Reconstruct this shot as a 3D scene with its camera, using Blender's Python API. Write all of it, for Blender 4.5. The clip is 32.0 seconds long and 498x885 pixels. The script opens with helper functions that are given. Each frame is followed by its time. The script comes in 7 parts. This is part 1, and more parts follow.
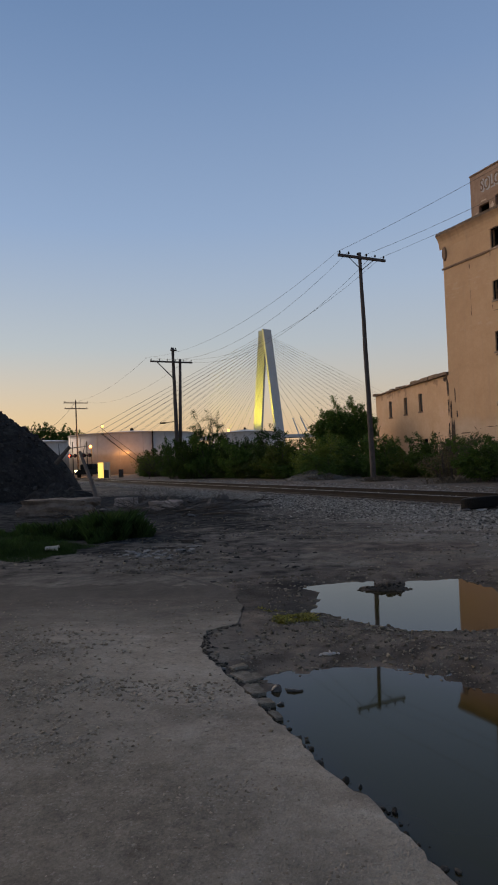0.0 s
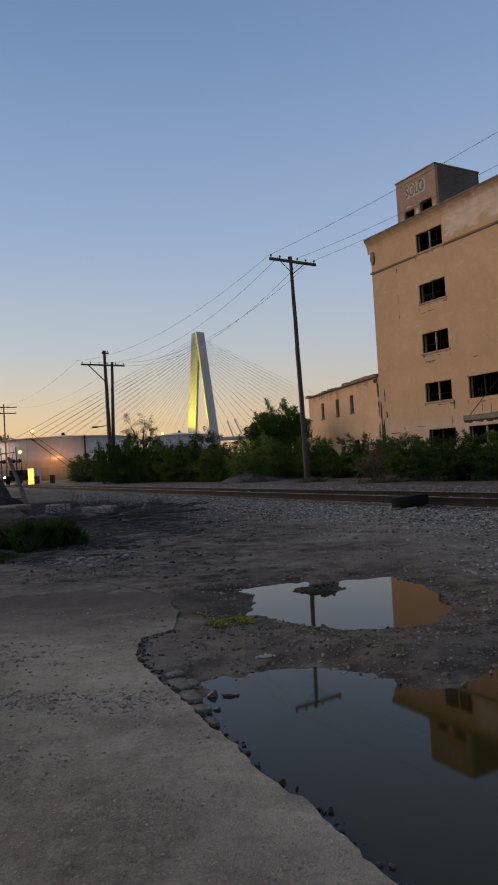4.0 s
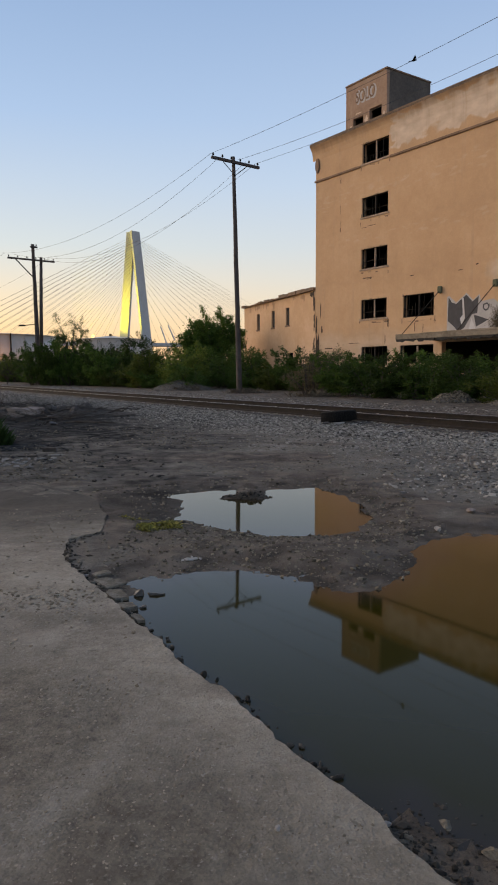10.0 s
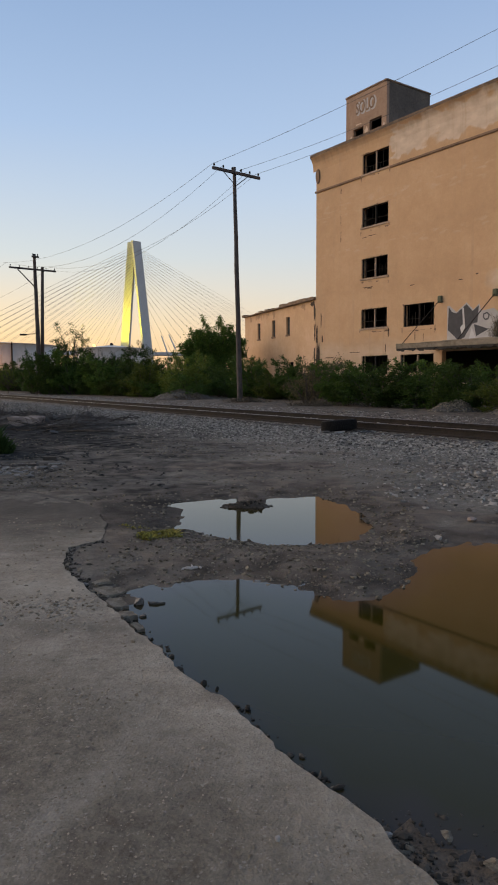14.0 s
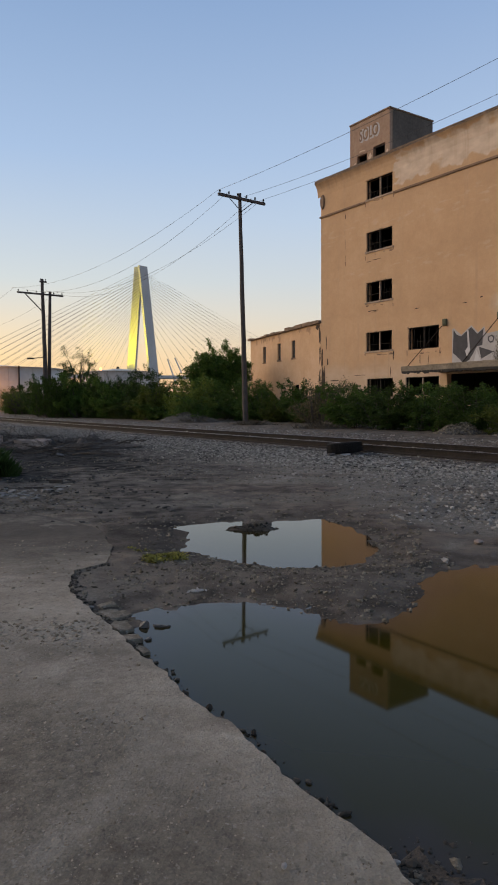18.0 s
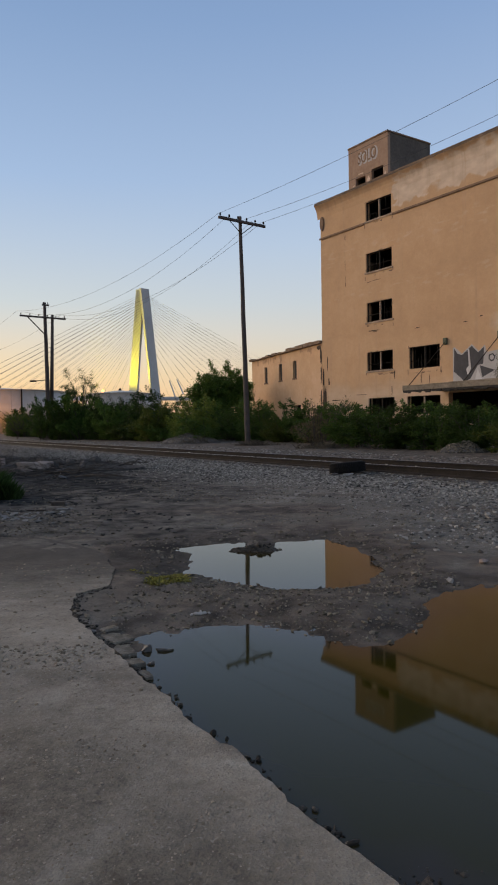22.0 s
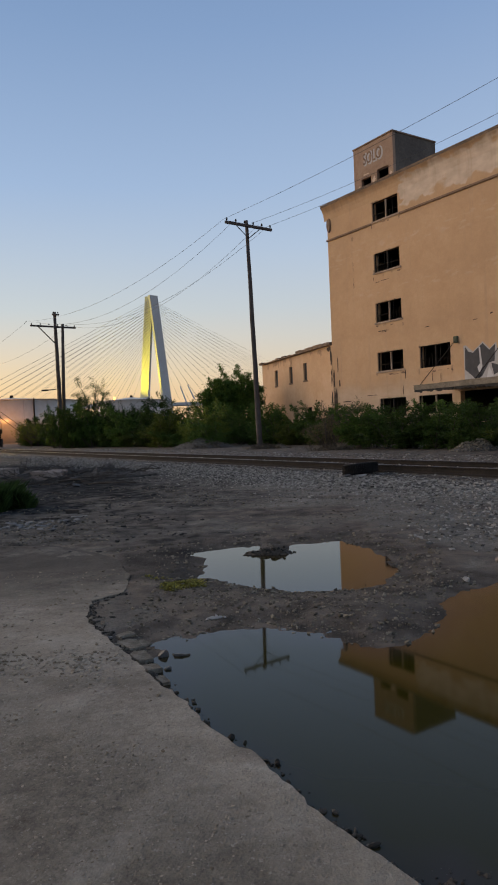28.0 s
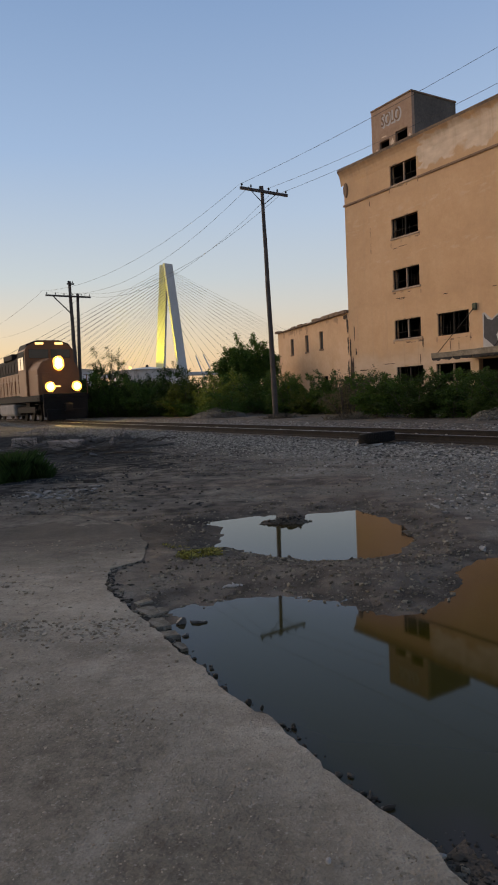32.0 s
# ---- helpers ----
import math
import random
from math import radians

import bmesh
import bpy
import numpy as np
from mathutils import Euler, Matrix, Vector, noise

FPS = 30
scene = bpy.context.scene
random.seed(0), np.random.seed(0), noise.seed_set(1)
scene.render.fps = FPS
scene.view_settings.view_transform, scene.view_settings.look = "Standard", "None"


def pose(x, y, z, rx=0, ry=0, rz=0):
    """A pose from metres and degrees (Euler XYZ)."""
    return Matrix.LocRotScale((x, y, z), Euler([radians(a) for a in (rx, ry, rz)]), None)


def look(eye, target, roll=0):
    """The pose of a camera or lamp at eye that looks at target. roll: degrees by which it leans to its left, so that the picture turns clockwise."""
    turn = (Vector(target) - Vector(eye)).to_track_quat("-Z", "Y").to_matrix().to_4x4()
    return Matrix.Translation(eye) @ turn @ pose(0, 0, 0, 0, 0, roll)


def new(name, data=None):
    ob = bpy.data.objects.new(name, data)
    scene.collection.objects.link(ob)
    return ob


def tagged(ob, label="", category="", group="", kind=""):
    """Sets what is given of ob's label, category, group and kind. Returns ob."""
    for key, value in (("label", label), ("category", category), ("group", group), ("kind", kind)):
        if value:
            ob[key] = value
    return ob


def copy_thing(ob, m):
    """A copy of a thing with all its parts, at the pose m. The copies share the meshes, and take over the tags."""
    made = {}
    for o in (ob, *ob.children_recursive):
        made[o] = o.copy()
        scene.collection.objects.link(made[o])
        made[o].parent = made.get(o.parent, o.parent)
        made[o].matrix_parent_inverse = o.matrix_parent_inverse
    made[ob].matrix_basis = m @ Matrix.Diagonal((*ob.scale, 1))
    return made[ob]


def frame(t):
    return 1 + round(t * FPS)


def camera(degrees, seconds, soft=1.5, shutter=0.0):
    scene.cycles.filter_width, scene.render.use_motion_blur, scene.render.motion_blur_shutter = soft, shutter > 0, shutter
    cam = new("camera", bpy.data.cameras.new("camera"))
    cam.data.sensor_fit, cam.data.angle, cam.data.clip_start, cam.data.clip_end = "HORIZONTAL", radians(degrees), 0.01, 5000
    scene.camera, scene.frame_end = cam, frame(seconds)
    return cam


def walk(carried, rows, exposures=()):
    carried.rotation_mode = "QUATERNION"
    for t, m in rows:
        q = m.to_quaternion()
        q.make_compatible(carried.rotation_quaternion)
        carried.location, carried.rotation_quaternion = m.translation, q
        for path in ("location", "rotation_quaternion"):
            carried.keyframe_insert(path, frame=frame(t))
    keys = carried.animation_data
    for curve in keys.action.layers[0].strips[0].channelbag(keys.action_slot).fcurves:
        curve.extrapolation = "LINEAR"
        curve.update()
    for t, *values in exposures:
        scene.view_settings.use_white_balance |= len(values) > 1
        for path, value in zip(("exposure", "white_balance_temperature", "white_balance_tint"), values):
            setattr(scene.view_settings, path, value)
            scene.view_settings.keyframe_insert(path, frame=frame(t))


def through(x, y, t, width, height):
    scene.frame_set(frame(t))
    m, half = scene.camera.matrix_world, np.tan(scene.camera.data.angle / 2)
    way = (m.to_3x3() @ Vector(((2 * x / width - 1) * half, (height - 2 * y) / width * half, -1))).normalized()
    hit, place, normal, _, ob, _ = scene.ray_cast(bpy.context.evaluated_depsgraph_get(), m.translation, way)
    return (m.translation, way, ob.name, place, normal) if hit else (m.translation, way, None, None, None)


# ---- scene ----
cam = camera(40.0, 32.0, soft=1.9)
# the eye turns almost on the spot: time, tilt, roll, turn, place
PATH = [(0, 91.70, 2.26, 11.26, 0.000, 0.002, 1.198), (0.5, 91.80, 2.17, 11.39, 0.000, -0.001, 1.198), (1, 91.86, 2.12, 11.52, 0.001, 0.002, 1.199), (1.5, 91.91, 2.08, 11.56, 0.001, 0.002, 1.198),
        (2, 91.91, 2.07, 11.57, 0.001, 0.000, 1.199), (2.5, 91.94, 2.08, 11.43, 0.001, -0.002, 1.200), (3, 91.97, 2.22, 10.69, -0.000, 0.001, 1.198), (3.5, 92.30, 2.49, 10.17, 0.004, -0.002, 1.201),
        (4, 91.66, 3.23, 5.81, 0.008, 0.008, 1.206), (4.5, 89.46, 2.35, 2.31, 0.008, 0.014, 1.206), (6.5, 86.20, 0.98, -4.30, 0.002, -0.001, 1.204), (7, 84.35, -0.61, -3.69, 0.000, 0.003, 1.203),
        (7.5, 81.59, -0.36, -2.23, -0.004, 0.005, 1.205), (8, 81.63, 0.28, -1.04, -0.001, 0.004, 1.203), (8.5, 82.75, 0.52, -0.44, -0.001, 0.001, 1.202), (9, 83.41, 0.46, -0.05, -0.000, 0.000, 1.200),
        (9.5, 83.81, 0.34, 0.15, -0.001, -0.001, 1.199), (10, 83.94, 0.36, 0.19, -0.001, -0.001, 1.201), (10.5, 83.99, 0.37, 0.13, -0.000, -0.001, 1.199), (11, 84.00, 0.44, 0.03, 0.000, -0.002, 1.201),
        (11.5, 84.10, 0.56, -0.09, 0.002, -0.002, 1.200), (12, 84.19, 0.51, -0.10, 0.003, -0.003, 1.200), (12.5, 84.21, 0.30, -0.08, -0.001, -0.002, 1.200), (13, 84.26, 0.22, 0.02, -0.001, -0.003, 1.199),
        (13.5, 84.41, 0.30, 0.15, 0.002, -0.003, 1.199), (14, 84.70, 0.33, 0.24, 0.000, -0.002, 1.198), (14.5, 85.05, 0.46, 0.30, 0.002, -0.003, 1.197), (16.5, 85.63, 0.47, 0.45, 0.001, -0.006, 1.197),
        (17, 85.87, 0.48, 0.52, 0.001, -0.005, 1.196), (17.5, 86.22, 0.42, 0.61, 0.001, -0.006, 1.197), (18, 86.61, 0.45, 0.71, 0.001, -0.011, 1.196), (18.5, 86.94, 0.40, 0.78, 0.001, -0.008, 1.197),
        (19, 87.21, 0.42, 0.86, 0.002, -0.011, 1.194), (19.5, 87.30, 0.37, 0.90, 0.003, -0.010, 1.196), (20, 87.38, 0.33, 0.89, 0.003, -0.010, 1.197), (20.5, 87.49, 0.31, 0.84, 0.001, -0.008, 1.196),
        (21, 87.71, 0.49, 0.82, 0.003, -0.011, 1.195), (21.5, 88.04, 0.72, 0.82, -0.000, -0.002, 1.195), (22, 88.32, 0.98, 0.88, 0.002, -0.003, 1.198), (22.5, 88.48, 1.30, 0.94, 0.003, -0.001, 1.198),
        (23, 88.52, 1.56, 0.94, 0.002, -0.000, 1.198), (23.5, 88.44, 1.74, 0.88, 0.003, -0.001, 1.196), (24, 88.32, 1.86, 0.81, 0.005, -0.000, 1.198), (24.5, 88.29, 1.83, 0.74, 0.002, -0.001, 1.198),
        (25, 88.32, 1.93, 0.73, 0.005, -0.001, 1.197), (25.5, 88.39, 1.96, 0.73, 0.006, -0.001, 1.197), (27.5, 88.69, 2.34, 1.35, 0.006, 0.000, 1.199), (28, 88.66, 2.44, 1.86, 0.006, -0.002, 1.195),
        (28.5, 88.35, 2.26, 2.38, 0.004, -0.000, 1.197), (29, 87.77, 2.14, 2.75, 0.003, -0.002, 1.199), (29.5, 87.09, 2.12, 2.90, 0.003, -0.002, 1.198), (30, 86.52, 2.19, 2.95, 0.005, -0.001, 1.196),
        (30.5, 86.20, 2.35, 3.02, 0.008, -0.000, 1.196), (31, 86.09, 2.45, 3.08, 0.006, -0.001, 1.197), (31.5, 86.10, 2.46, 3.15, 0.002, -0.000, 1.198), (32, 86.15, 2.64, 3.18, 0.005, 0.000, 1.197)]
# time, exposure in stops, white balance
EXPOSURES = [(0.0, 0.0, 7250, 11), (3.2, 0.0, 7250, 11), (4.5, 0.15, 7300, 11), (6.5, 0.58, 7700, 10), (9.0, 0.58, 7700, 10), (14.0, 0.53, 7650, 10),
             (19.0, 0.45, 7550, 10), (23.0, 0.35, 7450, 10), (28.0, 0.3, 7450, 10), (32.0, 0.3, 7450, 10)]
walk(cam, [(t, pose(x, y, z, rx, ry, rz)) for t, rx, ry, rz, x, y, z in PATH], EXPOSURES)

# ---- light: dusk sky, the sun just under the horizon ahead and to the west ----
SUN_TURN = radians(-66.0)
world = bpy.data.worlds.new("dusk_sky")
scene.world = world
world.use_nodes = True
wn, wl = world.node_tree.nodes, world.node_tree.links
sky = wn.new("ShaderNodeTexSky")
sky.sky_type = "NISHITA"
sky.sun_disc = False
sky.sun_elevation = radians(0.0)
sky.sun_rotation = SUN_TURN
sky.air_density, sky.dust_density, sky.ozone_density = 1.0, 0.9, 2.6
# dusk haze over the clear-sky model: peach low in the west, grey-rose away from it, blue overhead


def sky_ramp(stops):
    r = wn.new("ShaderNodeValToRGB")
    e = r.color_ramp.elements
    e[0].position, e[1].position = stops[0][0], stops[-1][0]
    e[0].color, e[1].color = (*stops[0][1], 1), (*stops[-1][1], 1)
    for p, c in stops[1:-1]:
        e.new(p).color = (*c, 1)
    return r


coord, split = wn.new("ShaderNodeTexCoord"), wn.new("ShaderNodeSeparateXYZ")
wl.new(coord.outputs["Generated"], split.inputs["Vector"])
west = sky_ramp([(0.0, (0.92, 0.58, 0.32)), (0.07, (0.81, 0.61, 0.40)), (0.17, (0.52, 0.58, 0.64)), (0.33, (0.305, 0.445, 0.705)), (0.56, (0.155, 0.275, 0.52)), (1.0, (0.055, 0.095, 0.19))])
east = sky_ramp([(0.0, (0.66, 0.53, 0.42)), (0.06, (0.62, 0.57, 0.53)), (0.13, (0.545, 0.60, 0.68)), (0.25, (0.415, 0.56, 0.815)), (0.5, (0.22, 0.36, 0.655)), (1.0, (0.055, 0.095, 0.19))])
turn = wn.new("ShaderNodeVectorMath")
turn.operation = "DOT_PRODUCT"
turn.inputs[1].default_value = (math.sin(SUN_TURN), math.cos(SUN_TURN), 0)
wl.new(coord.outputs["Generated"], turn.inputs[0])
side, both, whole = wn.new("ShaderNodeMapRange"), wn.new("ShaderNodeMix"), wn.new("ShaderNodeMix")
side.interpolation_type = "SMOOTHSTEP"
side.inputs["From Min"].default_value, side.inputs["From Max"].default_value = -0.15, 0.95
wl.new(turn.outputs["Value"], side.inputs["Value"])
both.data_type = whole.data_type = "RGBA"
for r in (west, east):
    wl.new(split.outputs["Z"], r.inputs["Fac"])
wl.new(side.outputs["Result"], both.inputs[0])
wl.new(east.outputs["Color"], both.inputs[6])
wl.new(west.outputs["Color"], both.inputs[7])
whole.inputs[0].default_value = 0.8
wl.new(sky.outputs["Color"], whole.inputs[6])
wl.new(both.outputs[2], whole.inputs[7])
wl.new(whole.outputs[2], wn["Background"].inputs["Color"])
wn["Background"].inputs["Strength"].default_value = 0.92
sun = new("sun", bpy.data.lights.new("sun", "SUN"))
sun.data.energy, sun.data.angle, sun.data.color = 2.0, radians(70), (1.0, 0.80, 0.62)
sun.matrix_world = look((-91, 41, 20), (0, 0, 0))


# ---- materials ----
def mat(name, dark, light, scale=4.0, rough=0.8, metal=0.0, bump=0.2, fine=40.0, stops=(0.3, 0.7), bump_dist=0.02, rand=0.0, spec=0.5):
    """Two-scale mottled surface: large stains and fine grain, with relief."""
    m = bpy.data.materials.new(name)
    m.use_nodes = True
    n, l = m.node_tree.nodes, m.node_tree.links
    b = n["Principled BSDF"]
    co = n.new("ShaderNodeTexCoord")
    big, small = n.new("ShaderNodeTexNoise"), n.new("ShaderNodeTexNoise")
    big.inputs["Scale"].default_value, big.inputs["Detail"].default_value, big.inputs["Roughness"].default_value = scale, 8, 0.65
    small.inputs["Scale"].default_value, small.inputs["Detail"].default_value = fine, 6
    mix = n.new("ShaderNodeMix")
    mix.inputs["Factor"].default_value = 0.35
    l.new(co.outputs["Object"], big.inputs["Vector"])
    l.new(co.outputs["Object"], small.inputs["Vector"])
    l.new(big.outputs["Fac"], mix.inputs["A"])
    l.new(small.outputs["Fac"], mix.inputs["B"])
    src = mix.outputs["Result"]
    if rand:
        info, add = n.new("ShaderNodeObjectInfo"), n.new("ShaderNodeMath")
        add.operation = "MULTIPLY_ADD"
        add.inputs[1].default_value = rand
        l.new(info.outputs["Random"], add.inputs[0])
        l.new(src, add.inputs[2])
        src = add.outputs[0]
    ramp = n.new("ShaderNodeValToRGB")
    e = ramp.color_ramp.elements
    e[0].position, e[1].position = stops
    e[0].color, e[1].color = (*dark, 1), (*light, 1)
    l.new(src, ramp.inputs["Fac"])
    l.new(ramp.outputs["Color"], b.inputs["Base Color"])
    b.inputs["Roughness"].default_value, b.inputs["Metallic"].default_value = rough, metal
    b.inputs["Specular IOR Level"].default_value = spec
    if bump:
        bp = n.new("ShaderNodeBump")
        bp.inputs["Strength"].default_value, bp.inputs["Distance"].default_value = bump, bump_dist
        l.new(mix.outputs["Result"], bp.inputs["Height"])
        l.new(bp.outputs["Normal"], b.inputs["Normal"])
    return m


def island_mat(name, dark, light, rough=0.85, spec=0.3):
    """Each loose piece of a mesh gets its own tone between dark and light."""
    m = bpy.data.materials.new(name)
    m.use_nodes = True
    n, l = m.node_tree.nodes, m.node_tree.links
    b = n["Principled BSDF"]
    geo, ramp = n.new("ShaderNodeNewGeometry"), n.new("ShaderNodeValToRGB")
    ramp.color_ramp.elements[0].color, ramp.color_ramp.elements[1].color = (*dark, 1), (*light, 1)
    l.new(geo.outputs["Random Per Island"], ramp.inputs["Fac"])
    l.new(ramp.outputs["Color"], b.inputs["Base Color"])
    b.inputs["Roughness"].default_value = rough
    b.inputs["Specular IOR Level"].default_value = spec
    return m


def glow(name, colour, strength):
    m = bpy.data.materials.new(name)
    m.use_nodes = True
    b = m.node_tree.nodes["Principled BSDF"]
    b.inputs["Base Color"].default_value = (*colour, 1)
    b.inputs["Emission Color"].default_value = (*colour, 1)
    b.inputs["Emission Strength"].default_value = strength
    return m


def leaf_mat(name, dark, light, through=0.3):
    """Thin leaves: each has its tone, each plant its own shift, and light shines through them."""
    m = island_mat(name, dark, light, 0.65, 0.15)
    n, l = m.node_tree.nodes, m.node_tree.links
    b = n["Principled BSDF"]
    tone = b.inputs["Base Color"].links[0].from_socket
    info, shift, lift, thin, mix = (n.new("ShaderNode" + k) for k in ("ObjectInfo", "MapRange", "HueSaturation", "BsdfTranslucent", "MixShader"))
    l.new(info.outputs["Random"], shift.inputs["Value"])
    shift.inputs["To Min"].default_value, shift.inputs["To Max"].default_value = 0.5, 1.35
    l.new(shift.outputs["Result"], lift.inputs["Value"])
    l.new(tone, lift.inputs["Color"])
    l.new(lift.outputs["Color"], b.inputs["Base Color"])
    l.new(lift.outputs["Color"], thin.inputs["Color"])
    mix.inputs[0].default_value = through
    l.new(b.outputs[0], mix.inputs[1])
    l.new(thin.outputs[0], mix.inputs[2])
    l.new(mix.outputs[0], n["Material Output"].inputs["Surface"])
    return m


def earth_nodes(m, dark, mid, light, tint, scales, weights, grit, contrast):
    """Patches, blotches, grain and grit, with a stain of another tint: gives the colour and the height."""
    n, l = m.node_tree.nodes, m.node_tree.links
    co = n.new("ShaderNodeTexCoord")
    total, first = None, None
    for sc, w in zip(scales, weights):
        t, r, k = n.new("ShaderNodeTexNoise"), n.new("ShaderNodeMapRange"), n.new("ShaderNodeMath")
        t.inputs["Scale"].default_value, t.inputs["Detail"].default_value, t.inputs["Roughness"].default_value = sc, 9, 0.68
        l.new(co.outputs["Object"], t.inputs["Vector"])
        l.new(t.outputs["Fac"], r.inputs["Value"])
        r.inputs["From Min"].default_value, r.inputs["From Max"].default_value = 0.33, 0.67
        k.operation = "MULTIPLY_ADD"
        l.new(r.outputs["Result"], k.inputs[0])
        k.inputs[1].default_value = w
        if total is None:
            first = r.outputs["Result"]
            k.inputs[2].default_value = 0.0
        else:
            l.new(total, k.inputs[2])
        total = k.outputs[0]
    ramp = n.new("ShaderNodeValToRGB")
    e = ramp.color_ramp.elements
    e[0].position, e[1].position = 0.12, 0.9
    e[0].color, e[1].color = (*dark, 1), (*light, 1)
    e.new(0.5).color = (*mid, 1)
    l.new(total, ramp.inputs["Fac"])
    vor = n.new("ShaderNodeTexVoronoi")
    vor.inputs["Scale"].default_value = grit
    l.new(co.outputs["Object"], vor.inputs["Vector"])
    gr = n.new("ShaderNodeMapRange")
    l.new(vor.outputs["Color"], gr.inputs["Value"])
    gr.inputs["To Min"].default_value, gr.inputs["To Max"].default_value = contrast
    mul, stain = n.new("ShaderNodeMix"), n.new("ShaderNodeMix")
    for q in (mul, stain):
        q.data_type = "RGBA"
        q.blend_type = "MULTIPLY"
    mul.inputs[0].default_value = 1.0
    l.new(ramp.outputs["Color"], mul.inputs[6])
    l.new(gr.outputs["Result"], mul.inputs[7])
    sf = n.new("ShaderNodeMath")
    sf.operation = "MULTIPLY"
    l.new(first, sf.inputs[0])
    sf.inputs[1].default_value = 0.55
    l.new(sf.outputs[0], stain.inputs[0])
    l.new(mul.outputs[2], stain.inputs[6])
    stain.inputs[7].default_value = (*tint, 1)
    h = n.new("ShaderNodeMath")
    h.operation = "MULTIPLY_ADD"
    l.new(vor.outputs["Distance"], h.inputs[0])
    h.inputs[1].default_value = 0.15
    l.new(total, h.inputs[2])
    return stain.outputs[2], h.outputs[0]


def earth(name, dark, mid, light, tint, scales=(0.4, 3.0, 24.0), weights=(0.35, 0.3, 0.35), grit=110.0, bump=0.7, dist=0.012, rough=0.95, contrast=(0.72, 1.22)):
    """Trodden ground or weathered wall in several scales."""
    m = bpy.data.materials.new(name)
    m.use_nodes = True
    n, l = m.node_tree.nodes, m.node_tree.links
    b = n["Principled BSDF"]
    colour, height = earth_nodes(m, dark, mid, light, tint, scales, weights, grit, contrast)
    l.new(colour, b.inputs["Base Color"])
    b.inputs["Roughness"].default_value = rough
    b.inputs["Specular IOR Level"].default_value = 0.2
    bp = n.new("ShaderNodeBump")
    bp.inputs["Strength"].default_value, bp.inputs["Distance"].default_value = bump, dist
    l.new(height, bp.inputs["Height"])
    l.new(bp.outputs["Normal"], b.inputs["Normal"])
    return m


YARD_DIRT = ((0.070, 0.062, 0.0515), (0.188, 0.172, 0.1465), (0.365, 0.338, 0.292), (0.64, 0.595, 0.56), (0.28, 1.8, 14.0), (0.38, 0.3, 0.32), 120.0, (0.78, 1.2))


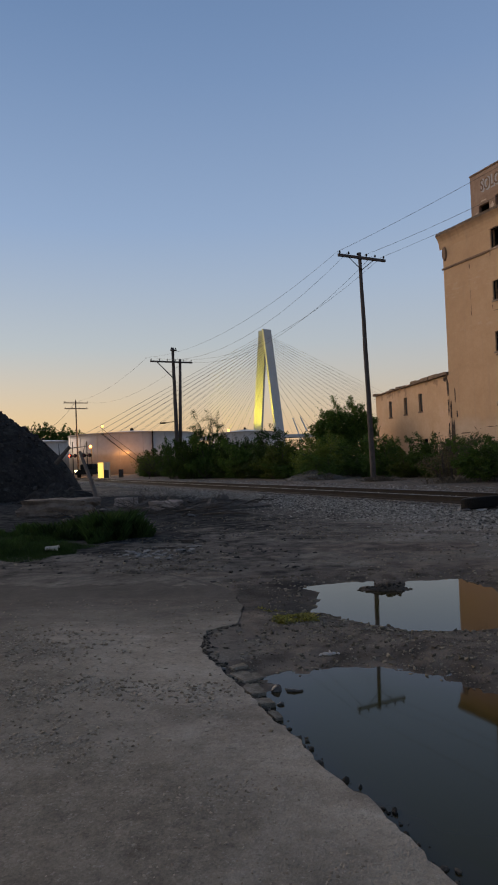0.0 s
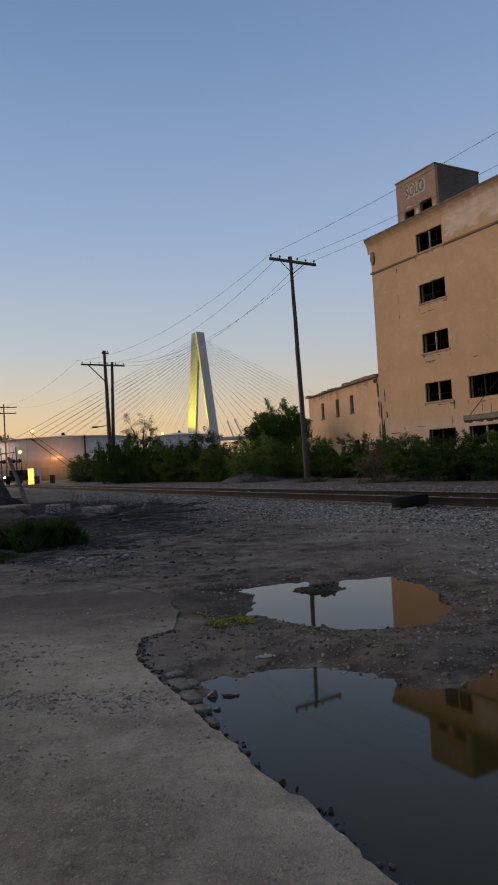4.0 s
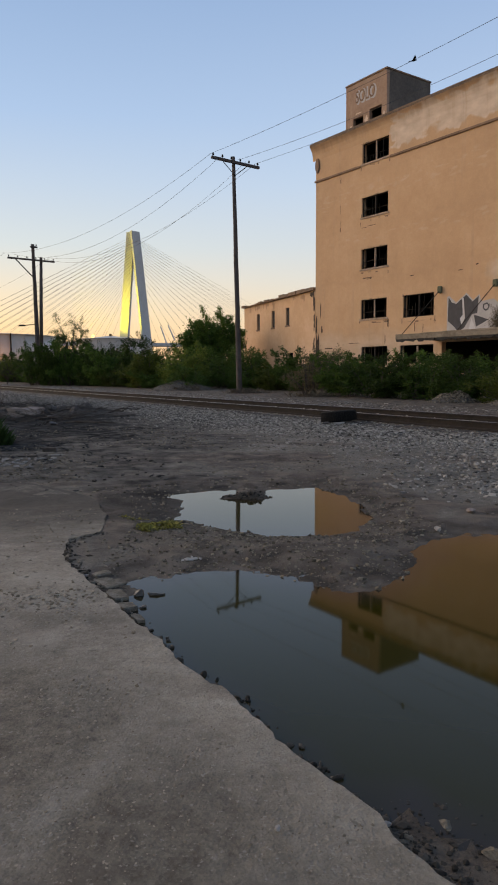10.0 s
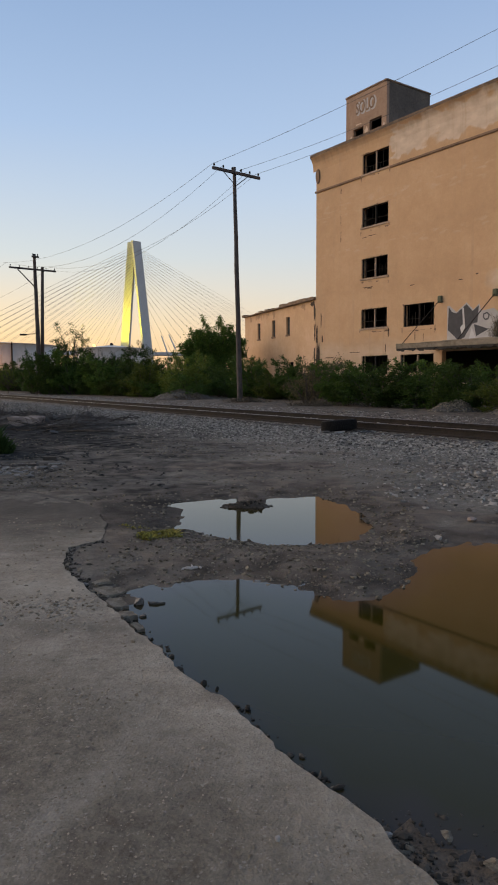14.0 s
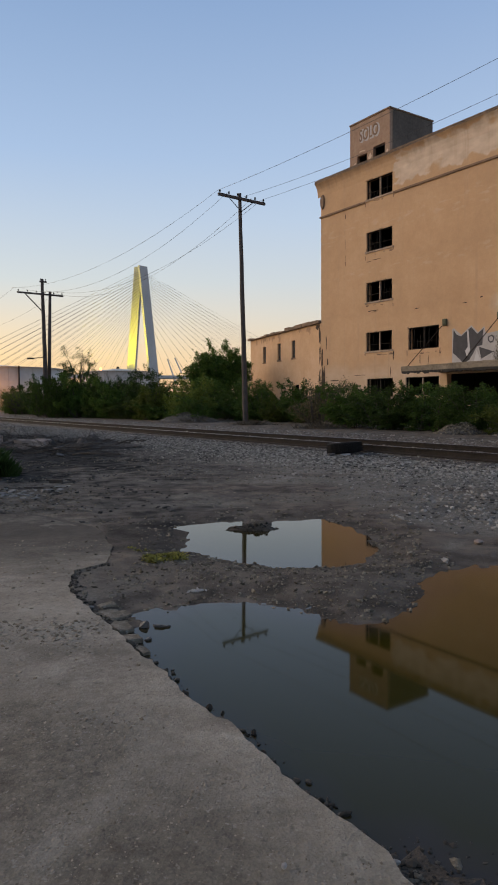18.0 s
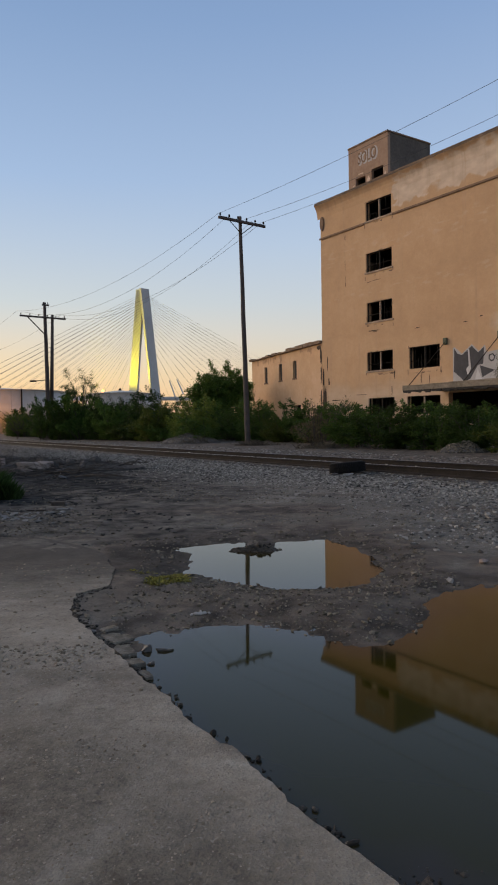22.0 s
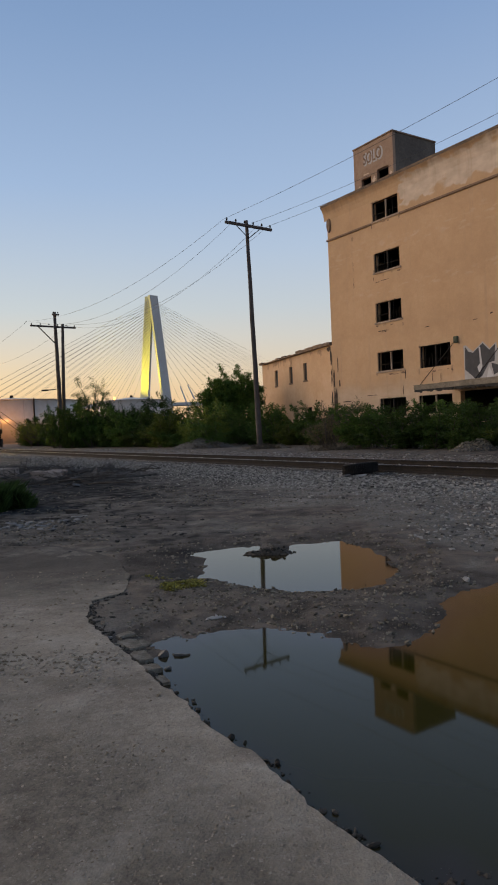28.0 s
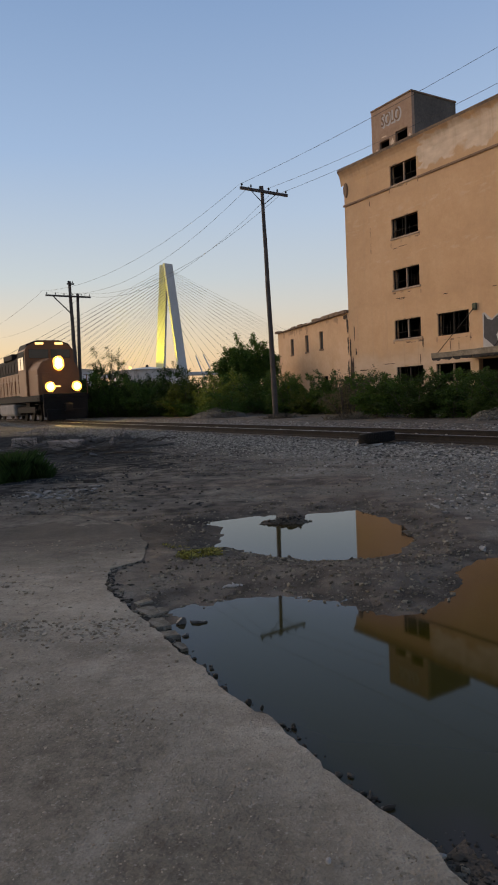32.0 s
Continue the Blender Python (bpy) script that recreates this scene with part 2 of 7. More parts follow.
def slab_mat():
    """Worn concrete that sinks under tracked dirt farther out, in streaks."""
    m = earth("worn_concrete", (0.172, 0.152, 0.121), (0.318, 0.284, 0.231), (0.43, 0.393, 0.326), (0.76, 0.69, 0.62), (0.8, 5.0, 24.0), (0.4, 0.34, 0.26), 130.0, 0.95, 0.016, 0.95, (0.84, 1.15))
    n, l = m.node_tree.nodes, m.node_tree.links
    b = n["Principled BSDF"]
    clean = b.inputs["Base Color"].links[0].from_socket
    dirt, _ = earth_nodes(m, (0.078, 0.067, 0.052), (0.200, 0.176, 0.139), (0.345, 0.310, 0.254), (0.70, 0.64, 0.56), *YARD_DIRT[4:])
    co, sep, tex, mp, ramp, far, top, mix = (n.new("ShaderNode" + k) for k in ("TexCoord", "SeparateXYZ", "TexNoise", "Mapping", "MapRange", "MapRange", "Math", "Mix"))
    l.new(co.outputs["Object"], sep.inputs["Vector"])
    l.new(co.outputs["Object"], mp.inputs["Vector"])
    mp.inputs["Scale"].default_value = (0.6, 1.2, 1.0)
    l.new(mp.outputs["Vector"], tex.inputs["Vector"])
    tex.inputs["Scale"].default_value, tex.inputs["Detail"].default_value, tex.inputs["Roughness"].default_value = 1.5, 10, 0.72

    def weigh(terms, offset):
        """A weighted sum of sockets."""
        last = None
        for sock, w in terms:
            k = n.new("ShaderNodeMath")
            k.operation = "MULTIPLY_ADD"
            l.new(sock, k.inputs[0])
            k.inputs[1].default_value = w
            if last is None:
                k.inputs[2].default_value = offset
            else:
                l.new(last, k.inputs[2])
            last = k.outputs[0]
        return last
    # wheels keep the strip along the broken edge clean; dirt lies farther in and beyond
    l.new(weigh([(sep.outputs["X"], -0.845), (sep.outputs["Y"], -0.82), (tex.outputs["Fac"], 1.9)], 0.55), ramp.inputs["Value"])
    ramp.inputs["From Min"].default_value, ramp.inputs["From Max"].default_value = -0.15, 0.45
    l.new(weigh([(sep.outputs["Y"], 1.0), (tex.outputs["Fac"], 4.0)], 0.0), far.inputs["Value"])
    far.inputs["From Min"].default_value, far.inputs["From Max"].default_value = 5.7, 6.9
    top.operation = "MAXIMUM"
    l.new(ramp.outputs["Result"], top.inputs[0])
    l.new(far.outputs["Result"], top.inputs[1])
    mix.data_type = "RGBA"
    l.new(top.outputs[0], mix.inputs[0])
    l.new(clean, mix.inputs[6])
    l.new(dirt, mix.inputs[7])
    last = mix.outputs[2]

    def layer(below, colour, mask):
        q = n.new("ShaderNodeMix")
        q.data_type = "RGBA"
        l.new(mask, q.inputs[0])
        l.new(below, q.inputs[6])
        q.inputs[7].default_value = (*colour, 1)
        return q.outputs[2]

    def span(sock, lo, hi, to):
        q = n.new("ShaderNodeMapRange")
        l.new(sock, q.inputs["Value"])
        q.inputs["From Min"].default_value, q.inputs["From Max"].default_value, q.inputs["To Max"].default_value = lo, hi, to
        return q.outputs["Result"]

    def grain(scale, detail=5):
        q = n.new("ShaderNodeTexNoise")
        q.inputs["Scale"].default_value, q.inputs["Detail"].default_value = scale, detail
        l.new(co.outputs["Object"], q.inputs["Vector"])
        return q.outputs["Fac"]
    # brown oily blots, scoured pale spots, small pits, then black dust tracked in from the heaps
    last = layer(last, (0.105, 0.082, 0.064), span(grain(2.3, 8), 0.53, 0.68, 0.42))
    last = layer(last, (0.36, 0.326, 0.268), span(grain(3.7, 7), 0.56, 0.70, 0.32))
    last = layer(last, (0.05, 0.044, 0.038), span(grain(42.0, 3), 0.63, 0.73, 0.45))
    last = layer(last, (0.36, 0.33, 0.28), span(grain(75.0, 2), 0.63, 0.72, 0.5))
    last = layer(last, (0.040, 0.039, 0.037), span(weigh([(sep.outputs["X"], -0.45), (sep.outputs["Y"], 1.0), (tex.outputs["Fac"], 2.4)], -1.2), 4.3, 6.0, 0.72))
    l.new(last, b.inputs["Base Color"])
    return m


def ground_mat():
    """Dry grey dirt, darker and glossier where rain still soaks it, with patches and grit."""
    m = earth("yard_dirt", *YARD_DIRT[:7], 0.9, 0.03)
    n, l = m.node_tree.nodes, m.node_tree.links
    b = n["Principled BSDF"]
    dry = b.inputs["Base Color"].links[0].from_socket
    at_, mud, mix, rough, tex, add = (n.new("ShaderNode" + k) for k in ("Attribute", "ValToRGB", "Mix", "MapRange", "TexNoise", "Math"))
    at_.attribute_name = "wet"
    tex.inputs["Scale"].default_value, tex.inputs["Detail"].default_value = 5.0, 9
    l.new(n["Texture Coordinate"].outputs["Object"], tex.inputs["Vector"])
    add.operation = "MULTIPLY_ADD"
    l.new(tex.outputs["Fac"], add.inputs[0])
    add.inputs[1].default_value = 0.9
    l.new(at_.outputs["Fac"], add.inputs[2])
    ramp = n.new("ShaderNodeValToRGB")
    ramp.color_ramp.elements[0].position, ramp.color_ramp.elements[1].position = 0.55, 1.0
    l.new(add.outputs[0], ramp.inputs["Fac"])
    mud.color_ramp.elements[0].color, mud.color_ramp.elements[1].color = (0.042, 0.033, 0.025, 1), (0.160, 0.129, 0.100, 1)
    l.new(tex.outputs["Fac"], mud.inputs["Fac"])
    mud.color_ramp.elements[0].position, mud.color_ramp.elements[1].position = 0.35, 0.65
    mix.data_type = "RGBA"
    l.new(ramp.outputs["Color"], mix.inputs[0])
    l.new(dry, mix.inputs[6])
    l.new(mud.outputs["Color"], mix.inputs[7])
    for link in list(l):
        if link.to_socket == b.inputs["Base Color"]:
            l.remove(link)
    soak, sodden = n.new("ShaderNodeMapRange"), n.new("ShaderNodeMix")
    l.new(add.outputs[0], soak.inputs["Value"])
    soak.inputs["From Min"].default_value, soak.inputs["From Max"].default_value, soak.inputs["To Max"].default_value = 1.4, 1.9, 0.85
    sodden.data_type = "RGBA"
    l.new(soak.outputs["Result"], sodden.inputs[0])
    sodden.inputs[7].default_value = (0.026, 0.021, 0.017, 1)
    soil, soot, cover, lift = (n.new("ShaderNode" + k) for k in ("Attribute", "ValToRGB", "Mix", "Math"))
    soil.attribute_name = "black_soil"
    soot.color_ramp.elements[0].color, soot.color_ramp.elements[1].color = (0.024, 0.0242, 0.0235, 1), (0.084, 0.083, 0.079, 1)
    soot.color_ramp.elements[0].position, soot.color_ramp.elements[1].position = 0.36, 0.68
    l.new(tex.outputs["Fac"], soot.inputs["Fac"])
    cover.data_type = "RGBA"
    lift.operation = "MULTIPLY_ADD"
    lift.use_clamp = True
    l.new(tex.outputs["Fac"], lift.inputs[0])
    lift.inputs[1].default_value = -1.2
    twice = n.new("ShaderNodeMath")
    twice.operation = "MULTIPLY_ADD"
    l.new(soil.outputs["Fac"], twice.inputs[0])
    twice.inputs[1].default_value, twice.inputs[2].default_value = 2.0, 0.0
    l.new(twice.outputs[0], lift.inputs[2])
    l.new(lift.outputs[0], cover.inputs[0])
    l.new(mix.outputs[2], cover.inputs[6])
    l.new(soot.outputs["Color"], cover.inputs[7])
    l.new(cover.outputs[2], sodden.inputs[6])
    l.new(sodden.outputs[2], b.inputs["Base Color"])
    dull = n.new("ShaderNodeMapRange")
    l.new(lift.outputs[0], dull.inputs["Value"])
    dull.inputs["To Min"].default_value, dull.inputs["To Max"].default_value = 0.2, 0.0
    l.new(dull.outputs["Result"], b.inputs["Specular IOR Level"])
    l.new(ramp.outputs["Color"], rough.inputs["Value"])
    rough.inputs["To Min"].default_value, rough.inputs["To Max"].default_value = 0.95, 0.75
    l.new(rough.outputs["Result"], b.inputs["Roughness"])
    return m


M_DIRT = ground_mat()
M_SLAB = slab_mat()
M_STUCCO = earth("orange_stucco", (0.46, 0.300, 0.180), (0.56, 0.375, 0.230), (0.66, 0.475, 0.33), (0.95, 0.88, 0.84), (0.10, 0.6, 3.5), (0.55, 0.28, 0.17), 14.0, 0.12, 0.02, 0.92, (0.975, 1.025))
M_PATCH = mat("bare_plaster", (0.50, 0.37, 0.265), (0.70, 0.545, 0.41), 0.8, 0.9, 0, 0.2, 9.0)
M_SILL = mat("stained_sill", (0.20, 0.14, 0.10), (0.48, 0.36, 0.26), 1.5, 0.9, 0, 0.2, 12.0)
M_TRIM = mat("weathered_trim", (0.10, 0.06, 0.04), (0.30, 0.19, 0.12), 1.2, 0.9, 0, 0.3, 12.0)
M_TOWER = earth("faded_tower_stucco", (0.25, 0.165, 0.115), (0.36, 0.245, 0.175), (0.46, 0.335, 0.25), (0.82, 0.74, 0.69), (0.25, 1.2, 5.0), (0.45, 0.3, 0.25), 14.0, 0.12, 0.02, 0.92, (0.97, 1.03))
M_CONC = mat("grey_concrete", (0.16, 0.15, 0.14), (0.34, 0.31, 0.28), 0.8, 0.9, 0, 0.3, 10.0)
M_DARKC = mat("dark_grey_surface", (0.055, 0.045, 0.037), (0.16, 0.13, 0.105), 0.6, 0.9, 0, 0.2, 8.0)
# Near-black colour that stands in for shade in rooms, gaps and undersides.
M_SHADE = mat("painted_shade", (0.02, 0.018, 0.016), (0.05, 0.045, 0.04), 0.6, 0.95, 0, 0, 5.0)
M_STEEL = mat("rusty_steel", (0.014, 0.012, 0.010), (0.042, 0.033, 0.027), 3.0, 0.85, 0.0, 0.3, 30.0, spec=0.2)
M_RAILTOP = mat("polished_rail", (0.13, 0.12, 0.11), (0.25, 0.235, 0.22), 2.0, 0.42, 0.9, 0.05, 30.0)
M_TIE = mat("creosoted_wood", (0.02, 0.016, 0.013), (0.07, 0.055, 0.045), 3.0, 0.9, 0, 0.4, 30.0)
M_POLE = mat("weathered_pole_wood", (0.035, 0.027, 0.024), (0.11, 0.088, 0.078), 2.5, 0.9, 0, 0.4, 25.0)
M_WIRE = mat("dark_wire", (0.03, 0.03, 0.03), (0.06, 0.06, 0.06), 3.0, 0.6, 0.2, 0)
M_RUBBER = mat("black_rubber", (0.004, 0.004, 0.004), (0.013, 0.0125, 0.012), 6.0, 0.8, 0, 0.3, 60.0, spec=0.2)
M_TANK = mat("white_tank_paint", (0.39, 0.325, 0.265), (0.56, 0.47, 0.385), 0.12, 0.34, 0.25, 0.02, 1.5)
M_PYLON = mat("pylon_concrete", (0.36, 0.36, 0.36), (0.5, 0.5, 0.49), 0.05, 0.85, 0, 0, 0.6)
M_CABLE = mat("grey_cable_sheath", (0.17, 0.165, 0.16), (0.26, 0.255, 0.24), 0.05, 0.7, 0, 0)
M_STONE = island_mat("grey_gravel", (0.052, 0.045, 0.033), (0.255, 0.221, 0.168), 0.9, 0.15)
M_GRIT = island_mat("pebbles", (0.13, 0.104, 0.074), (0.36, 0.305, 0.235), 0.9, 0.1)
M_BALLAST = island_mat("ballast_stone", (0.030, 0.027, 0.023), (0.39, 0.362, 0.315))
M_WETSTONE = island_mat("wet_stones", (0.014, 0.012, 0.009), (0.085, 0.072, 0.056), 0.75, 0.2)
M_BOULDER = mat("pale_boulder", (0.13, 0.10, 0.085), (0.33, 0.27, 0.23), 1.5, 0.9, 0, 0.6, 9.0, (0.3, 0.7), 0.05)
M_MOUND = earth("dark_spoil", (0.010, 0.010, 0.010), (0.034, 0.032, 0.030), (0.088, 0.083, 0.078), (0.7, 0.66, 0.62), (0.5, 2.2, 9.0), (0.35, 0.35, 0.3), 7.0, 1.0, 0.15)
M_SPOIL = earth("dark_dirt_heap", (0.022, 0.021, 0.019), (0.075, 0.07, 0.064), (0.17, 0.16, 0.148), (0.7, 0.66, 0.62), (0.5, 2.2, 9.0), (0.35, 0.35, 0.3), 30.0, 1.0, 0.06)
M_LEAF = leaf_mat("green_leaves", (0.030, 0.062, 0.012), (0.088, 0.150, 0.028))
M_LEAF2 = leaf_mat("yellowish_leaves", (0.060, 0.090, 0.014), (0.150, 0.185, 0.034))
M_DRYLEAF = leaf_mat("withered_leaves", (0.06, 0.052, 0.030), (0.13, 0.11, 0.060))
M_TWIG = mat("bark", (0.03, 0.025, 0.02), (0.08, 0.065, 0.05), 4.0, 0.9, 0, 0.3, 20.0)
M_GRASS = leaf_mat("grass_blades", (0.014, 0.034, 0.009), (0.055, 0.11, 0.026))


def water_mat():
    m = bpy.data.materials.new("muddy_water")
    m.use_nodes = True
    n, l = m.node_tree.nodes, m.node_tree.links
    b = n["Principled BSDF"]
    b.inputs["Base Color"].default_value = (0.029, 0.0250, 0.0035, 1)
    b.inputs["Roughness"].default_value = 0.035
    b.inputs["IOR"].default_value = 1.255
    # mud shows through where it is shallow
    deep, shoal, silt = n.new("ShaderNodeAttribute"), n.new("ShaderNodeMapRange"), n.new("ShaderNodeMix")
    deep.attribute_name = "depth"
    l.new(deep.outputs["Fac"], shoal.inputs["Value"])
    shoal.inputs["From Min"].default_value, shoal.inputs["From Max"].default_value = 0.0, 0.05
    silt.data_type = "RGBA"
    l.new(shoal.outputs["Result"], silt.inputs[0])
    silt.inputs[6].default_value, silt.inputs[7].default_value = (0.034, 0.026, 0.018, 1), (0.029, 0.0250, 0.0035, 1)
    l.new(silt.outputs[2], b.inputs["Base Color"])
    tex, bp = n.new("ShaderNodeTexNoise"), n.new("ShaderNodeBump")
    tex.inputs["Scale"].default_value = 6.0
    bp.inputs["Strength"].default_value, bp.inputs["Distance"].default_value = 0.02, 0.002
    l.new(tex.outputs["Fac"], bp.inputs["Height"])
    l.new(bp.outputs["Normal"], b.inputs["Normal"])
    return m


M_WATER = water_mat()


# ---- mesh helpers ----
def mesh_ob(name, bm, material, parent=None, label="", smooth=False):
    me = bpy.data.meshes.new(name)
    bm.to_mesh(me)
    bm.free()
    for m in (material if isinstance(material, (list, tuple)) else [material]):
        me.materials.append(m)
    if smooth:
        for p in me.polygons:
            p.use_smooth = True
    ob = new(name, me)
    if parent:
        ob.parent = parent
    if label:
        ob["label"] = label
    return ob


def part(name, bm, material, parent, label="", smooth=False):
    return mesh_ob(name, bm, material, parent, label, smooth)


def empty(name, m=None):
    ob = new(name)
    if m is not None:
        ob.matrix_world = m
    return ob


def pydata(name, verts, faces, material, parent=None, smooth=False, label=""):
    me = bpy.data.meshes.new(name)
    me.from_pydata([tuple(v) for v in verts], [], [tuple(f) for f in faces])
    me.materials.append(material)
    if smooth:
        for p in me.polygons:
            p.use_smooth = True
    ob = new(name, me)
    if parent:
        ob.parent = parent
    if label:
        ob["label"] = label
    return ob


def box(bm, x0, x1, y0, y1, z0, z1, m=None, bevel=0.0):
    g = bmesh.ops.create_cube(bm, size=1)
    vs = g["verts"]
    for v in vs:
        v.co = Vector(((x0 + x1) / 2 + v.co.x * (x1 - x0), (y0 + y1) / 2 + v.co.y * (y1 - y0), (z0 + z1) / 2 + v.co.z * (z1 - z0)))
    if bevel:
        es = list({e for v in vs for e in v.link_edges})
        r = bmesh.ops.bevel(bm, geom=es, offset=bevel, segments=2, affect="EDGES", profile=0.5)
        vs = list({v for f in r["faces"] for v in f.verts} | {v for v in vs if v.is_valid})
    if m is not None:
        bmesh.ops.transform(bm, matrix=m, verts=vs)
    return vs


def rod(bm, a, b, r0, r1=None, n=8):
    """A round bar from a to b."""
    a, b = Vector(a), Vector(b)
    d = b - a
    g = bmesh.ops.create_cone(bm, cap_ends=True, segments=n, radius1=r0, radius2=r0 if r1 is None else r1, depth=d.length)
    bmesh.ops.transform(bm, matrix=Matrix.Translation((a + b) / 2) @ d.to_track_quat("Z", "Y").to_matrix().to_4x4(), verts=g["verts"])
    return g["verts"]


def bmnew():
    return bmesh.new()


def smooth01(a, b, x):
    t = np.clip((np.asarray(x, float) - a) / (b - a), 0, 1)
    return t * t * (3 - 2 * t)


# ---- the track's line: n across it (away from the eye), u along it (to the far west) ----
N = Vector((0.834, 0.552, 0))
U = Vector((-0.552, 0.834, 0))
RAIL_Z, NEAR_RAIL, FAR_RAIL = 0.22, 10.56, 12.0
TRACK_TURN = math.degrees(math.atan2(U.y, U.x))


def at(c, s, z=0.0):
    """The place c across and s along the track."""
    return Vector((N.x * c + U.x * s, N.y * c + U.y * s, z))


# ---- ground ----
SLAB = [(-14, 1.0), (-14, 7.2), (-9, 7.6), (-5.0, 7.9), (-3.6, 7.4), (-2.4, 7.3), (-1.75, 6.7), (-1.45, 6.3), (-1.22, 5.6), (-1.14, 5.05), (-1.32, 4.82), (-1.27, 4.49),
        (-1.18, 4.22), (-0.96, 3.86), (-0.71, 3.42), (-0.5, 3.1), (-0.29, 2.69), (-0.1, 2.47), (0.1, 2.09), (0.2, 1.95), (0.31, 1.78),
        (0.36, 1.65), (0.42, 1.56), (0.52, 1.42), (0.9, 0.6), (0.9, -6), (-14, -6)]
POOL_NEAR = [(-0.72, 3.95), (-0.53, 4.08), (-0.35, 4.17), (-0.05, 4.17), (0.22, 4.03), (0.36, 3.82), (0.52, 3.76), (0.7, 3.8), (0.88, 3.98), (1.04, 4.3), (1.18, 4.7),
             (1.27, 4.95), (1.6, 5.06), (2.3, 5.1), (3.6, 4.8), (3.8, 3.2), (1.9, 1.5), (0.8, 1.62), (0.52, 1.72), (0.39, 1.80), (0.27, 1.8),
             (0.0, 2.15), (-0.2, 2.5), (-0.4, 2.75), (-0.62, 3.2)]
POOL_FAR = [(-0.8, 6.73), (-0.59, 6.98), (-0.19, 7.09), (-0.12, 6.71), (0.1, 6.64), (0.12, 7.08), (0.66, 7.23), (0.88, 6.66), (1.04, 6.23),
            (0.98, 5.75), (0.85, 5.23), (0.51, 5.1), (0.12, 5.11), (-0.1, 5.23), (-0.33, 5.37), (-0.46, 5.58), (-0.63, 5.69), (-0.6, 6.17)]
YARD = 0.85
SLAB, POOL_NEAR, POOL_FAR = [[(x * YARD, y * YARD) for x, y in poly] for poly in (SLAB, POOL_NEAR, POOL_FAR)]
SLAB_Z, WATER_Z = 0.18, 0.135


def signed(poly, x, y):
    """Distance to a polygon's edge, negative inside."""
    best, inside = np.full(x.shape, 1e9), np.zeros(x.shape, bool)
    for (x0, y0), (x1, y1) in zip(poly, poly[1:] + poly[:1]):
        dx, dy = x1 - x0, y1 - y0
        t = np.clip(((x - x0) * dx + (y - y0) * dy) / (dx * dx + dy * dy), 0, 1)
        best = np.minimum(best, np.hypot(x - x0 - t * dx, y - y0 - t * dy))
        cross = (y0 > y) != (y1 > y)
        with np.errstate(divide="ignore", invalid="ignore"):
            inside ^= cross & (x < (x1 - x0) * (y - y0) / (y1 - y0 if y1 != y0 else 1e-9) + x0)
    return np.where(inside, -best, best)


def waves(x, y, size, seed):
    """Smooth pseudo-random relief about size metres across, -1 to 1."""
    r = np.random.RandomState(seed)
    z = np.zeros(x.shape)
    for k in range(7):
        a, ph, f = r.uniform(0, 6.28), r.uniform(0, 6.28), r.uniform(0.6, 2.2) * 6.28 / size / 2
        z += np.sin((x * np.cos(a) + y * np.sin(a)) * f + ph + 1.3 * np.sin((y * np.cos(a) - x * np.sin(a)) * f * 0.7 + ph))
    return z / 4.0


def ground_z(x, y):
    x, y = np.asarray(x, float), np.asarray(y, float)
    c = x * N.x + y * N.y
    near = 1 - smooth01(9, 14, np.hypot(x, y))
    z = SLAB_Z - 0.012 - 0.138 * smooth01(4.5, 9.4, c) + 0.06 * smooth01(10.2, 10.9, c) + 0.02 * smooth01(13, 16, c)
    z = z + near * (0.008 * waves(x, y, 0.5, 3) + 0.008 * waves(x, y, 1.6, 4) + 0.004 * waves(x, y, 0.16, 5))
    for poly, deep in ((POOL_NEAR, 0.10), (POOL_FAR, 0.05)):
        d = signed(poly, x, y) + 0.05 * waves(x, y, 0.35, 8) + 0.025 * waves(x, y, 0.12, 9)
        rim = WATER_Z + 0.03 * smooth01(0, 0.35, d) - deep * smooth01(0, 0.5, -d) - 0.012 * smooth01(0, 0.06, -d) + 0.006 * waves(x, y, 0.1, 10) * smooth01(0, 0.1, d)
        k = smooth01(0.1, 0.55, d)
        z = rim * (1 - k) + z * k
    z = z + 0.043 * np.exp(-((x + 0.1) / 0.23) ** 2 - ((y - 5.66) / 0.055) ** 2) * (1 + 0.7 * waves(x, y, 0.1, 27))
    z = z + 0.012 * np.exp(-((x + 0.02) / 0.07) ** 2 - ((y - 5.85) / 0.15) ** 2) * (1 + 0.6 * waves(x, y, 0.08, 28))
    off = signed(SLAB, x, y)
    bank = SLAB_Z - 0.03 - 0.22 * np.maximum(off, 0) + 0.01 * waves(x, y, 0.2, 24)
    z = np.where((y > 3.3) & (off < 0.5), z + (np.maximum(z, bank) - z) * smooth01(3.3, 3.9, y), z)
    under = smooth01(0.0, 0.05, -off - 0.012)
    film = smooth01(4.9, 5.5, y + 0.05 * x + 0.2 * waves(x, y, 0.5, 17) + 0.15 * waves(x, y, 0.14, 19))
    low = SLAB_Z - 0.1 + film * (0.104 + 0.006 * waves(x, y, 0.5, 18))
    z = z * (1 - under) + (np.minimum(z, low) * (1 - film) + low * film) * under
    return z


def graded(lo, hi, step, out, grow=1.13, lo_out=None):
    a = list(np.arange(lo, hi, step))
    s, v = step, a[-1]
    while v < out:
        s *= grow
        v += s
        a.append(v)
    s, v = step, a[0]
    end = -out if lo_out is None else lo_out
    while v > end:
        s *= grow
        v -= s
        a.insert(0, v)
    return np.array(a)


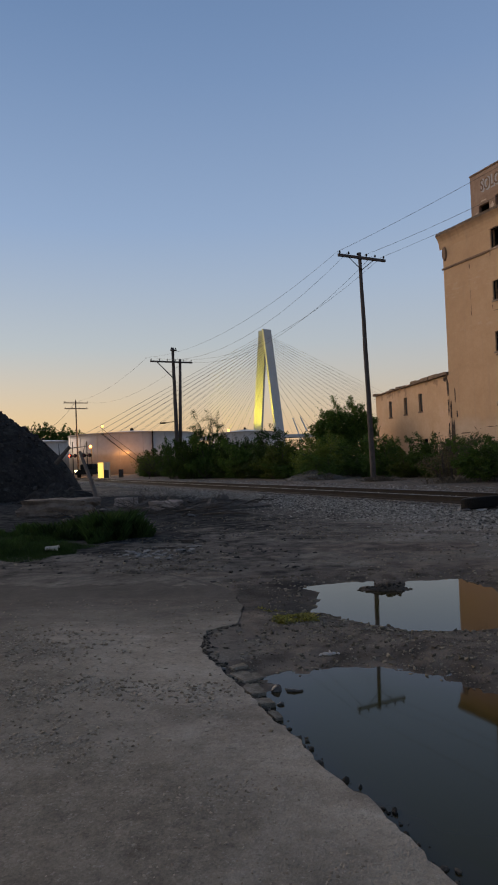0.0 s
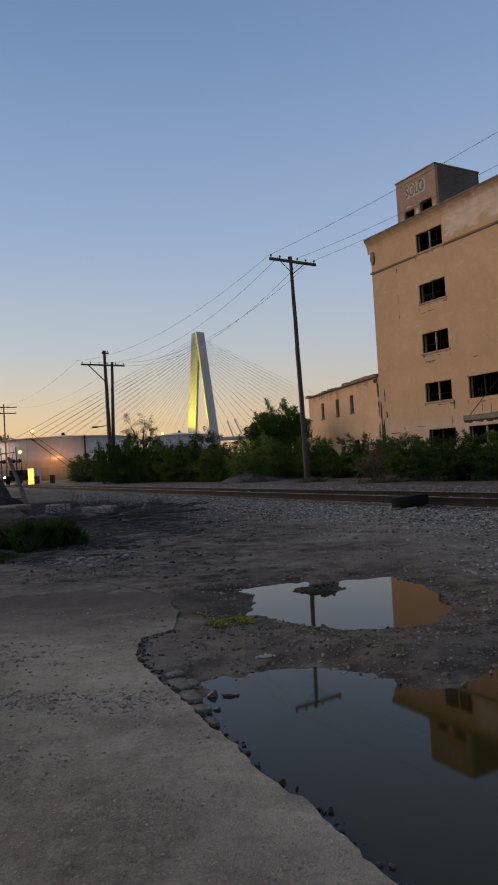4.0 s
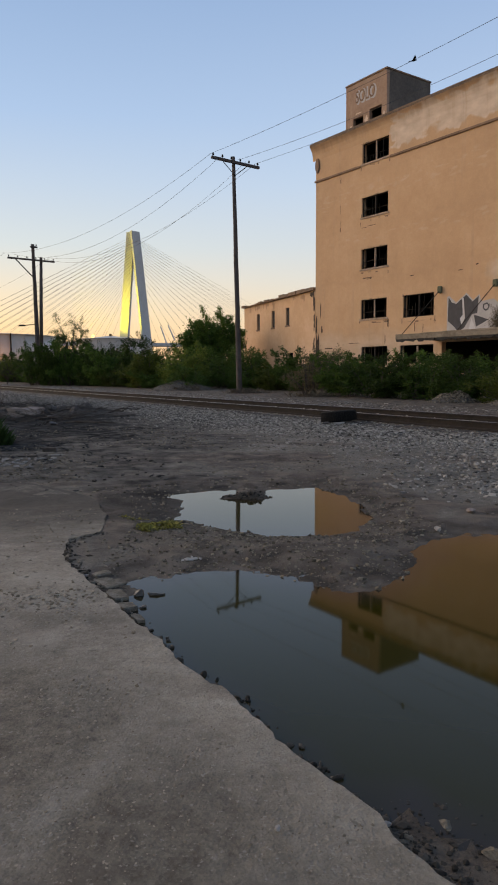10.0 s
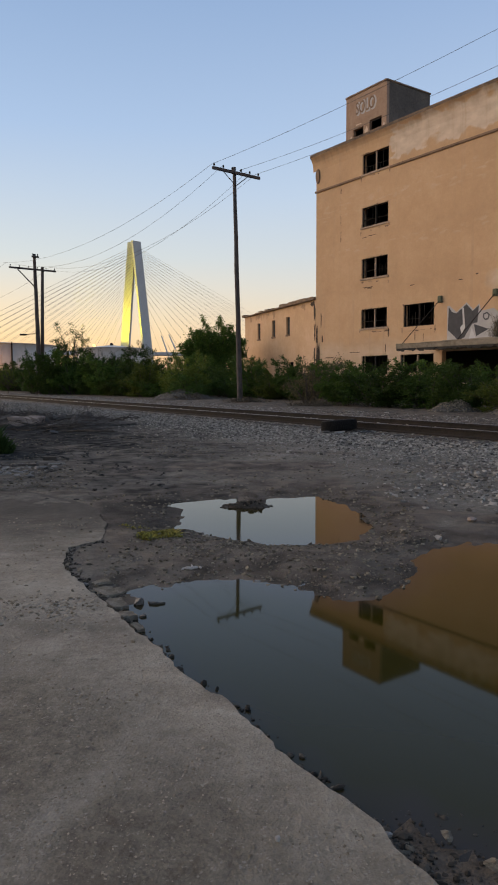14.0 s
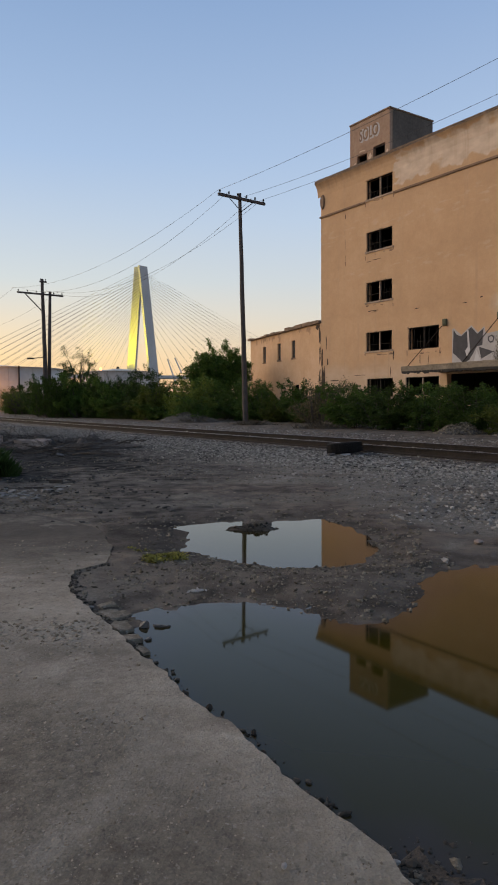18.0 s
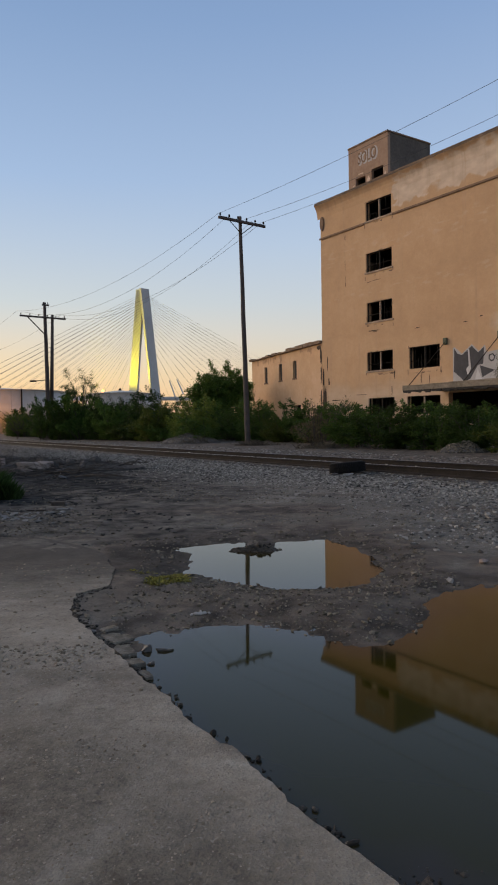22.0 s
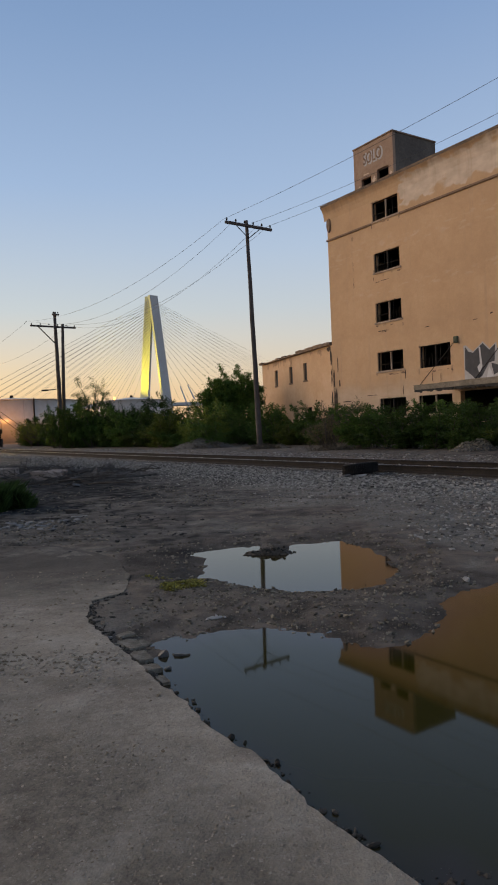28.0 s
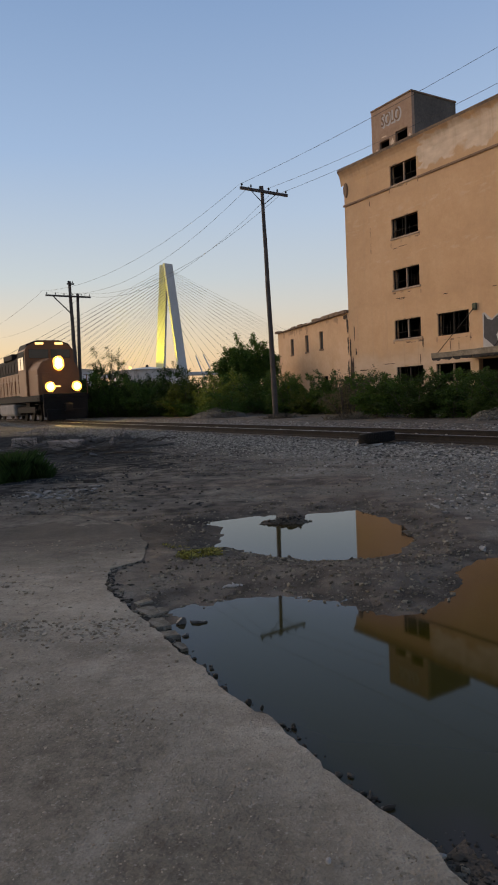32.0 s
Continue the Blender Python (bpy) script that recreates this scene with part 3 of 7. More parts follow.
def make_ground():
    xs, ys = graded(-1.9, 3.0, 0.038, 2600, 1.07), graded(1.0, 6.7, 0.038, 3200, 1.06, -400)
    X, Y = np.meshgrid(xs, ys)
    Z = ground_z(X, Y)
    v = np.stack([X.ravel(), Y.ravel(), Z.ravel()], 1)
    w, h = len(xs), len(ys)
    i = (np.arange(h - 1)[:, None] * w + np.arange(w - 1)[None, :]).ravel()
    f = np.stack([i, i + 1, i + w + 1, i + w], 1)
    ob = pydata("ground", v.tolist(), f.tolist(), M_DIRT, smooth=True)
    d = np.minimum(signed(POOL_NEAR, X, Y), signed(POOL_FAR, X, Y))
    wet = 0.75 * (1 - smooth01(0.05, 1.0, d + 0.25 * waves(X, Y, 0.8, 14))) + 0.3 * smooth01(0.3, 1.0, waves(X, Y, 2.6, 15)) * (1 - smooth01(18, 26, np.hypot(X, Y)))
    wet = wet + 0.55 * np.exp(-(((X + 0.1) / 1.6) ** 2 + ((Y - 8.2) / 0.35) ** 2))
    wet = wet + 0.3 * (1 - smooth01(0.1, 0.6, signed(POOL_FAR, X, Y) + 0.15 * waves(X, Y, 0.5, 16)))
    c = X * N.x + Y * N.y
    wet = wet + 0.6 * smooth01(9.6, 10.3, c) * (1 - smooth01(12.3, 13.2, c))
    black = 1 - smooth01(0.4, 1.2, np.hypot((X + 5.9) / 5.4, (Y - 11.8) / 6.6) + 0.15 * waves(X, Y, 1.5, 41))
    black = np.maximum(black, 1 - smooth01(0.55, 1.1, np.hypot((X + 9.5) / 6.5, (Y - 19.5) / 6.5) + 0.12 * waves(X, Y, 1.5, 43)))
    dust = smooth01(4.0, 6.5, Y + 0.4 * waves(X, Y, 1.1, 45)) * (1 - smooth01(-1.3, 1.6, X - 0.06 * (Y - 6) + 0.5 * waves(X, Y, 1.7, 46))) * (1 - smooth01(9.0, 10.6, c))
    black = np.maximum(black, dust * (0.58 + 0.12 * waves(X, Y, 0.7, 47)))
    wet = wet + 0.75 * smooth01(13.2, 13.9, c) * (1 - smooth01(22, 26, c))
    # damp hollows in the wheel ruts
    for hx, hy, wx, wy in ((0.15, 7.9, 0.5, 0.22), (-1.02, 5.2, 0.28, 0.5), (-0.75, 4.75, 0.3, 0.2), (-0.95, 5.5, 0.3, 0.4), (-1.35, 7.6, 0.35, 0.3), (-0.9, 9.3, 0.9, 0.2), (-2.0, 6.2, 0.8, 0.12), (0.9, 9.9, 0.8, 0.2), (-0.3, 11.2, 1.2, 0.25), (2.6, 8.3, 0.5, 0.25)):
        wet = wet + 0.75 * np.exp(-(((X - hx) / wx) ** 2 + ((Y - hy) / wy) ** 2) * (1 + 0.6 * waves(X, Y, 0.3, 48)))
    me = ob.data.attributes.new("black_soil", "FLOAT", "POINT")
    me.data.foreach_set("value", black.ravel().astype(np.float32))
    me = ob.data.attributes.new("wet", "FLOAT", "POINT")
    me.data.foreach_set("value", wet.ravel().astype(np.float32))
    tagged(ob, "grey muddy dirt and gravel yard", "ground", kind="structure")


make_ground()


def make_slab():
    r = random.Random(5)
    pts = []
    for (x0, y0), (x1, y1) in zip(SLAB, SLAB[1:] + SLAB[:1]):
        near = max(abs(x0), abs(x1)) < 4.5 and min(y0, y1) > 0.5
        k = max(1, int(math.hypot(x1 - x0, y1 - y0) / 0.035)) if near else 1
        for j in range(k):
            t = j / k
            w = 0.006 if near and j else 0.0
            q = Vector((x0 + (x1 - x0) * t, y0 + (y1 - y0) * t, 0))
            k1 = 0.016 * noise.noise(q * 5) + 0.012 * noise.noise(q * 24) if near else 0.0
            pts.append((q.x + k1 + r.uniform(-w, w), q.y + k1 * 0.6 + r.uniform(-w, w)))
    bm = bmnew()
    top = [bm.verts.new((x, y, SLAB_Z)) for x, y in pts]
    face = bm.faces.new(top)
    low = bmesh.ops.extrude_face_region(bm, geom=[face])
    for v in [g for g in low["geom"] if isinstance(g, bmesh.types.BMVert)]:
        v.co.z = SLAB_Z - 0.13
        v.co.x += r.uniform(-0.015, 0.015)
    bmesh.ops.recalc_face_normals(bm, faces=bm.faces[:])
    bmesh.ops.triangulate(bm, faces=[f for f in bm.faces if len(f.verts) > 4])
    tagged(mesh_ob("concrete_apron", bm, M_SLAB), "worn pale concrete apron with a broken edge", "pavement", kind="structure")


make_slab()
def make_water(name, poly, level):
    step = 0.03
    xs = np.arange(min(q[0] for q in poly) - 0.2, max(q[0] for q in poly) + 0.2, step)
    ys = np.arange(min(q[1] for q in poly) - 0.2, max(q[1] for q in poly) + 0.2, step)
    X, Y = np.meshgrid(xs, ys)
    near = signed(poly, X, Y) < 0.16
    w = len(xs)
    i = np.arange(len(ys) - 1)[:, None] * w + np.arange(w - 1)[None, :]
    i = i[near[:-1, :-1] | near[1:, 1:]]
    f = np.stack([i, i + 1, i + w + 1, i + w], 1)
    used, f = np.unique(f, return_inverse=True)
    v = np.stack([X.ravel(), Y.ravel(), np.full(X.size, level)], 1)[used]
    ob = pydata(name, v.tolist(), f.reshape(-1, 4).tolist(), M_WATER)
    deep = ob.data.attributes.new("depth", "FLOAT", "POINT")
    deep.data.foreach_set("value", (level - ground_z(v[:, 0], v[:, 1])).astype(np.float32))
    tagged(ob, "still muddy rain puddle mirroring the sky", "water", kind="structure")


make_water("water_near", POOL_NEAR, WATER_Z)
make_water("water_far", POOL_FAR, WATER_Z - 0.001)

# ---- stones ----
ICO_V = None


def ico():
    global ICO_V
    if ICO_V is None:
        bm = bmnew()
        bmesh.ops.create_icosphere(bm, subdivisions=1, radius=1)
        bm.verts.ensure_lookup_table()
        ICO_V = (np.array([v.co[:] for v in bm.verts]), np.array([[v.index for v in f.verts] for f in bm.faces]))
        bm.free()
    return ICO_V


# a chip lying on a flat side: three corners above, three below
CHIP = (np.array([(math.cos(a) * q, math.sin(a) * q, z) for q, z, o in ((0.85, 0.7, 0.0), (1.05, -0.7, 1.05)) for a in (o, o + 2.094, o + 4.189)]),
        np.array([(0, 1, 2), (5, 4, 3), (0, 3, 1), (1, 3, 4), (1, 4, 2), (2, 4, 5), (2, 5, 0), (0, 5, 3)]))


def stones(name, pts, sizes, material, seed=1, flat=0.65, sink=0.3, angular=True):
    """Many loose stones in one mesh; pts are (x, y, z of the ground). Angular ones are split chips."""
    r = np.random.RandomState(seed)
    V, F = CHIP if angular else ico()
    n = len(pts)
    pts, sizes = np.asarray(pts, float), np.asarray(sizes, float)
    if angular:
        v = V[None] * r.uniform(0.75, 1.3, (n, len(V), 1)) + r.uniform(-0.3, 0.3, (n, len(V), 3))
        a, b = r.uniform(-0.4, 0.4, n)[:, None], r.uniform(-0.4, 0.4, n)[:, None]
        v = np.stack([v[..., 0] + a * v[..., 2], v[..., 1] + b * v[..., 2], v[..., 2]], -1)
    else:
        v = V[None] * (1 + r.uniform(-0.28, 0.28, (n, len(V), 1)))
    v = v * r.uniform(0.6, 1.4, (n, 1, 3)) * np.array([1, 1, flat])
    a = r.uniform(0, 6.28, n)
    c, s = np.cos(a)[:, None], np.sin(a)[:, None]
    v = np.stack([v[..., 0] * c - v[..., 1] * s, v[..., 0] * s + v[..., 1] * c, v[..., 2]], -1)
    v = v * sizes[:, None, None] + pts[:, None, :]
    v[..., 2] += (sizes * flat * (1 - 2 * sink) * 0.5)[:, None]
    f = F[None] + (np.arange(n) * len(V))[:, None, None]
    return pydata(name, v.reshape(-1, 3).tolist(), f.reshape(-1, 3).tolist(), material)


def scatter(n, x0, x1, y0, y1, seed, keep=None, s0=0.004, s1=0.02, power=3.0, afloat=False):
    r = np.random.RandomState(seed)
    x, y = r.uniform(x0, x1, n), r.uniform(y0, y1, n)
    if keep is not None:
        k = keep(x, y, r)
        x, y = x[k], y[k]
    z = ground_z(x, y)
    on = signed(SLAB, x, y) < -0.02
    z = np.where(on, SLAB_Z, z)
    k = (z > WATER_Z - 0.006) | afloat
    x, y, z = x[k], y[k], z[k]
    return np.stack([x, y, z], 1), s0 + (s1 - s0) * r.uniform(0, 1, len(x)) ** power


p, s = scatter(48000, -4.5, 5, 3.2, 13, 21, lambda x, y, r: (signed(SLAB, x, y) > 0.0) & (r.uniform(0, 1, len(x)) < 0.3 + 0.6 * waves(x, y, 1.2, 31)), 0.0025, 0.016, 3.4)
tagged(stones("yard_gravel", p, s, M_STONE, 2), "scattered grey gravel on the muddy yard", "gravel", kind="stuff")
CLUSTERS = ((-0.82, 2.95, 0.16), (-1.56, 2.95, 0.2), (-1.33, 3.05, 0.13), (-1.07, 2.97, 0.14), (-1.26, 2.4, 0.22), (-0.52, 2.07, 0.14), (-2.0, 3.7, 0.35), (-0.4, 1.46, 0.25), (0.18, 1.4, 0.13), (-0.15, 1.7, 0.1), (-2.2, 2.6, 0.4))


def cluster(x, y):
    """Where wheels have swept the loose pebbles together."""
    return np.clip(sum(np.exp(-((x - a) / w) ** 2 - ((y - b) / w / 0.8) ** 2) for a, b, w in CLUSTERS), 0, 1)


p, s = scatter(150000, -3.0, 1, 1.2, 5.0, 22, lambda x, y, r: (signed(SLAB, x, y) < -0.02) & (r.uniform(0, 1, len(x)) < 0.03 + cluster(x, y) * (0.55 + 0.5 * waves(x, y, 0.15, 33))), 0.0012, 0.0115, 2.3)
s = s * np.clip((p[:, 1] - 0.7) / 2.3, 0.34, 0.95)
tagged(stones("grit", p, s, M_GRIT, 3, 0.6, 0.42), "loose grit on the concrete", "grit", kind="stuff")
p, s = scatter(90000, 0.5, 8.5, 5.2, 16, 23, lambda x, y, r: r.uniform(0, 1, len(x)) < smooth01(0.2, 3.2, x - 0.12 * y + 0.5 * waves(x, y, 1.5, 35)) * 0.8, 0.005, 0.03, 3.0)
tagged(stones("crushed_stone", p, s, M_BALLAST, 4), "pale crushed stone spilled beside the track", "gravel", kind="stuff")
# fine gravel strewn before the ballast
rg = np.random.RandomState(19)
gc, gs = rg.normal(7.9, 1.0, 42000), rg.uniform(0, 1, 42000) ** 1.4 * 38 - 7
gx, gy = N.x * gc + U.x * gs, N.y * gc + U.y * gs
tagged(stones("trackside_gravel", np.stack([gx, gy, ground_z(gx, gy)], 1), 0.005 + 0.022 * rg.uniform(0, 1, 42000) ** 3, M_BALLAST, 6), "fine pale gravel strewn beside the track", "gravel", kind="stuff")
# ballast along the track
r = np.random.RandomState(9)
n = 62000
ss = r.uniform(0, 1, n) ** 1.6 * 75 - 14
cc = np.where(r.uniform(0, 1, n) < 0.65, np.where(r.uniform(0, 1, n) < 0.65, r.normal(9.0, 0.5, n), r.uniform(9.3, 10.45, n)), r.uniform(10.7, 15.5, n))
px, py = N.x * cc + U.x * ss, N.y * cc + U.y * ss
tagged(stones("track_ballast", np.stack([px, py, ground_z(px, py)], 1), 0.011 + 0.024 * r.uniform(0, 1, n) ** 2, M_BALLAST, 5), "grey crushed-stone track ballast", "ballast", kind="stuff")


# ---- track ----
def make_track():
    tr = empty("railway_track")
    tagged(tr, "single rusty railway track on stone ballast", "railway track")
    prof = [(-0.07, -0.16), (0.07, -0.16), (0.07, -0.145), (0.012, -0.12), (0.012, -0.035), (0.036, -0.028), (0.036, -0.004), (0.028, 0), (-0.028, 0),
            (-0.036, -0.004), (-0.036, -0.028), (-0.012, -0.035), (-0.012, -0.12), (-0.07, -0.145)]
    for c in (NEAR_RAIL, FAR_RAIL):
        bm = bmnew()
        rings = []
        for k in range(60):
            s = -30 + 5 * k
            rings.append([bm.verts.new(at(c + a, s, RAIL_Z + b)) for a, b in prof])
        for a, b in zip(rings, rings[1:]):
            for j in range(len(prof)):
                f = bm.faces.new((a[j], a[(j + 1) % len(prof)], b[(j + 1) % len(prof)], b[j]))
                f.material_index = 1 if j in (6, 7, 8) else 0
        bmesh.ops.recalc_face_normals(bm, faces=bm.faces[:])
        part("rail", bm, [M_STEEL, M_RAILTOP], tr, "worn steel rail with a bright running edge")
    bm = bmnew()
    box(bm, -1.28, 1.28, -0.11, 0.11, -0.16, 0.0, None, 0.012)
    tie = bpy.data.meshes.new("tie")
    bm.to_mesh(tie)
    bm.free()
    tie.materials.append(M_TIE)
    rr = random.Random(3)
    for k in range(190):
        ob = new("tie", tie)
        ob.parent = tr
        ob.matrix_basis = Matrix.Translation(at((NEAR_RAIL + FAR_RAIL) / 2 + rr.uniform(-0.04, 0.04), -16 + 0.52 * k, RAIL_Z - 0.175)) @ pose(0, 0, 0, 0, 0, TRACK_TURN - 90 + rr.uniform(-1, 1))


make_track()


# ---- tyre ----
def make_tyre(at_xyz, radius=0.37, width=0.22):
    t = empty("tyre", Matrix.Translation(at_xyz) @ pose(0, 0, 0, -5, -3, 20))
    tagged(t, "old black car tyre lying flat beside the track", "tyre")
    bm = bmnew()
    prof = [(0.58, 0.12), (0.62, 0.02), (0.80, 0.0), (0.95, 0.06), (1.0, 0.14), (1.0, 0.86), (0.95, 0.94), (0.80, 1.0), (0.62, 0.98), (0.58, 0.88)]
    n = 48
    rings = [[bm.verts.new((math.cos(6.2832 * i / n) * radius * a, math.sin(6.2832 * i / n) * radius * a, width * b)) for a, b in prof] for i in range(n)]
    for i in range(n):
        for j in range(len(prof)):
            k = (j + 1) % len(prof)
            bm.faces.new((rings[i][j], rings[(i + 1) % n][j], rings[(i + 1) % n][k], rings[i][k]))
    bmesh.ops.recalc_face_normals(bm, faces=bm.faces[:])
    part("carcass", bm, M_RUBBER, t, "", True)
    bm = bmnew()
    for i in range(64):
        for z0, z1, tilt in ((0.10, 0.48, 8), (0.52, 0.90, -8)):
            box(bm, -0.012, 0.014, -0.011, 0.011, width * z0, width * z1, pose(0, 0, 0, 0, 0, 360 * i / 64 + (3 if tilt < 0 else 0)) @ Matrix.Translation((radius, 0, 0)))
    part("tread", bm, M_RUBBER, t)


make_tyre((1.93, 15.1, 0.05), 0.385, 0.245)


# ---- poles and wires ----
LINE = Vector((-0.63, 0.78, 0))
ACROSS = Vector((0.78, 0.63, 0))


def make_pole(x, y, height, arms, lean=(0, 0), label="weathered wooden utility pole with a crossarm", second=None, r=0.15):
    p = empty("utility_pole", Matrix.Translation((x, y, 0.05)))
    tagged(p, label, "utility pole", "utility poles along the track")
    lx, ly = lean
    bm = bmnew()
    k, rr, rings = 14, random.Random(int(height * 100)), []
    for j in range(k + 1):
        a = j / k
        q = r * (1 - 0.42 * a)
        wob = 0.008 if 0 < j < k else 0.0
        cx, cy = lx * a + rr.uniform(-wob, wob), ly * a + rr.uniform(-wob, wob)
        rings.append([bm.verts.new((cx + q * math.cos(0.5236 * i) * rr.uniform(0.94, 1.06), cy + q * math.sin(0.5236 * i) * rr.uniform(0.94, 1.06), height * a - (0.3 if j == 0 else 0))) for i in range(12)])
    for q0, q1 in zip(rings, rings[1:]):
        for i in range(12):
            bm.faces.new((q0[i], q0[(i + 1) % 12], q1[(i + 1) % 12], q1[i]))
    bm.faces.new(rings[-1])
    part("pole", bm, M_POLE, p, "", True)
    if second:
        bm = bmnew()
        sx, sy, sh, tx, ty = second
        rod(bm, (sx, sy, -0.3), (sx + tx, sy + ty, sh), r * 0.9, r * 0.55, 12)
        part("pole", bm, M_POLE, p, "second pole strapped beside the first", True)
    for z, half, n_ins, brace, shift in arms:
        f = z / height
        c = Vector((lx * f, ly * f, z)) + ACROSS * shift
        turn = Matrix.Translation(c) @ pose(0, 0, 0, 0, 0, math.degrees(math.atan2(ACROSS.y, ACROSS.x)))
        bm = bmnew()
        box(bm, -half, half, -0.26, -0.14, -0.07, 0.07, turn, 0.012)
        arm = part("crossarm", bm, M_POLE, p)
        if brace:
            for sgn in (-1, 1):
                bm = bmnew()
                rod(bm, turn @ Vector((sgn * min(0.75, half * 0.6), -0.12, -0.06)), turn @ Vector((-shift, -0.12, -0.62)), 0.022, None, 6)
                part("brace", bm, M_STEEL, p)
        for i in range(n_ins):
            q = -half + 0.1 + (2 * half - 0.2) * i / max(1, n_ins - 1)
            bm = bmnew()
            rod(bm, turn @ Vector((q, -0.2, 0.07)), turn @ Vector((q, -0.2, 0.15)), 0.015, None, 6)
            rod(bm, turn @ Vector((q, -0.2, 0.13)), turn @ Vector((q, -0.2, 0.24)), 0.055, 0.035, 8)
            part("insulator", bm, M_RUBBER, arm)
    return p


make_pole(-0.63, 36.2, 11.95, [(11.62, 1.52, 6, True, 0)], (-0.22, 0.0), "tall weathered wooden utility pole with one crossarm")
TWIN = make_pole(-17.9, 58, 11.6, [(10.3, 1.98, 6, False, -0.25), (11.35, 0.3, 2, False, 0)], (-0.14, 0), "pair of leaning wooden utility poles sharing a crossarm", (0.03, 0.36, 10.6, 0.37, 0.0), 0.215)
make_pole(-47.2, 100, 12.1, [(11.6, 1.9, 4, False, 0), (10.7, 1.8, 4, False, 0)], (-0.1, 0), "distant wooden utility pole with two crossarms")
make_pole(-82.4, 150, 11.9, [(11.2, 1.9, 4, False, 0)], (0, 0), "far wooden utility pole at dusk")
make_pole(17.0, 14.6, 13.9, [(13.4, 1.52, 6, True, 0)], (0, 0), "wooden utility pole beside the yard")


def wire(a, b, sag, r=0.0075, label="sagging overhead power line"):
    cu = bpy.data.curves.new("power_line", "CURVE")
    cu.dimensions, cu.bevel_depth, cu.bevel_resolution = "3D", r, 1
    sp = cu.splines.new("POLY")
    n = 24
    sp.points.add(n)
    a, b = Vector(a), Vector(b)
    for i in range(n + 1):
        t = i / n
        q = a.lerp(b, t)
        sp.points[i].co = (q.x, q.y, q.z - 4 * sag * t * (1 - t), 1)
    cu.materials.append(M_WIRE)
    tagged(new("power_line", cu), label, "power line", "overhead wires")


# the twin pole's long brace and its unlit street-light arm
bm = bmnew()
rod(bm, ACROSS * -1.45 + Vector((-0.12, -0.12, 10.25)), Vector((-0.1, -0.12, 8.85)), 0.05, None, 6)
part("brace", bm, M_POLE, TWIN)
bm = bmnew()
rod(bm, (-0.08, -0.1, 5.05), (-0.85, -0.6, 4.95), 0.03, None, 6)
arm_ = part("lamp_arm", bm, M_STEEL, TWIN)
bm = bmnew()
box(bm, -1.35, -0.8, -0.72, -0.5, 4.86, 5.0, None, 0.03)
part("lamp_head", bm, M_STEEL, arm_, "unlit grey street-light head")
P1, P2, P3, P0 = Vector((-0.85, 36.2, 11.9)), Vector((-18.5, 58, 10.75)), Vector((-47.3, 100, 11.9)), Vector((17.0, 14.6, 13.7))
for q, sg in ((-1.42, 0.5), (0.3, 0.75), (1.42, 0.6)):
    wire(P1 + ACROSS * q, P0 + ACROSS * q, sg)
for q, q2, sg in ((-1.42, -2.1, 1.25), (-0.8, -1.2, 1.9), (1.42, 1.6, 1.6), (0.8, 0.8, 2.2)):
    wire(P1 + ACROSS * q, P2 + ACROSS * q2, sg)
for q, sg in ((-2.3, 1.2), (2.2, 1.5)):
    wire(P2 + ACROSS * q * 0.85, P3 + ACROSS * q * 0.7, sg, 0.008)
wire(P3, (-82.4, 150, 11.3), 2.0, 0.02)


# ---- the old mill building; its own x runs along the facade, y into the house ----
HOUSE = Matrix.Translation((4.93, 53.0, 0)) @ pose(0, 0, 0, 0, 0, -55)
ROWS = [(15.24, 16.56), (11.66, 12.98), (8.14, 9.5), (4.7, 6.02)]
LEFT_COL, MID, RIGHT_COL = (4.91, 7.38), (8.87, 11.42), (16.84, 19.36)
LENGTH, DEPTH = 34.0, 15.0


def wall_with_holes(bm, x0, x1, z0, z1, y0, y1, holes):
    """A wall of blocks round rectangular openings (x0, x1, z0, z1) that go through it."""
    xs = sorted({x0, x1, *[h[0] for h in holes], *[h[1] for h in holes]})
    zs = sorted({z0, z1, *[h[2] for h in holes], *[h[3] for h in holes]})
    grid = {}
    for i in range(len(xs) - 1):
        for j in range(len(zs) - 1):
            cx, cz = (xs[i] + xs[i + 1]) / 2, (zs[j] + zs[j + 1]) / 2
            grid[i, j] = not any(h[0] < cx < h[1] and h[2] < cz < h[3] for h in holes)
    cache = {}

    def v(i, j, y):
        if (i, j, y) not in cache:
            cache[i, j, y] = bm.verts.new((xs[i], y, zs[j]))
        return cache[i, j, y]
    for (i, j), solid in grid.items():
        if not solid:
            continue
        bm.faces.new((v(i, j, y0), v(i + 1, j, y0), v(i + 1, j + 1, y0), v(i, j + 1, y0)))
        bm.faces.new((v(i, j, y1), v(i, j + 1, y1), v(i + 1, j + 1, y1), v(i + 1, j, y1)))
        for di, dj, a, b in ((-1, 0, (i, j), (i, j + 1)), (1, 0, (i + 1, j + 1), (i + 1, j)), (0, -1, (i + 1, j), (i, j)), (0, 1, (i, j + 1), (i + 1, j + 1))):
            if not grid.get((i + di, j + dj), False):
                bm.faces.new((v(*a, y0), v(*b, y0), v(*b, y1), v(*a, y1)))
    bmesh.ops.recalc_face_normals(bm, faces=bm.faces[:])


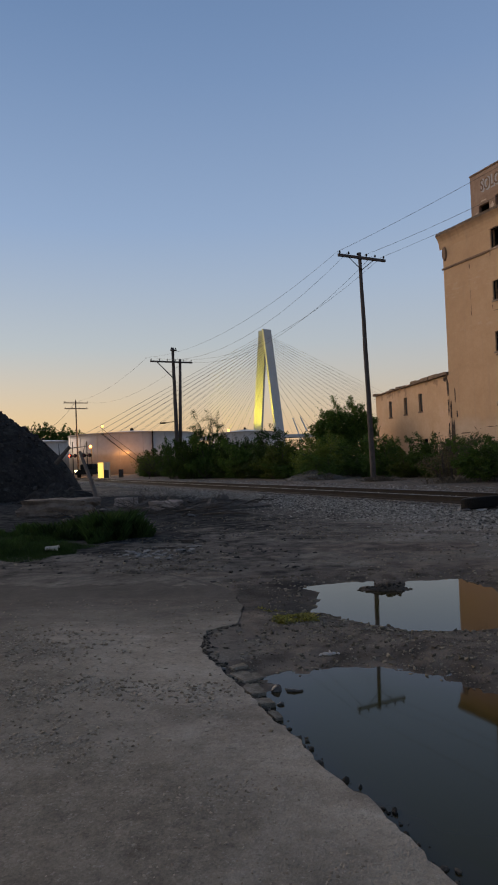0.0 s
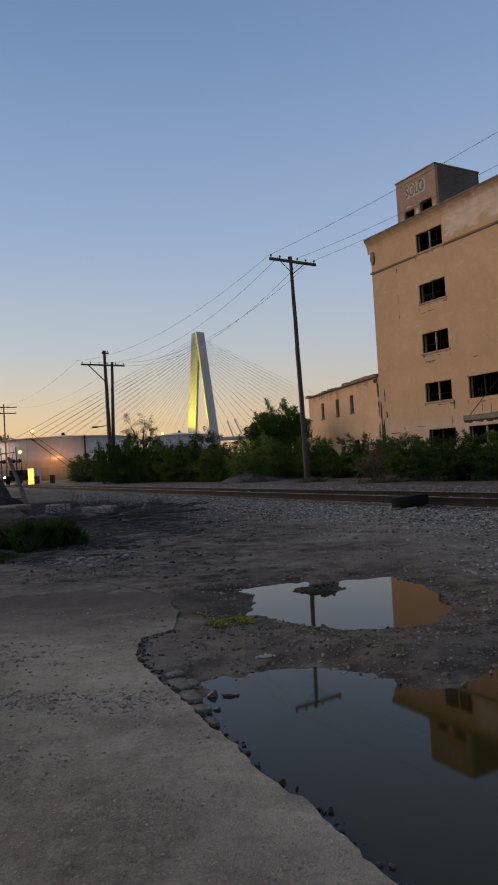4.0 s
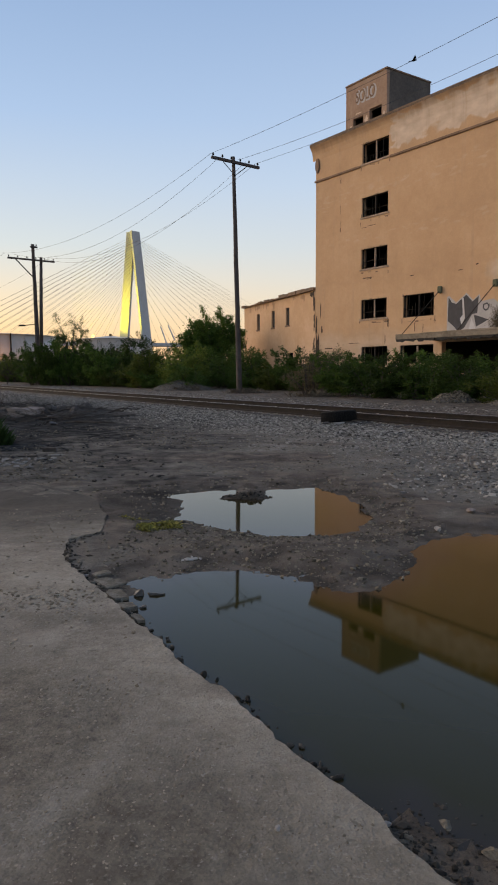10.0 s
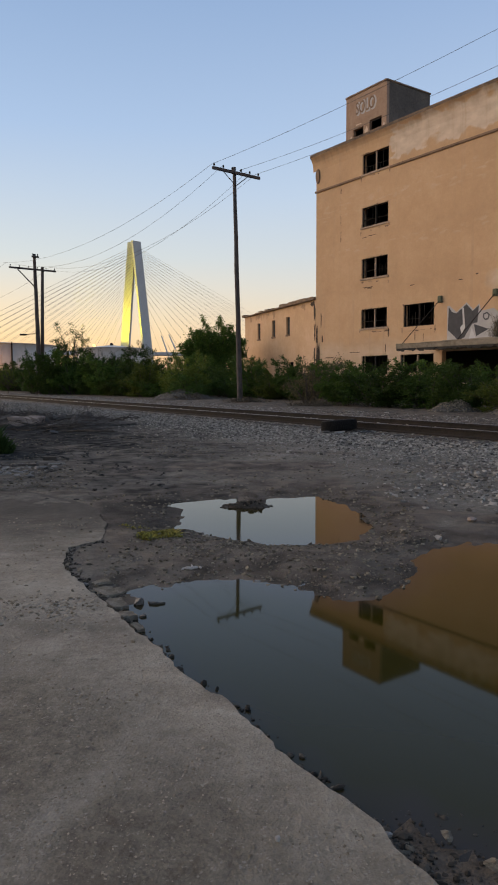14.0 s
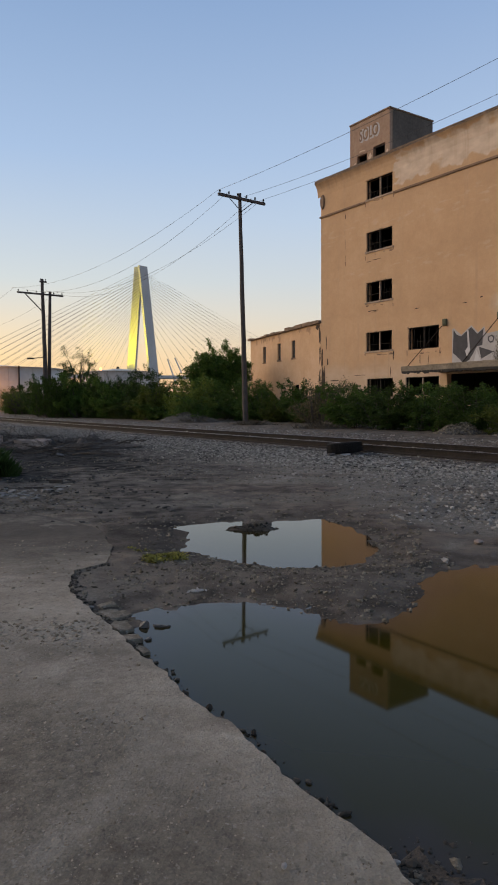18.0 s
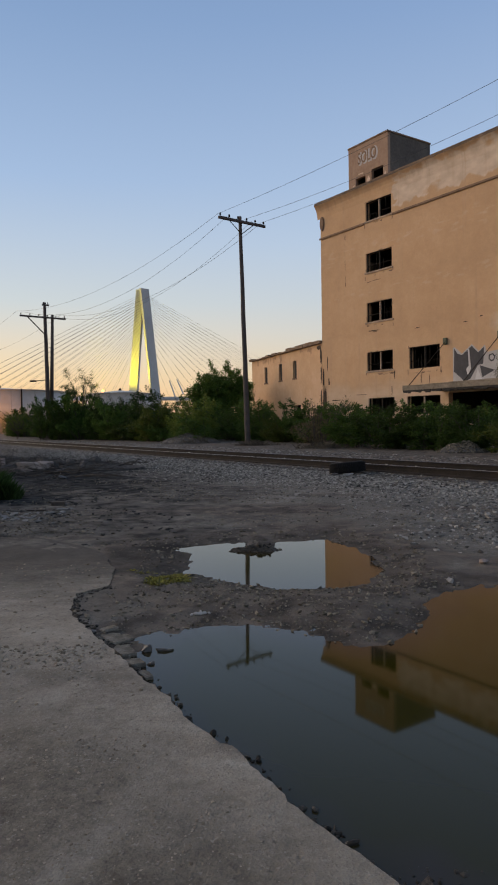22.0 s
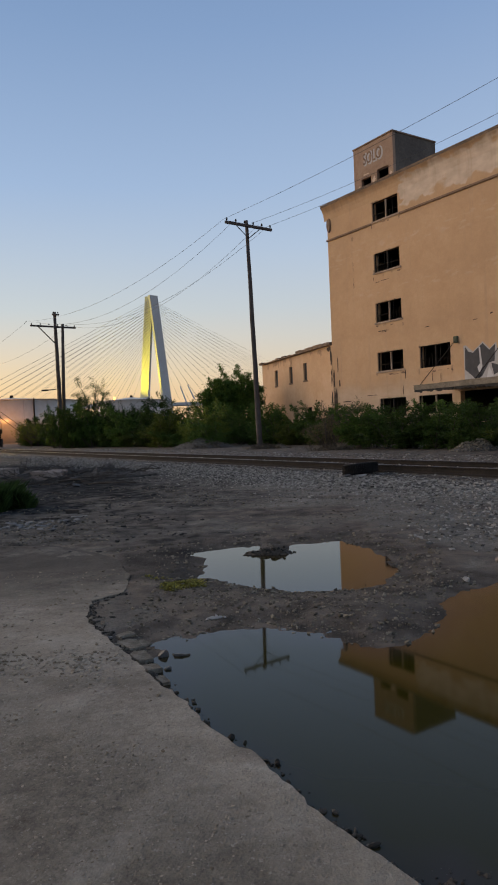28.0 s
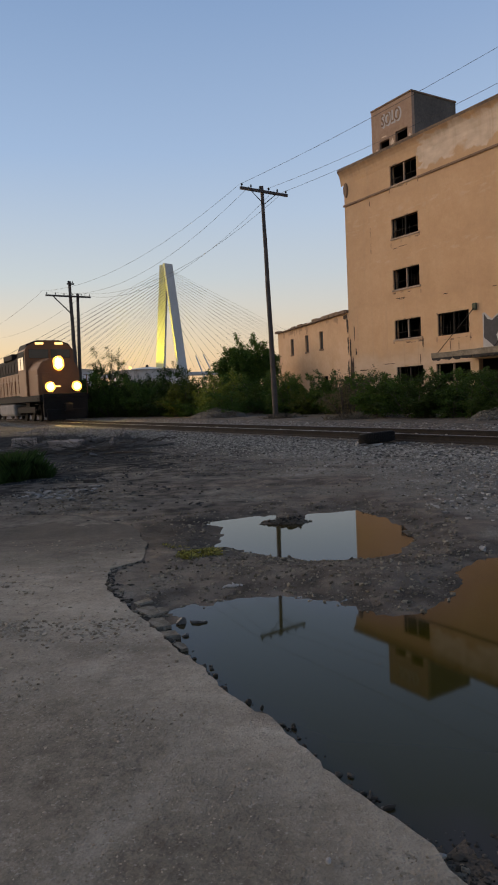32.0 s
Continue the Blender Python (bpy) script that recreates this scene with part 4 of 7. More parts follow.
def make_window(house, x0, x1, z0, z1, seed, sill=True, bars=True):
    """Empty steel sash in its opening: frame, mullions, bent bars, sill."""
    r = random.Random(seed)
    w = empty("window")
    w.parent = house
    bm = bmnew()
    y0, y1, t = 0.10, 0.19, 0.05
    box(bm, x0, x0 + t, y0, y1, z0, z1)
    box(bm, x1 - t, x1, y0, y1, z0, z1)
    box(bm, x0 + t, x1 - t, y0, y1, z0, z0 + t)
    box(bm, x0 + t, x1 - t, y0, y1, z1 - t, z1)
    part("frame", bm, M_STEEL, w)
    mid = (x0 + x1) / 2
    bm = bmnew()
    box(bm, mid - 0.045, mid + 0.045, y0 - 0.02, y1, z0 + t, z1 - t)
    part("mullion", bm, M_SILL if r.random() < 0.35 else M_STEEL, w)
    if bars:
        for a, b in ((x0 + t, mid - 0.045), (mid + 0.045, x1 - t)):
            k = 4
            for i in range(1, k):
                if r.random() < 0.2:
                    continue
                x = a + (b - a) * i / k
                top = z1 - t if r.random() < 0.45 else z0 + (z1 - z0) * r.uniform(0.35, 0.7)
                bm = bmnew()
                rod(bm, (x, 0.15, z0 + t), (x + r.uniform(-0.05, 0.05), 0.15 + r.uniform(-0.03, 0.05), top), 0.018, None, 5)
                part("bar", bm, M_STEEL, w)
            bm = bmnew()
            rod(bm, (a, 0.15, z0 + (z1 - z0) * 0.36), (b, 0.15, z0 + (z1 - z0) * (0.36 + r.uniform(-0.05, 0.05))), 0.02, None, 5)
            part("bar", bm, M_STEEL, w)
    if sill:
        bm = bmnew()
        box(bm, x0 - 0.12, x1 + 0.12, -0.06, 0.12, z0 - 0.13, z0 - 0.002, None, 0.012)
        part("sill", bm, M_SILL, w)
    return w


def weather_window(house, x0, x1, z0, z1, seed):
    """Broken stucco at the corners of an opening and dirt run off its sill."""
    r = random.Random(seed)
    for i in range(9):
        side = r.choice(("foot", "foot", "foot", "head", "jamb", "end"))
        if side == "foot":
            cx, cz, w, h = r.uniform(x0, x1), z0 - 0.2 - r.uniform(0, 0.12), r.uniform(0.15, 0.7), r.uniform(0.05, 0.16)
        elif side == "head":
            cx, cz, w, h = r.uniform(x0, x1), z1 + 0.02, r.uniform(0.2, 0.8), r.uniform(0.05, 0.1)
        elif side == "jamb":
            cx, cz, w, h = r.choice((x0 - 0.02, x1 + 0.02)), r.uniform(z0, z1), r.uniform(0.07, 0.16), r.uniform(0.15, 0.5)
        else:
            cx, cz, w, h = r.choice((x0 - 0.1, x1 + 0.1)), z0 - r.uniform(0.15, 0.5), r.uniform(0.09, 0.22), r.uniform(0.2, 0.7)
        bm = bmnew()
        ragged(bm, cx, cz, w, h, -0.0042 - 0.0004 * i, seed * 31 + i, 16, 0.65)
        part("stain", bm, M_TRIM if r.random() < 0.55 else M_STAIN, house)


def ragged(bm, cx, cz, w, h, y, seed, n=22, rough=0.12):
    """A flat irregular patch on the wall."""
    r = random.Random(seed)
    vs = []
    for i in range(n):
        a = 6.2832 * i / n
        ca, sa = math.cos(a), math.sin(a)
        k = 1 / max(abs(ca), abs(sa)) * (1 - rough * r.random())
        vs.append(bm.verts.new((cx + ca * k * w / 2, y, cz + sa * k * h / 2)))
    bm.faces.new(vs)


M_STAIN = mat("brown_wall_stain", (0.28, 0.17, 0.10), (0.48, 0.31, 0.19), 1.5, 0.95, 0, 0, 8.0)
M_WHITEB = mat("white_board", (0.5, 0.49, 0.46), (0.68, 0.67, 0.64), 2.0, 0.7, 0, 0.1, 20.0)
M_GREENB = mat("dull_green_board", (0.05, 0.06, 0.035), (0.12, 0.13, 0.075), 2.0, 0.8, 0, 0.1, 20.0)
M_CORNICE = mat("stained_cornice", (0.05, 0.035, 0.025), (0.30, 0.20, 0.13), 1.6, 0.95, 0, 0.3, 9.0)
M_CANOPY = mat("stained_canopy_concrete", (0.10, 0.08, 0.055), (0.33, 0.275, 0.205), 1.2, 0.9, 0, 0.4, 9.0)




def front_mat():
    """Orange stucco with bare plaster where the paint has gone: under the coping, round the dock, along the floors."""
    m = earth("flaking_stucco", (0.49, 0.312, 0.180), (0.575, 0.376, 0.222), (0.65, 0.450, 0.285), (0.96, 0.90, 0.85), (0.10, 0.6, 3.5), (0.55, 0.28, 0.17), 14.0, 0.12, 0.02, 0.92, (0.975, 1.025))
    n, l = m.node_tree.nodes, m.node_tree.links
    b = n["Principled BSDF"]
    colour = b.inputs["Base Color"].links[0].from_socket
    co, sep = n.new("ShaderNodeTexCoord"), n.new("ShaderNodeSeparateXYZ")
    l.new(co.outputs["Object"], sep.inputs["Vector"])

    def noise_of(scale, stretch, detail=6):
        mp, tx = n.new("ShaderNodeMapping"), n.new("ShaderNodeTexNoise")
        mp.inputs["Scale"].default_value = stretch
        l.new(co.outputs["Object"], mp.inputs["Vector"])
        l.new(mp.outputs["Vector"], tx.inputs["Vector"])
        tx.inputs["Scale"].default_value, tx.inputs["Detail"].default_value = scale, detail
        return tx.outputs["Fac"]

    def calc(op, a, c, d=None):
        k = n.new("ShaderNodeMath")
        k.operation = op
        for i, q in enumerate((a, c, d)):
            if q is None:
                continue
            if isinstance(q, (int, float)):
                k.inputs[i].default_value = q
            else:
                l.new(q, k.inputs[i])
        return k.outputs[0]

    def band(v, lo, hi, soft):
        """1 between lo and hi, falling off over soft."""
        out = []
        for f0, f1 in ((lo - soft, lo + soft), (hi + soft, hi - soft)):
            r = n.new("ShaderNodeMapRange")
            l.new(v, r.inputs["Value"])
            r.inputs["From Min"].default_value, r.inputs["From Max"].default_value = f0, f1
            out.append(r.outputs["Result"])
        return calc("MULTIPLY", *out)

    def cover(below, colours, mask):
        ramp, mix = n.new("ShaderNodeValToRGB"), n.new("ShaderNodeMix")
        ramp.color_ramp.elements[0].color, ramp.color_ramp.elements[1].color = (*colours[0], 1), (*colours[1], 1)
        ramp.color_ramp.elements[0].position, ramp.color_ramp.elements[1].position = 0.35, 0.65
        l.new(noise_of(1.1, (1, 1, 1.6), 9), ramp.inputs["Fac"])
        mix.data_type = "RGBA"
        l.new(mask, mix.inputs[0])
        l.new(below, mix.inputs[6])
        l.new(ramp.outputs["Color"], mix.inputs[7])
        return mix.outputs[2]
    x = calc("MULTIPLY_ADD", noise_of(0.7, (1, 1, 1.6)), 3.0, calc("SUBTRACT", sep.outputs["X"], 1.5))
    z = calc("MULTIPLY_ADD", noise_of(0.9, (1.0, 1, 0.5), 3), 1.6, calc("SUBTRACT", sep.outputs["Z"], 0.8))
    blot = n.new("ShaderNodeMapRange")
    l.new(noise_of(0.55, (0.7, 1, 1.0), 4), blot.inputs["Value"])
    blot.inputs["From Min"].default_value, blot.inputs["From Max"].default_value = 0.36, 0.42
    high = calc("MULTIPLY", calc("MULTIPLY", band(x, 7.7, 60, 0.08), band(z, 15.6, 17.5, 0.06)), blot.outputs["Result"])
    colour = cover(colour, ((0.54, 0.42, 0.315), (0.70, 0.565, 0.44)), calc("MULTIPLY", high, 0.95))
    # faded round the dock and at the foot
    low = calc("MULTIPLY", band(z, -2, 3.6, 0.5), 0.5)
    dock = calc("MULTIPLY", calc("MULTIPLY", band(x, 15.6, 21, 0.3), band(z, 6.1, 7.3, 0.12)), 0.7)
    colour = cover(colour, ((0.50, 0.39, 0.285), (0.62, 0.50, 0.39)), calc("MAXIMUM", low, dock))
    # day joints at each floor and rain streaks
    joint = calc("MAXIMUM", calc("MAXIMUM", band(z, 7.35, 7.42, 0.10), band(z, 10.95, 11.0, 0.10)), calc("MAXIMUM", band(z, 14.4, 14.45, 0.10), band(z, 3.55, 3.62, 0.1)))
    streak = n.new("ShaderNodeMapRange")
    l.new(noise_of(1.0, (3.2, 1, 0.10), 5), streak.inputs["Value"])
    streak.inputs["From Min"].default_value, streak.inputs["From Max"].default_value = 0.56, 0.74
    colour = cover(colour, ((0.40, 0.265, 0.165), (0.56, 0.39, 0.26)), calc("MAXIMUM", calc("MULTIPLY", joint, 0.3), calc("MULTIPLY", streak.outputs["Result"], 0.45)))
    # chalky flakes along the old scaffold line, soot under the coping
    fleck = n.new("ShaderNodeMapRange")
    l.new(noise_of(2.6, (0.5, 1, 1.6), 8), fleck.inputs["Value"])
    fleck.inputs["From Min"].default_value, fleck.inputs["From Max"].default_value = 0.53, 0.62
    chalk = calc("MULTIPLY", calc("MULTIPLY", calc("MAXIMUM", band(z, 12.9, 13.9, 0.25), band(z, 9.9, 10.4, 0.2)), fleck.outputs["Result"]), 0.28)
    colour = cover(colour, ((0.58, 0.44, 0.32), (0.70, 0.56, 0.43)), chalk)
    drip = calc("MULTIPLY_ADD", noise_of(1.0, (2.6, 1, 0.16), 5), 1.5, sep.outputs["Z"])
    run = n.new("ShaderNodeMapRange")
    l.new(drip, run.inputs["Value"])
    run.inputs["From Min"].default_value, run.inputs["From Max"].default_value, run.inputs["To Max"].default_value = 17.9, 18.7, 0.6
    colour = cover(colour, ((0.20, 0.13, 0.085), (0.34, 0.225, 0.145)), run.outputs["Result"])
    l.new(colour, b.inputs["Base Color"])
    return m


M_FRONT = front_mat()


def make_mill():
    h = empty("mill_building", HOUSE)
    tagged(h, "abandoned five-storey orange stucco mill with empty windows", "building")
    holes = []
    for a, b in (LEFT_COL, RIGHT_COL):
        holes += [(a, b, z0, z1) for z0, z1 in ROWS]
    holes.append((*MID, 4.55, 5.99))
    holes += [(5.0, 7.5, 1.55, 2.77), (8.65, 11.45, 1.55, 2.75), (12.1, 18.2, 0.9, 2.85), (19.0, 26, 0.9, 2.85)]
    bm = bmnew()
    wall_with_holes(bm, 0, LENGTH, -0.2, 17.75, 0, 0.4, holes)
    part("front_wall", bm, M_FRONT, h, "flaking orange stucco wall")
    bm = bmnew()
    box(bm, 0, 0.4, 0.403, DEPTH - 0.403, -0.2, 17.75)
    part("side_wall", bm, M_STUCCO, h)
    bm = bmnew()
    box(bm, LENGTH - 0.4, LENGTH, 0.403, DEPTH - 0.403, -0.2, 17.75)
    part("side_wall", bm, M_STUCCO, h)
    bm = bmnew()
    box(bm, 0, LENGTH, DEPTH - 0.4, DEPTH, -0.2, 17.75)
    part("back_wall", bm, M_STUCCO, h)
    # Floors and inner wall are coloured near black so the rooms look unlit.
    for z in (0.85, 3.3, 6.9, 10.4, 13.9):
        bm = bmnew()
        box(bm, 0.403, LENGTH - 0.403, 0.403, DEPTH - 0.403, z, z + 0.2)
        part("floor_slab", bm, M_SHADE, h)
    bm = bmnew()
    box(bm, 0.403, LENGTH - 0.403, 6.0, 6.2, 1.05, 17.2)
    part("inner_wall", bm, M_SHADE, h)
    bm = bmnew()
    box(bm, 0.403, LENGTH - 0.403, 0.403, DEPTH - 0.403, 17.2, 17.5)
    part("roof", bm, M_DARKC, h, "flat dark roof")
    # cornice: a cove that swells out to a coping
    bm = bmnew()
    prof = [(0, 16.66), (-0.04, 17.0), (-0.10, 17.25), (-0.20, 17.45), (-0.29, 17.57), (-0.34, 17.63), (-0.34, 17.83), (0.5, 17.87), (0.5, 17.75), (0.0, 17.75)]
    ends = [[bm.verts.new((x, y - 0.003, z)) for y, z in prof] for x in (-0.34, LENGTH)]
    for j in range(len(prof)):
        k = (j + 1) % len(prof)
        bm.faces.new((ends[0][j], ends[0][k], ends[1][k], ends[1][j]))
    bm.faces.new(ends[0])
    bm.faces.new(ends[1][::-1])
    bmesh.ops.recalc_face_normals(bm, faces=bm.faces[:])
    for f in bm.faces:
        c = f.calc_center_median()
        f.material_index = 1 if c.z > 17.62 else 0
    part("cornice", bm, [M_FRONT, M_CORNICE], h, "curved cornice with a stained coping")
    bm = bmnew()
    for x0, x1 in ((-0.08, LEFT_COL[0] - 0.15), (LEFT_COL[1] + 0.15, RIGHT_COL[0] - 0.15), (RIGHT_COL[1] + 0.15, LENGTH)):
        box(bm, x0, x1, -0.09, -0.003, 15.06, 15.2, None, 0.01)
    part("string_course", bm, M_TRIM, h)
    bm = bmnew()
    g = bmesh.ops.create_cone(bm, cap_ends=True, segments=20, radius1=0.42, radius2=0.36, depth=0.12)
    bmesh.ops.transform(bm, matrix=Matrix.Translation((0.22, -0.05, 16.25)) @ pose(0, 0, 0, 90, 0, 0) @ Matrix.Diagonal((0.55, 1.35, 1, 1)), verts=g["verts"])
    part("medallion", bm, M_TRIM, h, "round dark medallion under the cornice")
    k = 0
    for a, b in (LEFT_COL, RIGHT_COL):
        for z0, z1 in ROWS:
            k += 1
            make_window(h, a, b, z0, z1, k)
            weather_window(h, a, b, z0, z1, 60 + k)
    make_window(h, *MID, 4.55, 5.99, 41, False)
    weather_window(h, *MID, 4.55, 5.99, 81)
    weather_window(h, 5.0, 7.5, 1.55, 2.77, 82)
    make_window(h, 5.0, 7.5, 1.55, 2.77, 42)
    make_window(h, 8.65, 11.45, 1.55, 2.75, 43, False, False)
    # boards in the third-floor window
    for x0, x1, tilt in ((17.1, 17.85, 5), (18.35, 18.95, 0)):
        bm = bmnew()
        box(bm, x0, x1, 0.2, 0.23, 8.55, 9.3, None)
        part("board", bm, M_WHITEB, h, "white louvred board propped in the window")
    bm = bmnew()
    box(bm, 16.92, 19.28, 0.23, 0.26, 8.22, 8.6)
    part("board", bm, M_GREENB, h, "green panel across the window foot")
    # canopy over the loading dock, hung on rods
    bm = bmnew()
    box(bm, 11.6, LENGTH, -3.6, -0.003, 2.95, 3.2, None, 0.02)
    part("canopy", bm, M_CANOPY, h, "concrete loading-dock canopy")
    # Ragged broken edge; its black stands in for the shade under the canopy.
    r = random.Random(19)
    x = 11.65
    while x < 25:
        w = r.uniform(0.25, 0.9)
        bm = bmnew()
        jag = [(x + w * i / 6, 2.948 - r.uniform(0.08, 0.20) * (0.6 if i in (0, 6) else 1)) for i in range(7)]
        for y in (-3.59, -3.5):
            lower = [bm.verts.new((px_, y, pz_)) for px_, pz_ in jag]
            upper = [bm.verts.new((px_, y, 2.951)) for px_, pz_ in jag]
            for i in range(6):
                bm.faces.new((lower[i], lower[i + 1], upper[i + 1], upper[i]))
        part("canopy_edge_shade", bm, M_SHADE, h, "crumbling canopy edge coloured black for the shade beneath")
        x += w * r.uniform(0.9, 1.4)
    x = 11.6
    while x < 25:
        w = r.uniform(0.5, 1.8)
        bm = bmnew()
        box(bm, x, x + w - 0.02, -3.61, -3.35, 3.203, 3.203 + r.uniform(0.03, 0.11), None, 0.015)
        part("canopy_kerb", bm, M_CANOPY, h)
        x += w
    for s in (11.93, 15.9, 19.86, 23.8):
        bm = bmnew()
        box(bm, s - 0.15, s + 0.15, -0.16, -0.003, 5.85, 6.28, None, 0.05)
        part("bracket", bm, M_GREENB, h)
        bm = bmnew()
        rod(bm, (s, -0.12, 6.0), (s, -3.45, 3.2), 0.025, None, 6)
        part("tie_rod", bm, M_STEEL, h)
    bm = bmnew()
    box(bm, 11.75, LENGTH, -3.4, -0.003, -0.2, 0.85, None, 0.02)
    part("loading_dock", bm, M_CONC, h, "stained concrete loading dock")
    return h


mill = make_mill()


def make_penthouse():
    global tower
    TW = 3.95
    tower = t = empty("roof_tower", HOUSE @ Matrix.Translation((2.68, 0.5, 17.45)))
    tagged(t, "square stucco lift tower on the mill roof", "roof tower")
    bm = bmnew()
    wall_with_holes(bm, 0, TW, 0, 3.62, 0, 0.25, [(0.75, 1.75, 0.72, 1.3), (2.35, 3.5, 0.8, 1.5)])
    part("front_wall", bm, M_TOWER, t, "faded orange stucco face with graffiti")
    # Sides and back are coloured much darker than the front.
    bm = bmnew()
    box(bm, TW - 0.25, TW, 0.253, 4.3, 0, 3.62)
    part("side_wall", bm, M_DARKC, t, "dark grey side wall")
    bm = bmnew()
    box(bm, 0, 0.25, 0.253, 4.3, 0, 3.62)
    part("side_wall", bm, M_DARKC, t)
    bm = bmnew()
    box(bm, 0.25, TW - 0.25, 4.05, 4.3, 0, 3.62)
    part("back_wall", bm, M_DARKC, t)
    bm = bmnew()
    box(bm, -0.05, TW + 0.05, -0.05, 4.35, 3.62, 3.74, None, 0.02)
    part("roof", bm, M_TRIM, t)


make_penthouse()
for i, (x, z, w, h) in enumerate(((2.05, 0.85, 0.42, 0.75), (0.5, 0.75, 0.3, 0.5), (1.2, 0.55, 0.8, 0.25), (3.7, 0.7, 0.25, 0.7), (2.8, 0.6, 0.9, 0.22), (1.3, 1.55, 0.7, 0.12))):
    bm = bmnew()
    ragged(bm, x, z, w, h, -0.004 - 0.001 * i, 520 + i, 18, 0.55)
    part("bare_plaster", bm, M_PATCH, tower, "pale bare plaster round the tower window")


M_COPING = mat("black_stained_coping", (0.05, 0.036, 0.026), (0.30, 0.20, 0.13), 1.4, 0.95, 0, 0.4, 9.0)


def make_annex():
    m = Matrix.Translation((4.93 - 0.342 * 16.3, 53 + 0.94 * 16.3, 0)) @ pose(0, 0, 0, 0, 0, -70)
    a = empty("annex_building", m)
    tagged(a, "low ruined stucco annex with narrow windows", "building")
    L = 16.3 - 0.75
    edge = 16.26
    holes = [(16.3 - s - 0.38, 16.3 - s + 0.38, 4.9, 6.35) for s in (12.4, 8.7, 5.45)] + [(10.6, 12.0, 1.7, 2.6)]
    bm = bmnew()
    wall_with_holes(bm, 0, edge, -0.2, 7.2, 0, 0.35, holes)
    part("front_wall", bm, M_STUCCO, a, "cracked orange stucco wall")
    # Annex side walls take the same near-black stand-in for inside shade.
    for args in ((0, 0.4, 0.403, 9.597), (L - 0.4, L, 0.403, 9.597)):
        bm = bmnew()
        box(bm, *args, -0.2, 7.2)
        part("side_wall", bm, M_SHADE, a)
    bm = bmnew()
    box(bm, 0, L, 9.6, 10, -0.2, 7.2)
    part("back_wall", bm, M_STUCCO, a)
    bm = bmnew()
    box(bm, 0.403, L - 0.403, 0.403, 9.597, 6.6, 6.8)
    part("roof", bm, M_DARKC, a)
    r = random.Random(8)
    x = -0.15
    while x < edge - 0.05:
        w = min(r.uniform(0.5, 1.6), edge - x)
        z = 7.34 + (0.14 if x > 9.2 else 0.0) + r.uniform(-0.08, 0.10)
        bm = bmnew()
        box(bm, x, x + w - 0.012, -0.24 + r.uniform(-0.04, 0.04), 0.45, 7.203, z, None, 0.02)
        part("coping", bm, M_COPING, a, "broken stained coping stone")
        x += w
    for i, (x0, x1, z0, z1) in enumerate(holes[:3]):
        bm = bmnew()
        box(bm, x0 - 0.06, x1 + 0.06, -0.06, 0.1, z0 - 0.14, z0 - 0.002, None, 0.01)
        part("sill", bm, M_TRIM, a)
        # A near-black sheet is added in each opening as the unlit inside.
        bm = bmnew()
        box(bm, x0, x1, 0.14, 0.2, z0, z1)
        part("window_dark_sheet", bm, M_SHADE, a, "dark sheet standing in for the unlit room")
    # Near-black sheet added behind the joint so the gap shows as shade.
    bm = bmnew()
    box(bm, L - 0.1, L + 0.75, 1.4, 1.7, -0.2, 6.6)
    part("gap_dark_sheet", bm, M_SHADE, a, "dark sheet added to shade the gap between the houses")
    # Flat black patches draw the open crack at the joint and a coping stain.
    dark = mat("black_joint_marks", (0.02, 0.015, 0.012), (0.07, 0.045, 0.03), 3, 0.95, 0, 0)
    for i, (cx, cz, w, h) in enumerate(((16.05, 6.3, 0.40, 1.7), (16.1, 4.8, 0.3, 1.6), (16.05, 3.1, 0.36, 1.9), (16.0, 1.4, 0.5, 2.2), (15.75, 6.95, 0.95, 0.5))):
        bm = bmnew()
        ragged(bm, cx, cz, w, h, -0.006 - 0.001 * i, 700 + i, 20, 0.6)
        part("stain", bm, dark, a, "black ragged crack and stain drawn along the joint")
    for i in range(16):
        cx, w = r.uniform(0.4, 14.6), r.uniform(0.2, 0.9)
        bm = bmnew()
        h = r.uniform(0.25, 0.9)
        ragged(bm, cx, 7.2 - h / 2, w, h, -0.012 - 0.001 * i, 720 + i, 18, 0.6)
        part("stain", bm, M_STAIN, a, "brown run-off stain under the coping")


make_annex()


# ---- plants ----
def leaves(name, c, out, size, material, seed, parent):
    """One small pointed leaf at each place of c, spread away from out."""
    r = np.random.RandomState(seed)
    n = len(c)
    a = r.normal(0, 1, (n, 3)) + out + np.array([0, 0, -0.25])
    a /= np.linalg.norm(a, axis=1)[:, None] + 1e-9
    b = np.cross(a, r.normal(0, 1, (n, 3)))
    b /= np.linalg.norm(b, axis=1)[:, None] + 1e-9
    q = size * r.uniform(0.55, 1.5, n)[:, None]
    v = np.stack([c - b * q * 0.45, c + b * q * 0.45, c + a * q * 1.7], 1).reshape(-1, 3)
    return pydata(name, v.tolist(), np.arange(3 * n).reshape(-1, 3).tolist(), material, parent)


def along(paths, n, spread, r, lo=0.3):
    """n places strewn about the outer stretch of the given twigs (a, b), with the twig's direction."""
    a, b = np.array([q[0] for q in paths], float), np.array([q[1] for q in paths], float)
    w = np.linalg.norm(b - a, axis=1) + 0.05
    k = r.choice(len(paths), n, p=w / w.sum())
    t = lo + (1.08 - lo) * r.uniform(0, 1, n) ** 0.8
    d = b[k] - a[k]
    c = a[k] + d * t[:, None] + r.normal(0, 1, (n, 3)) * spread * (1.15 - 0.6 * t)[:, None]
    return c, d / (np.linalg.norm(d, axis=1)[:, None] + 1e-9)


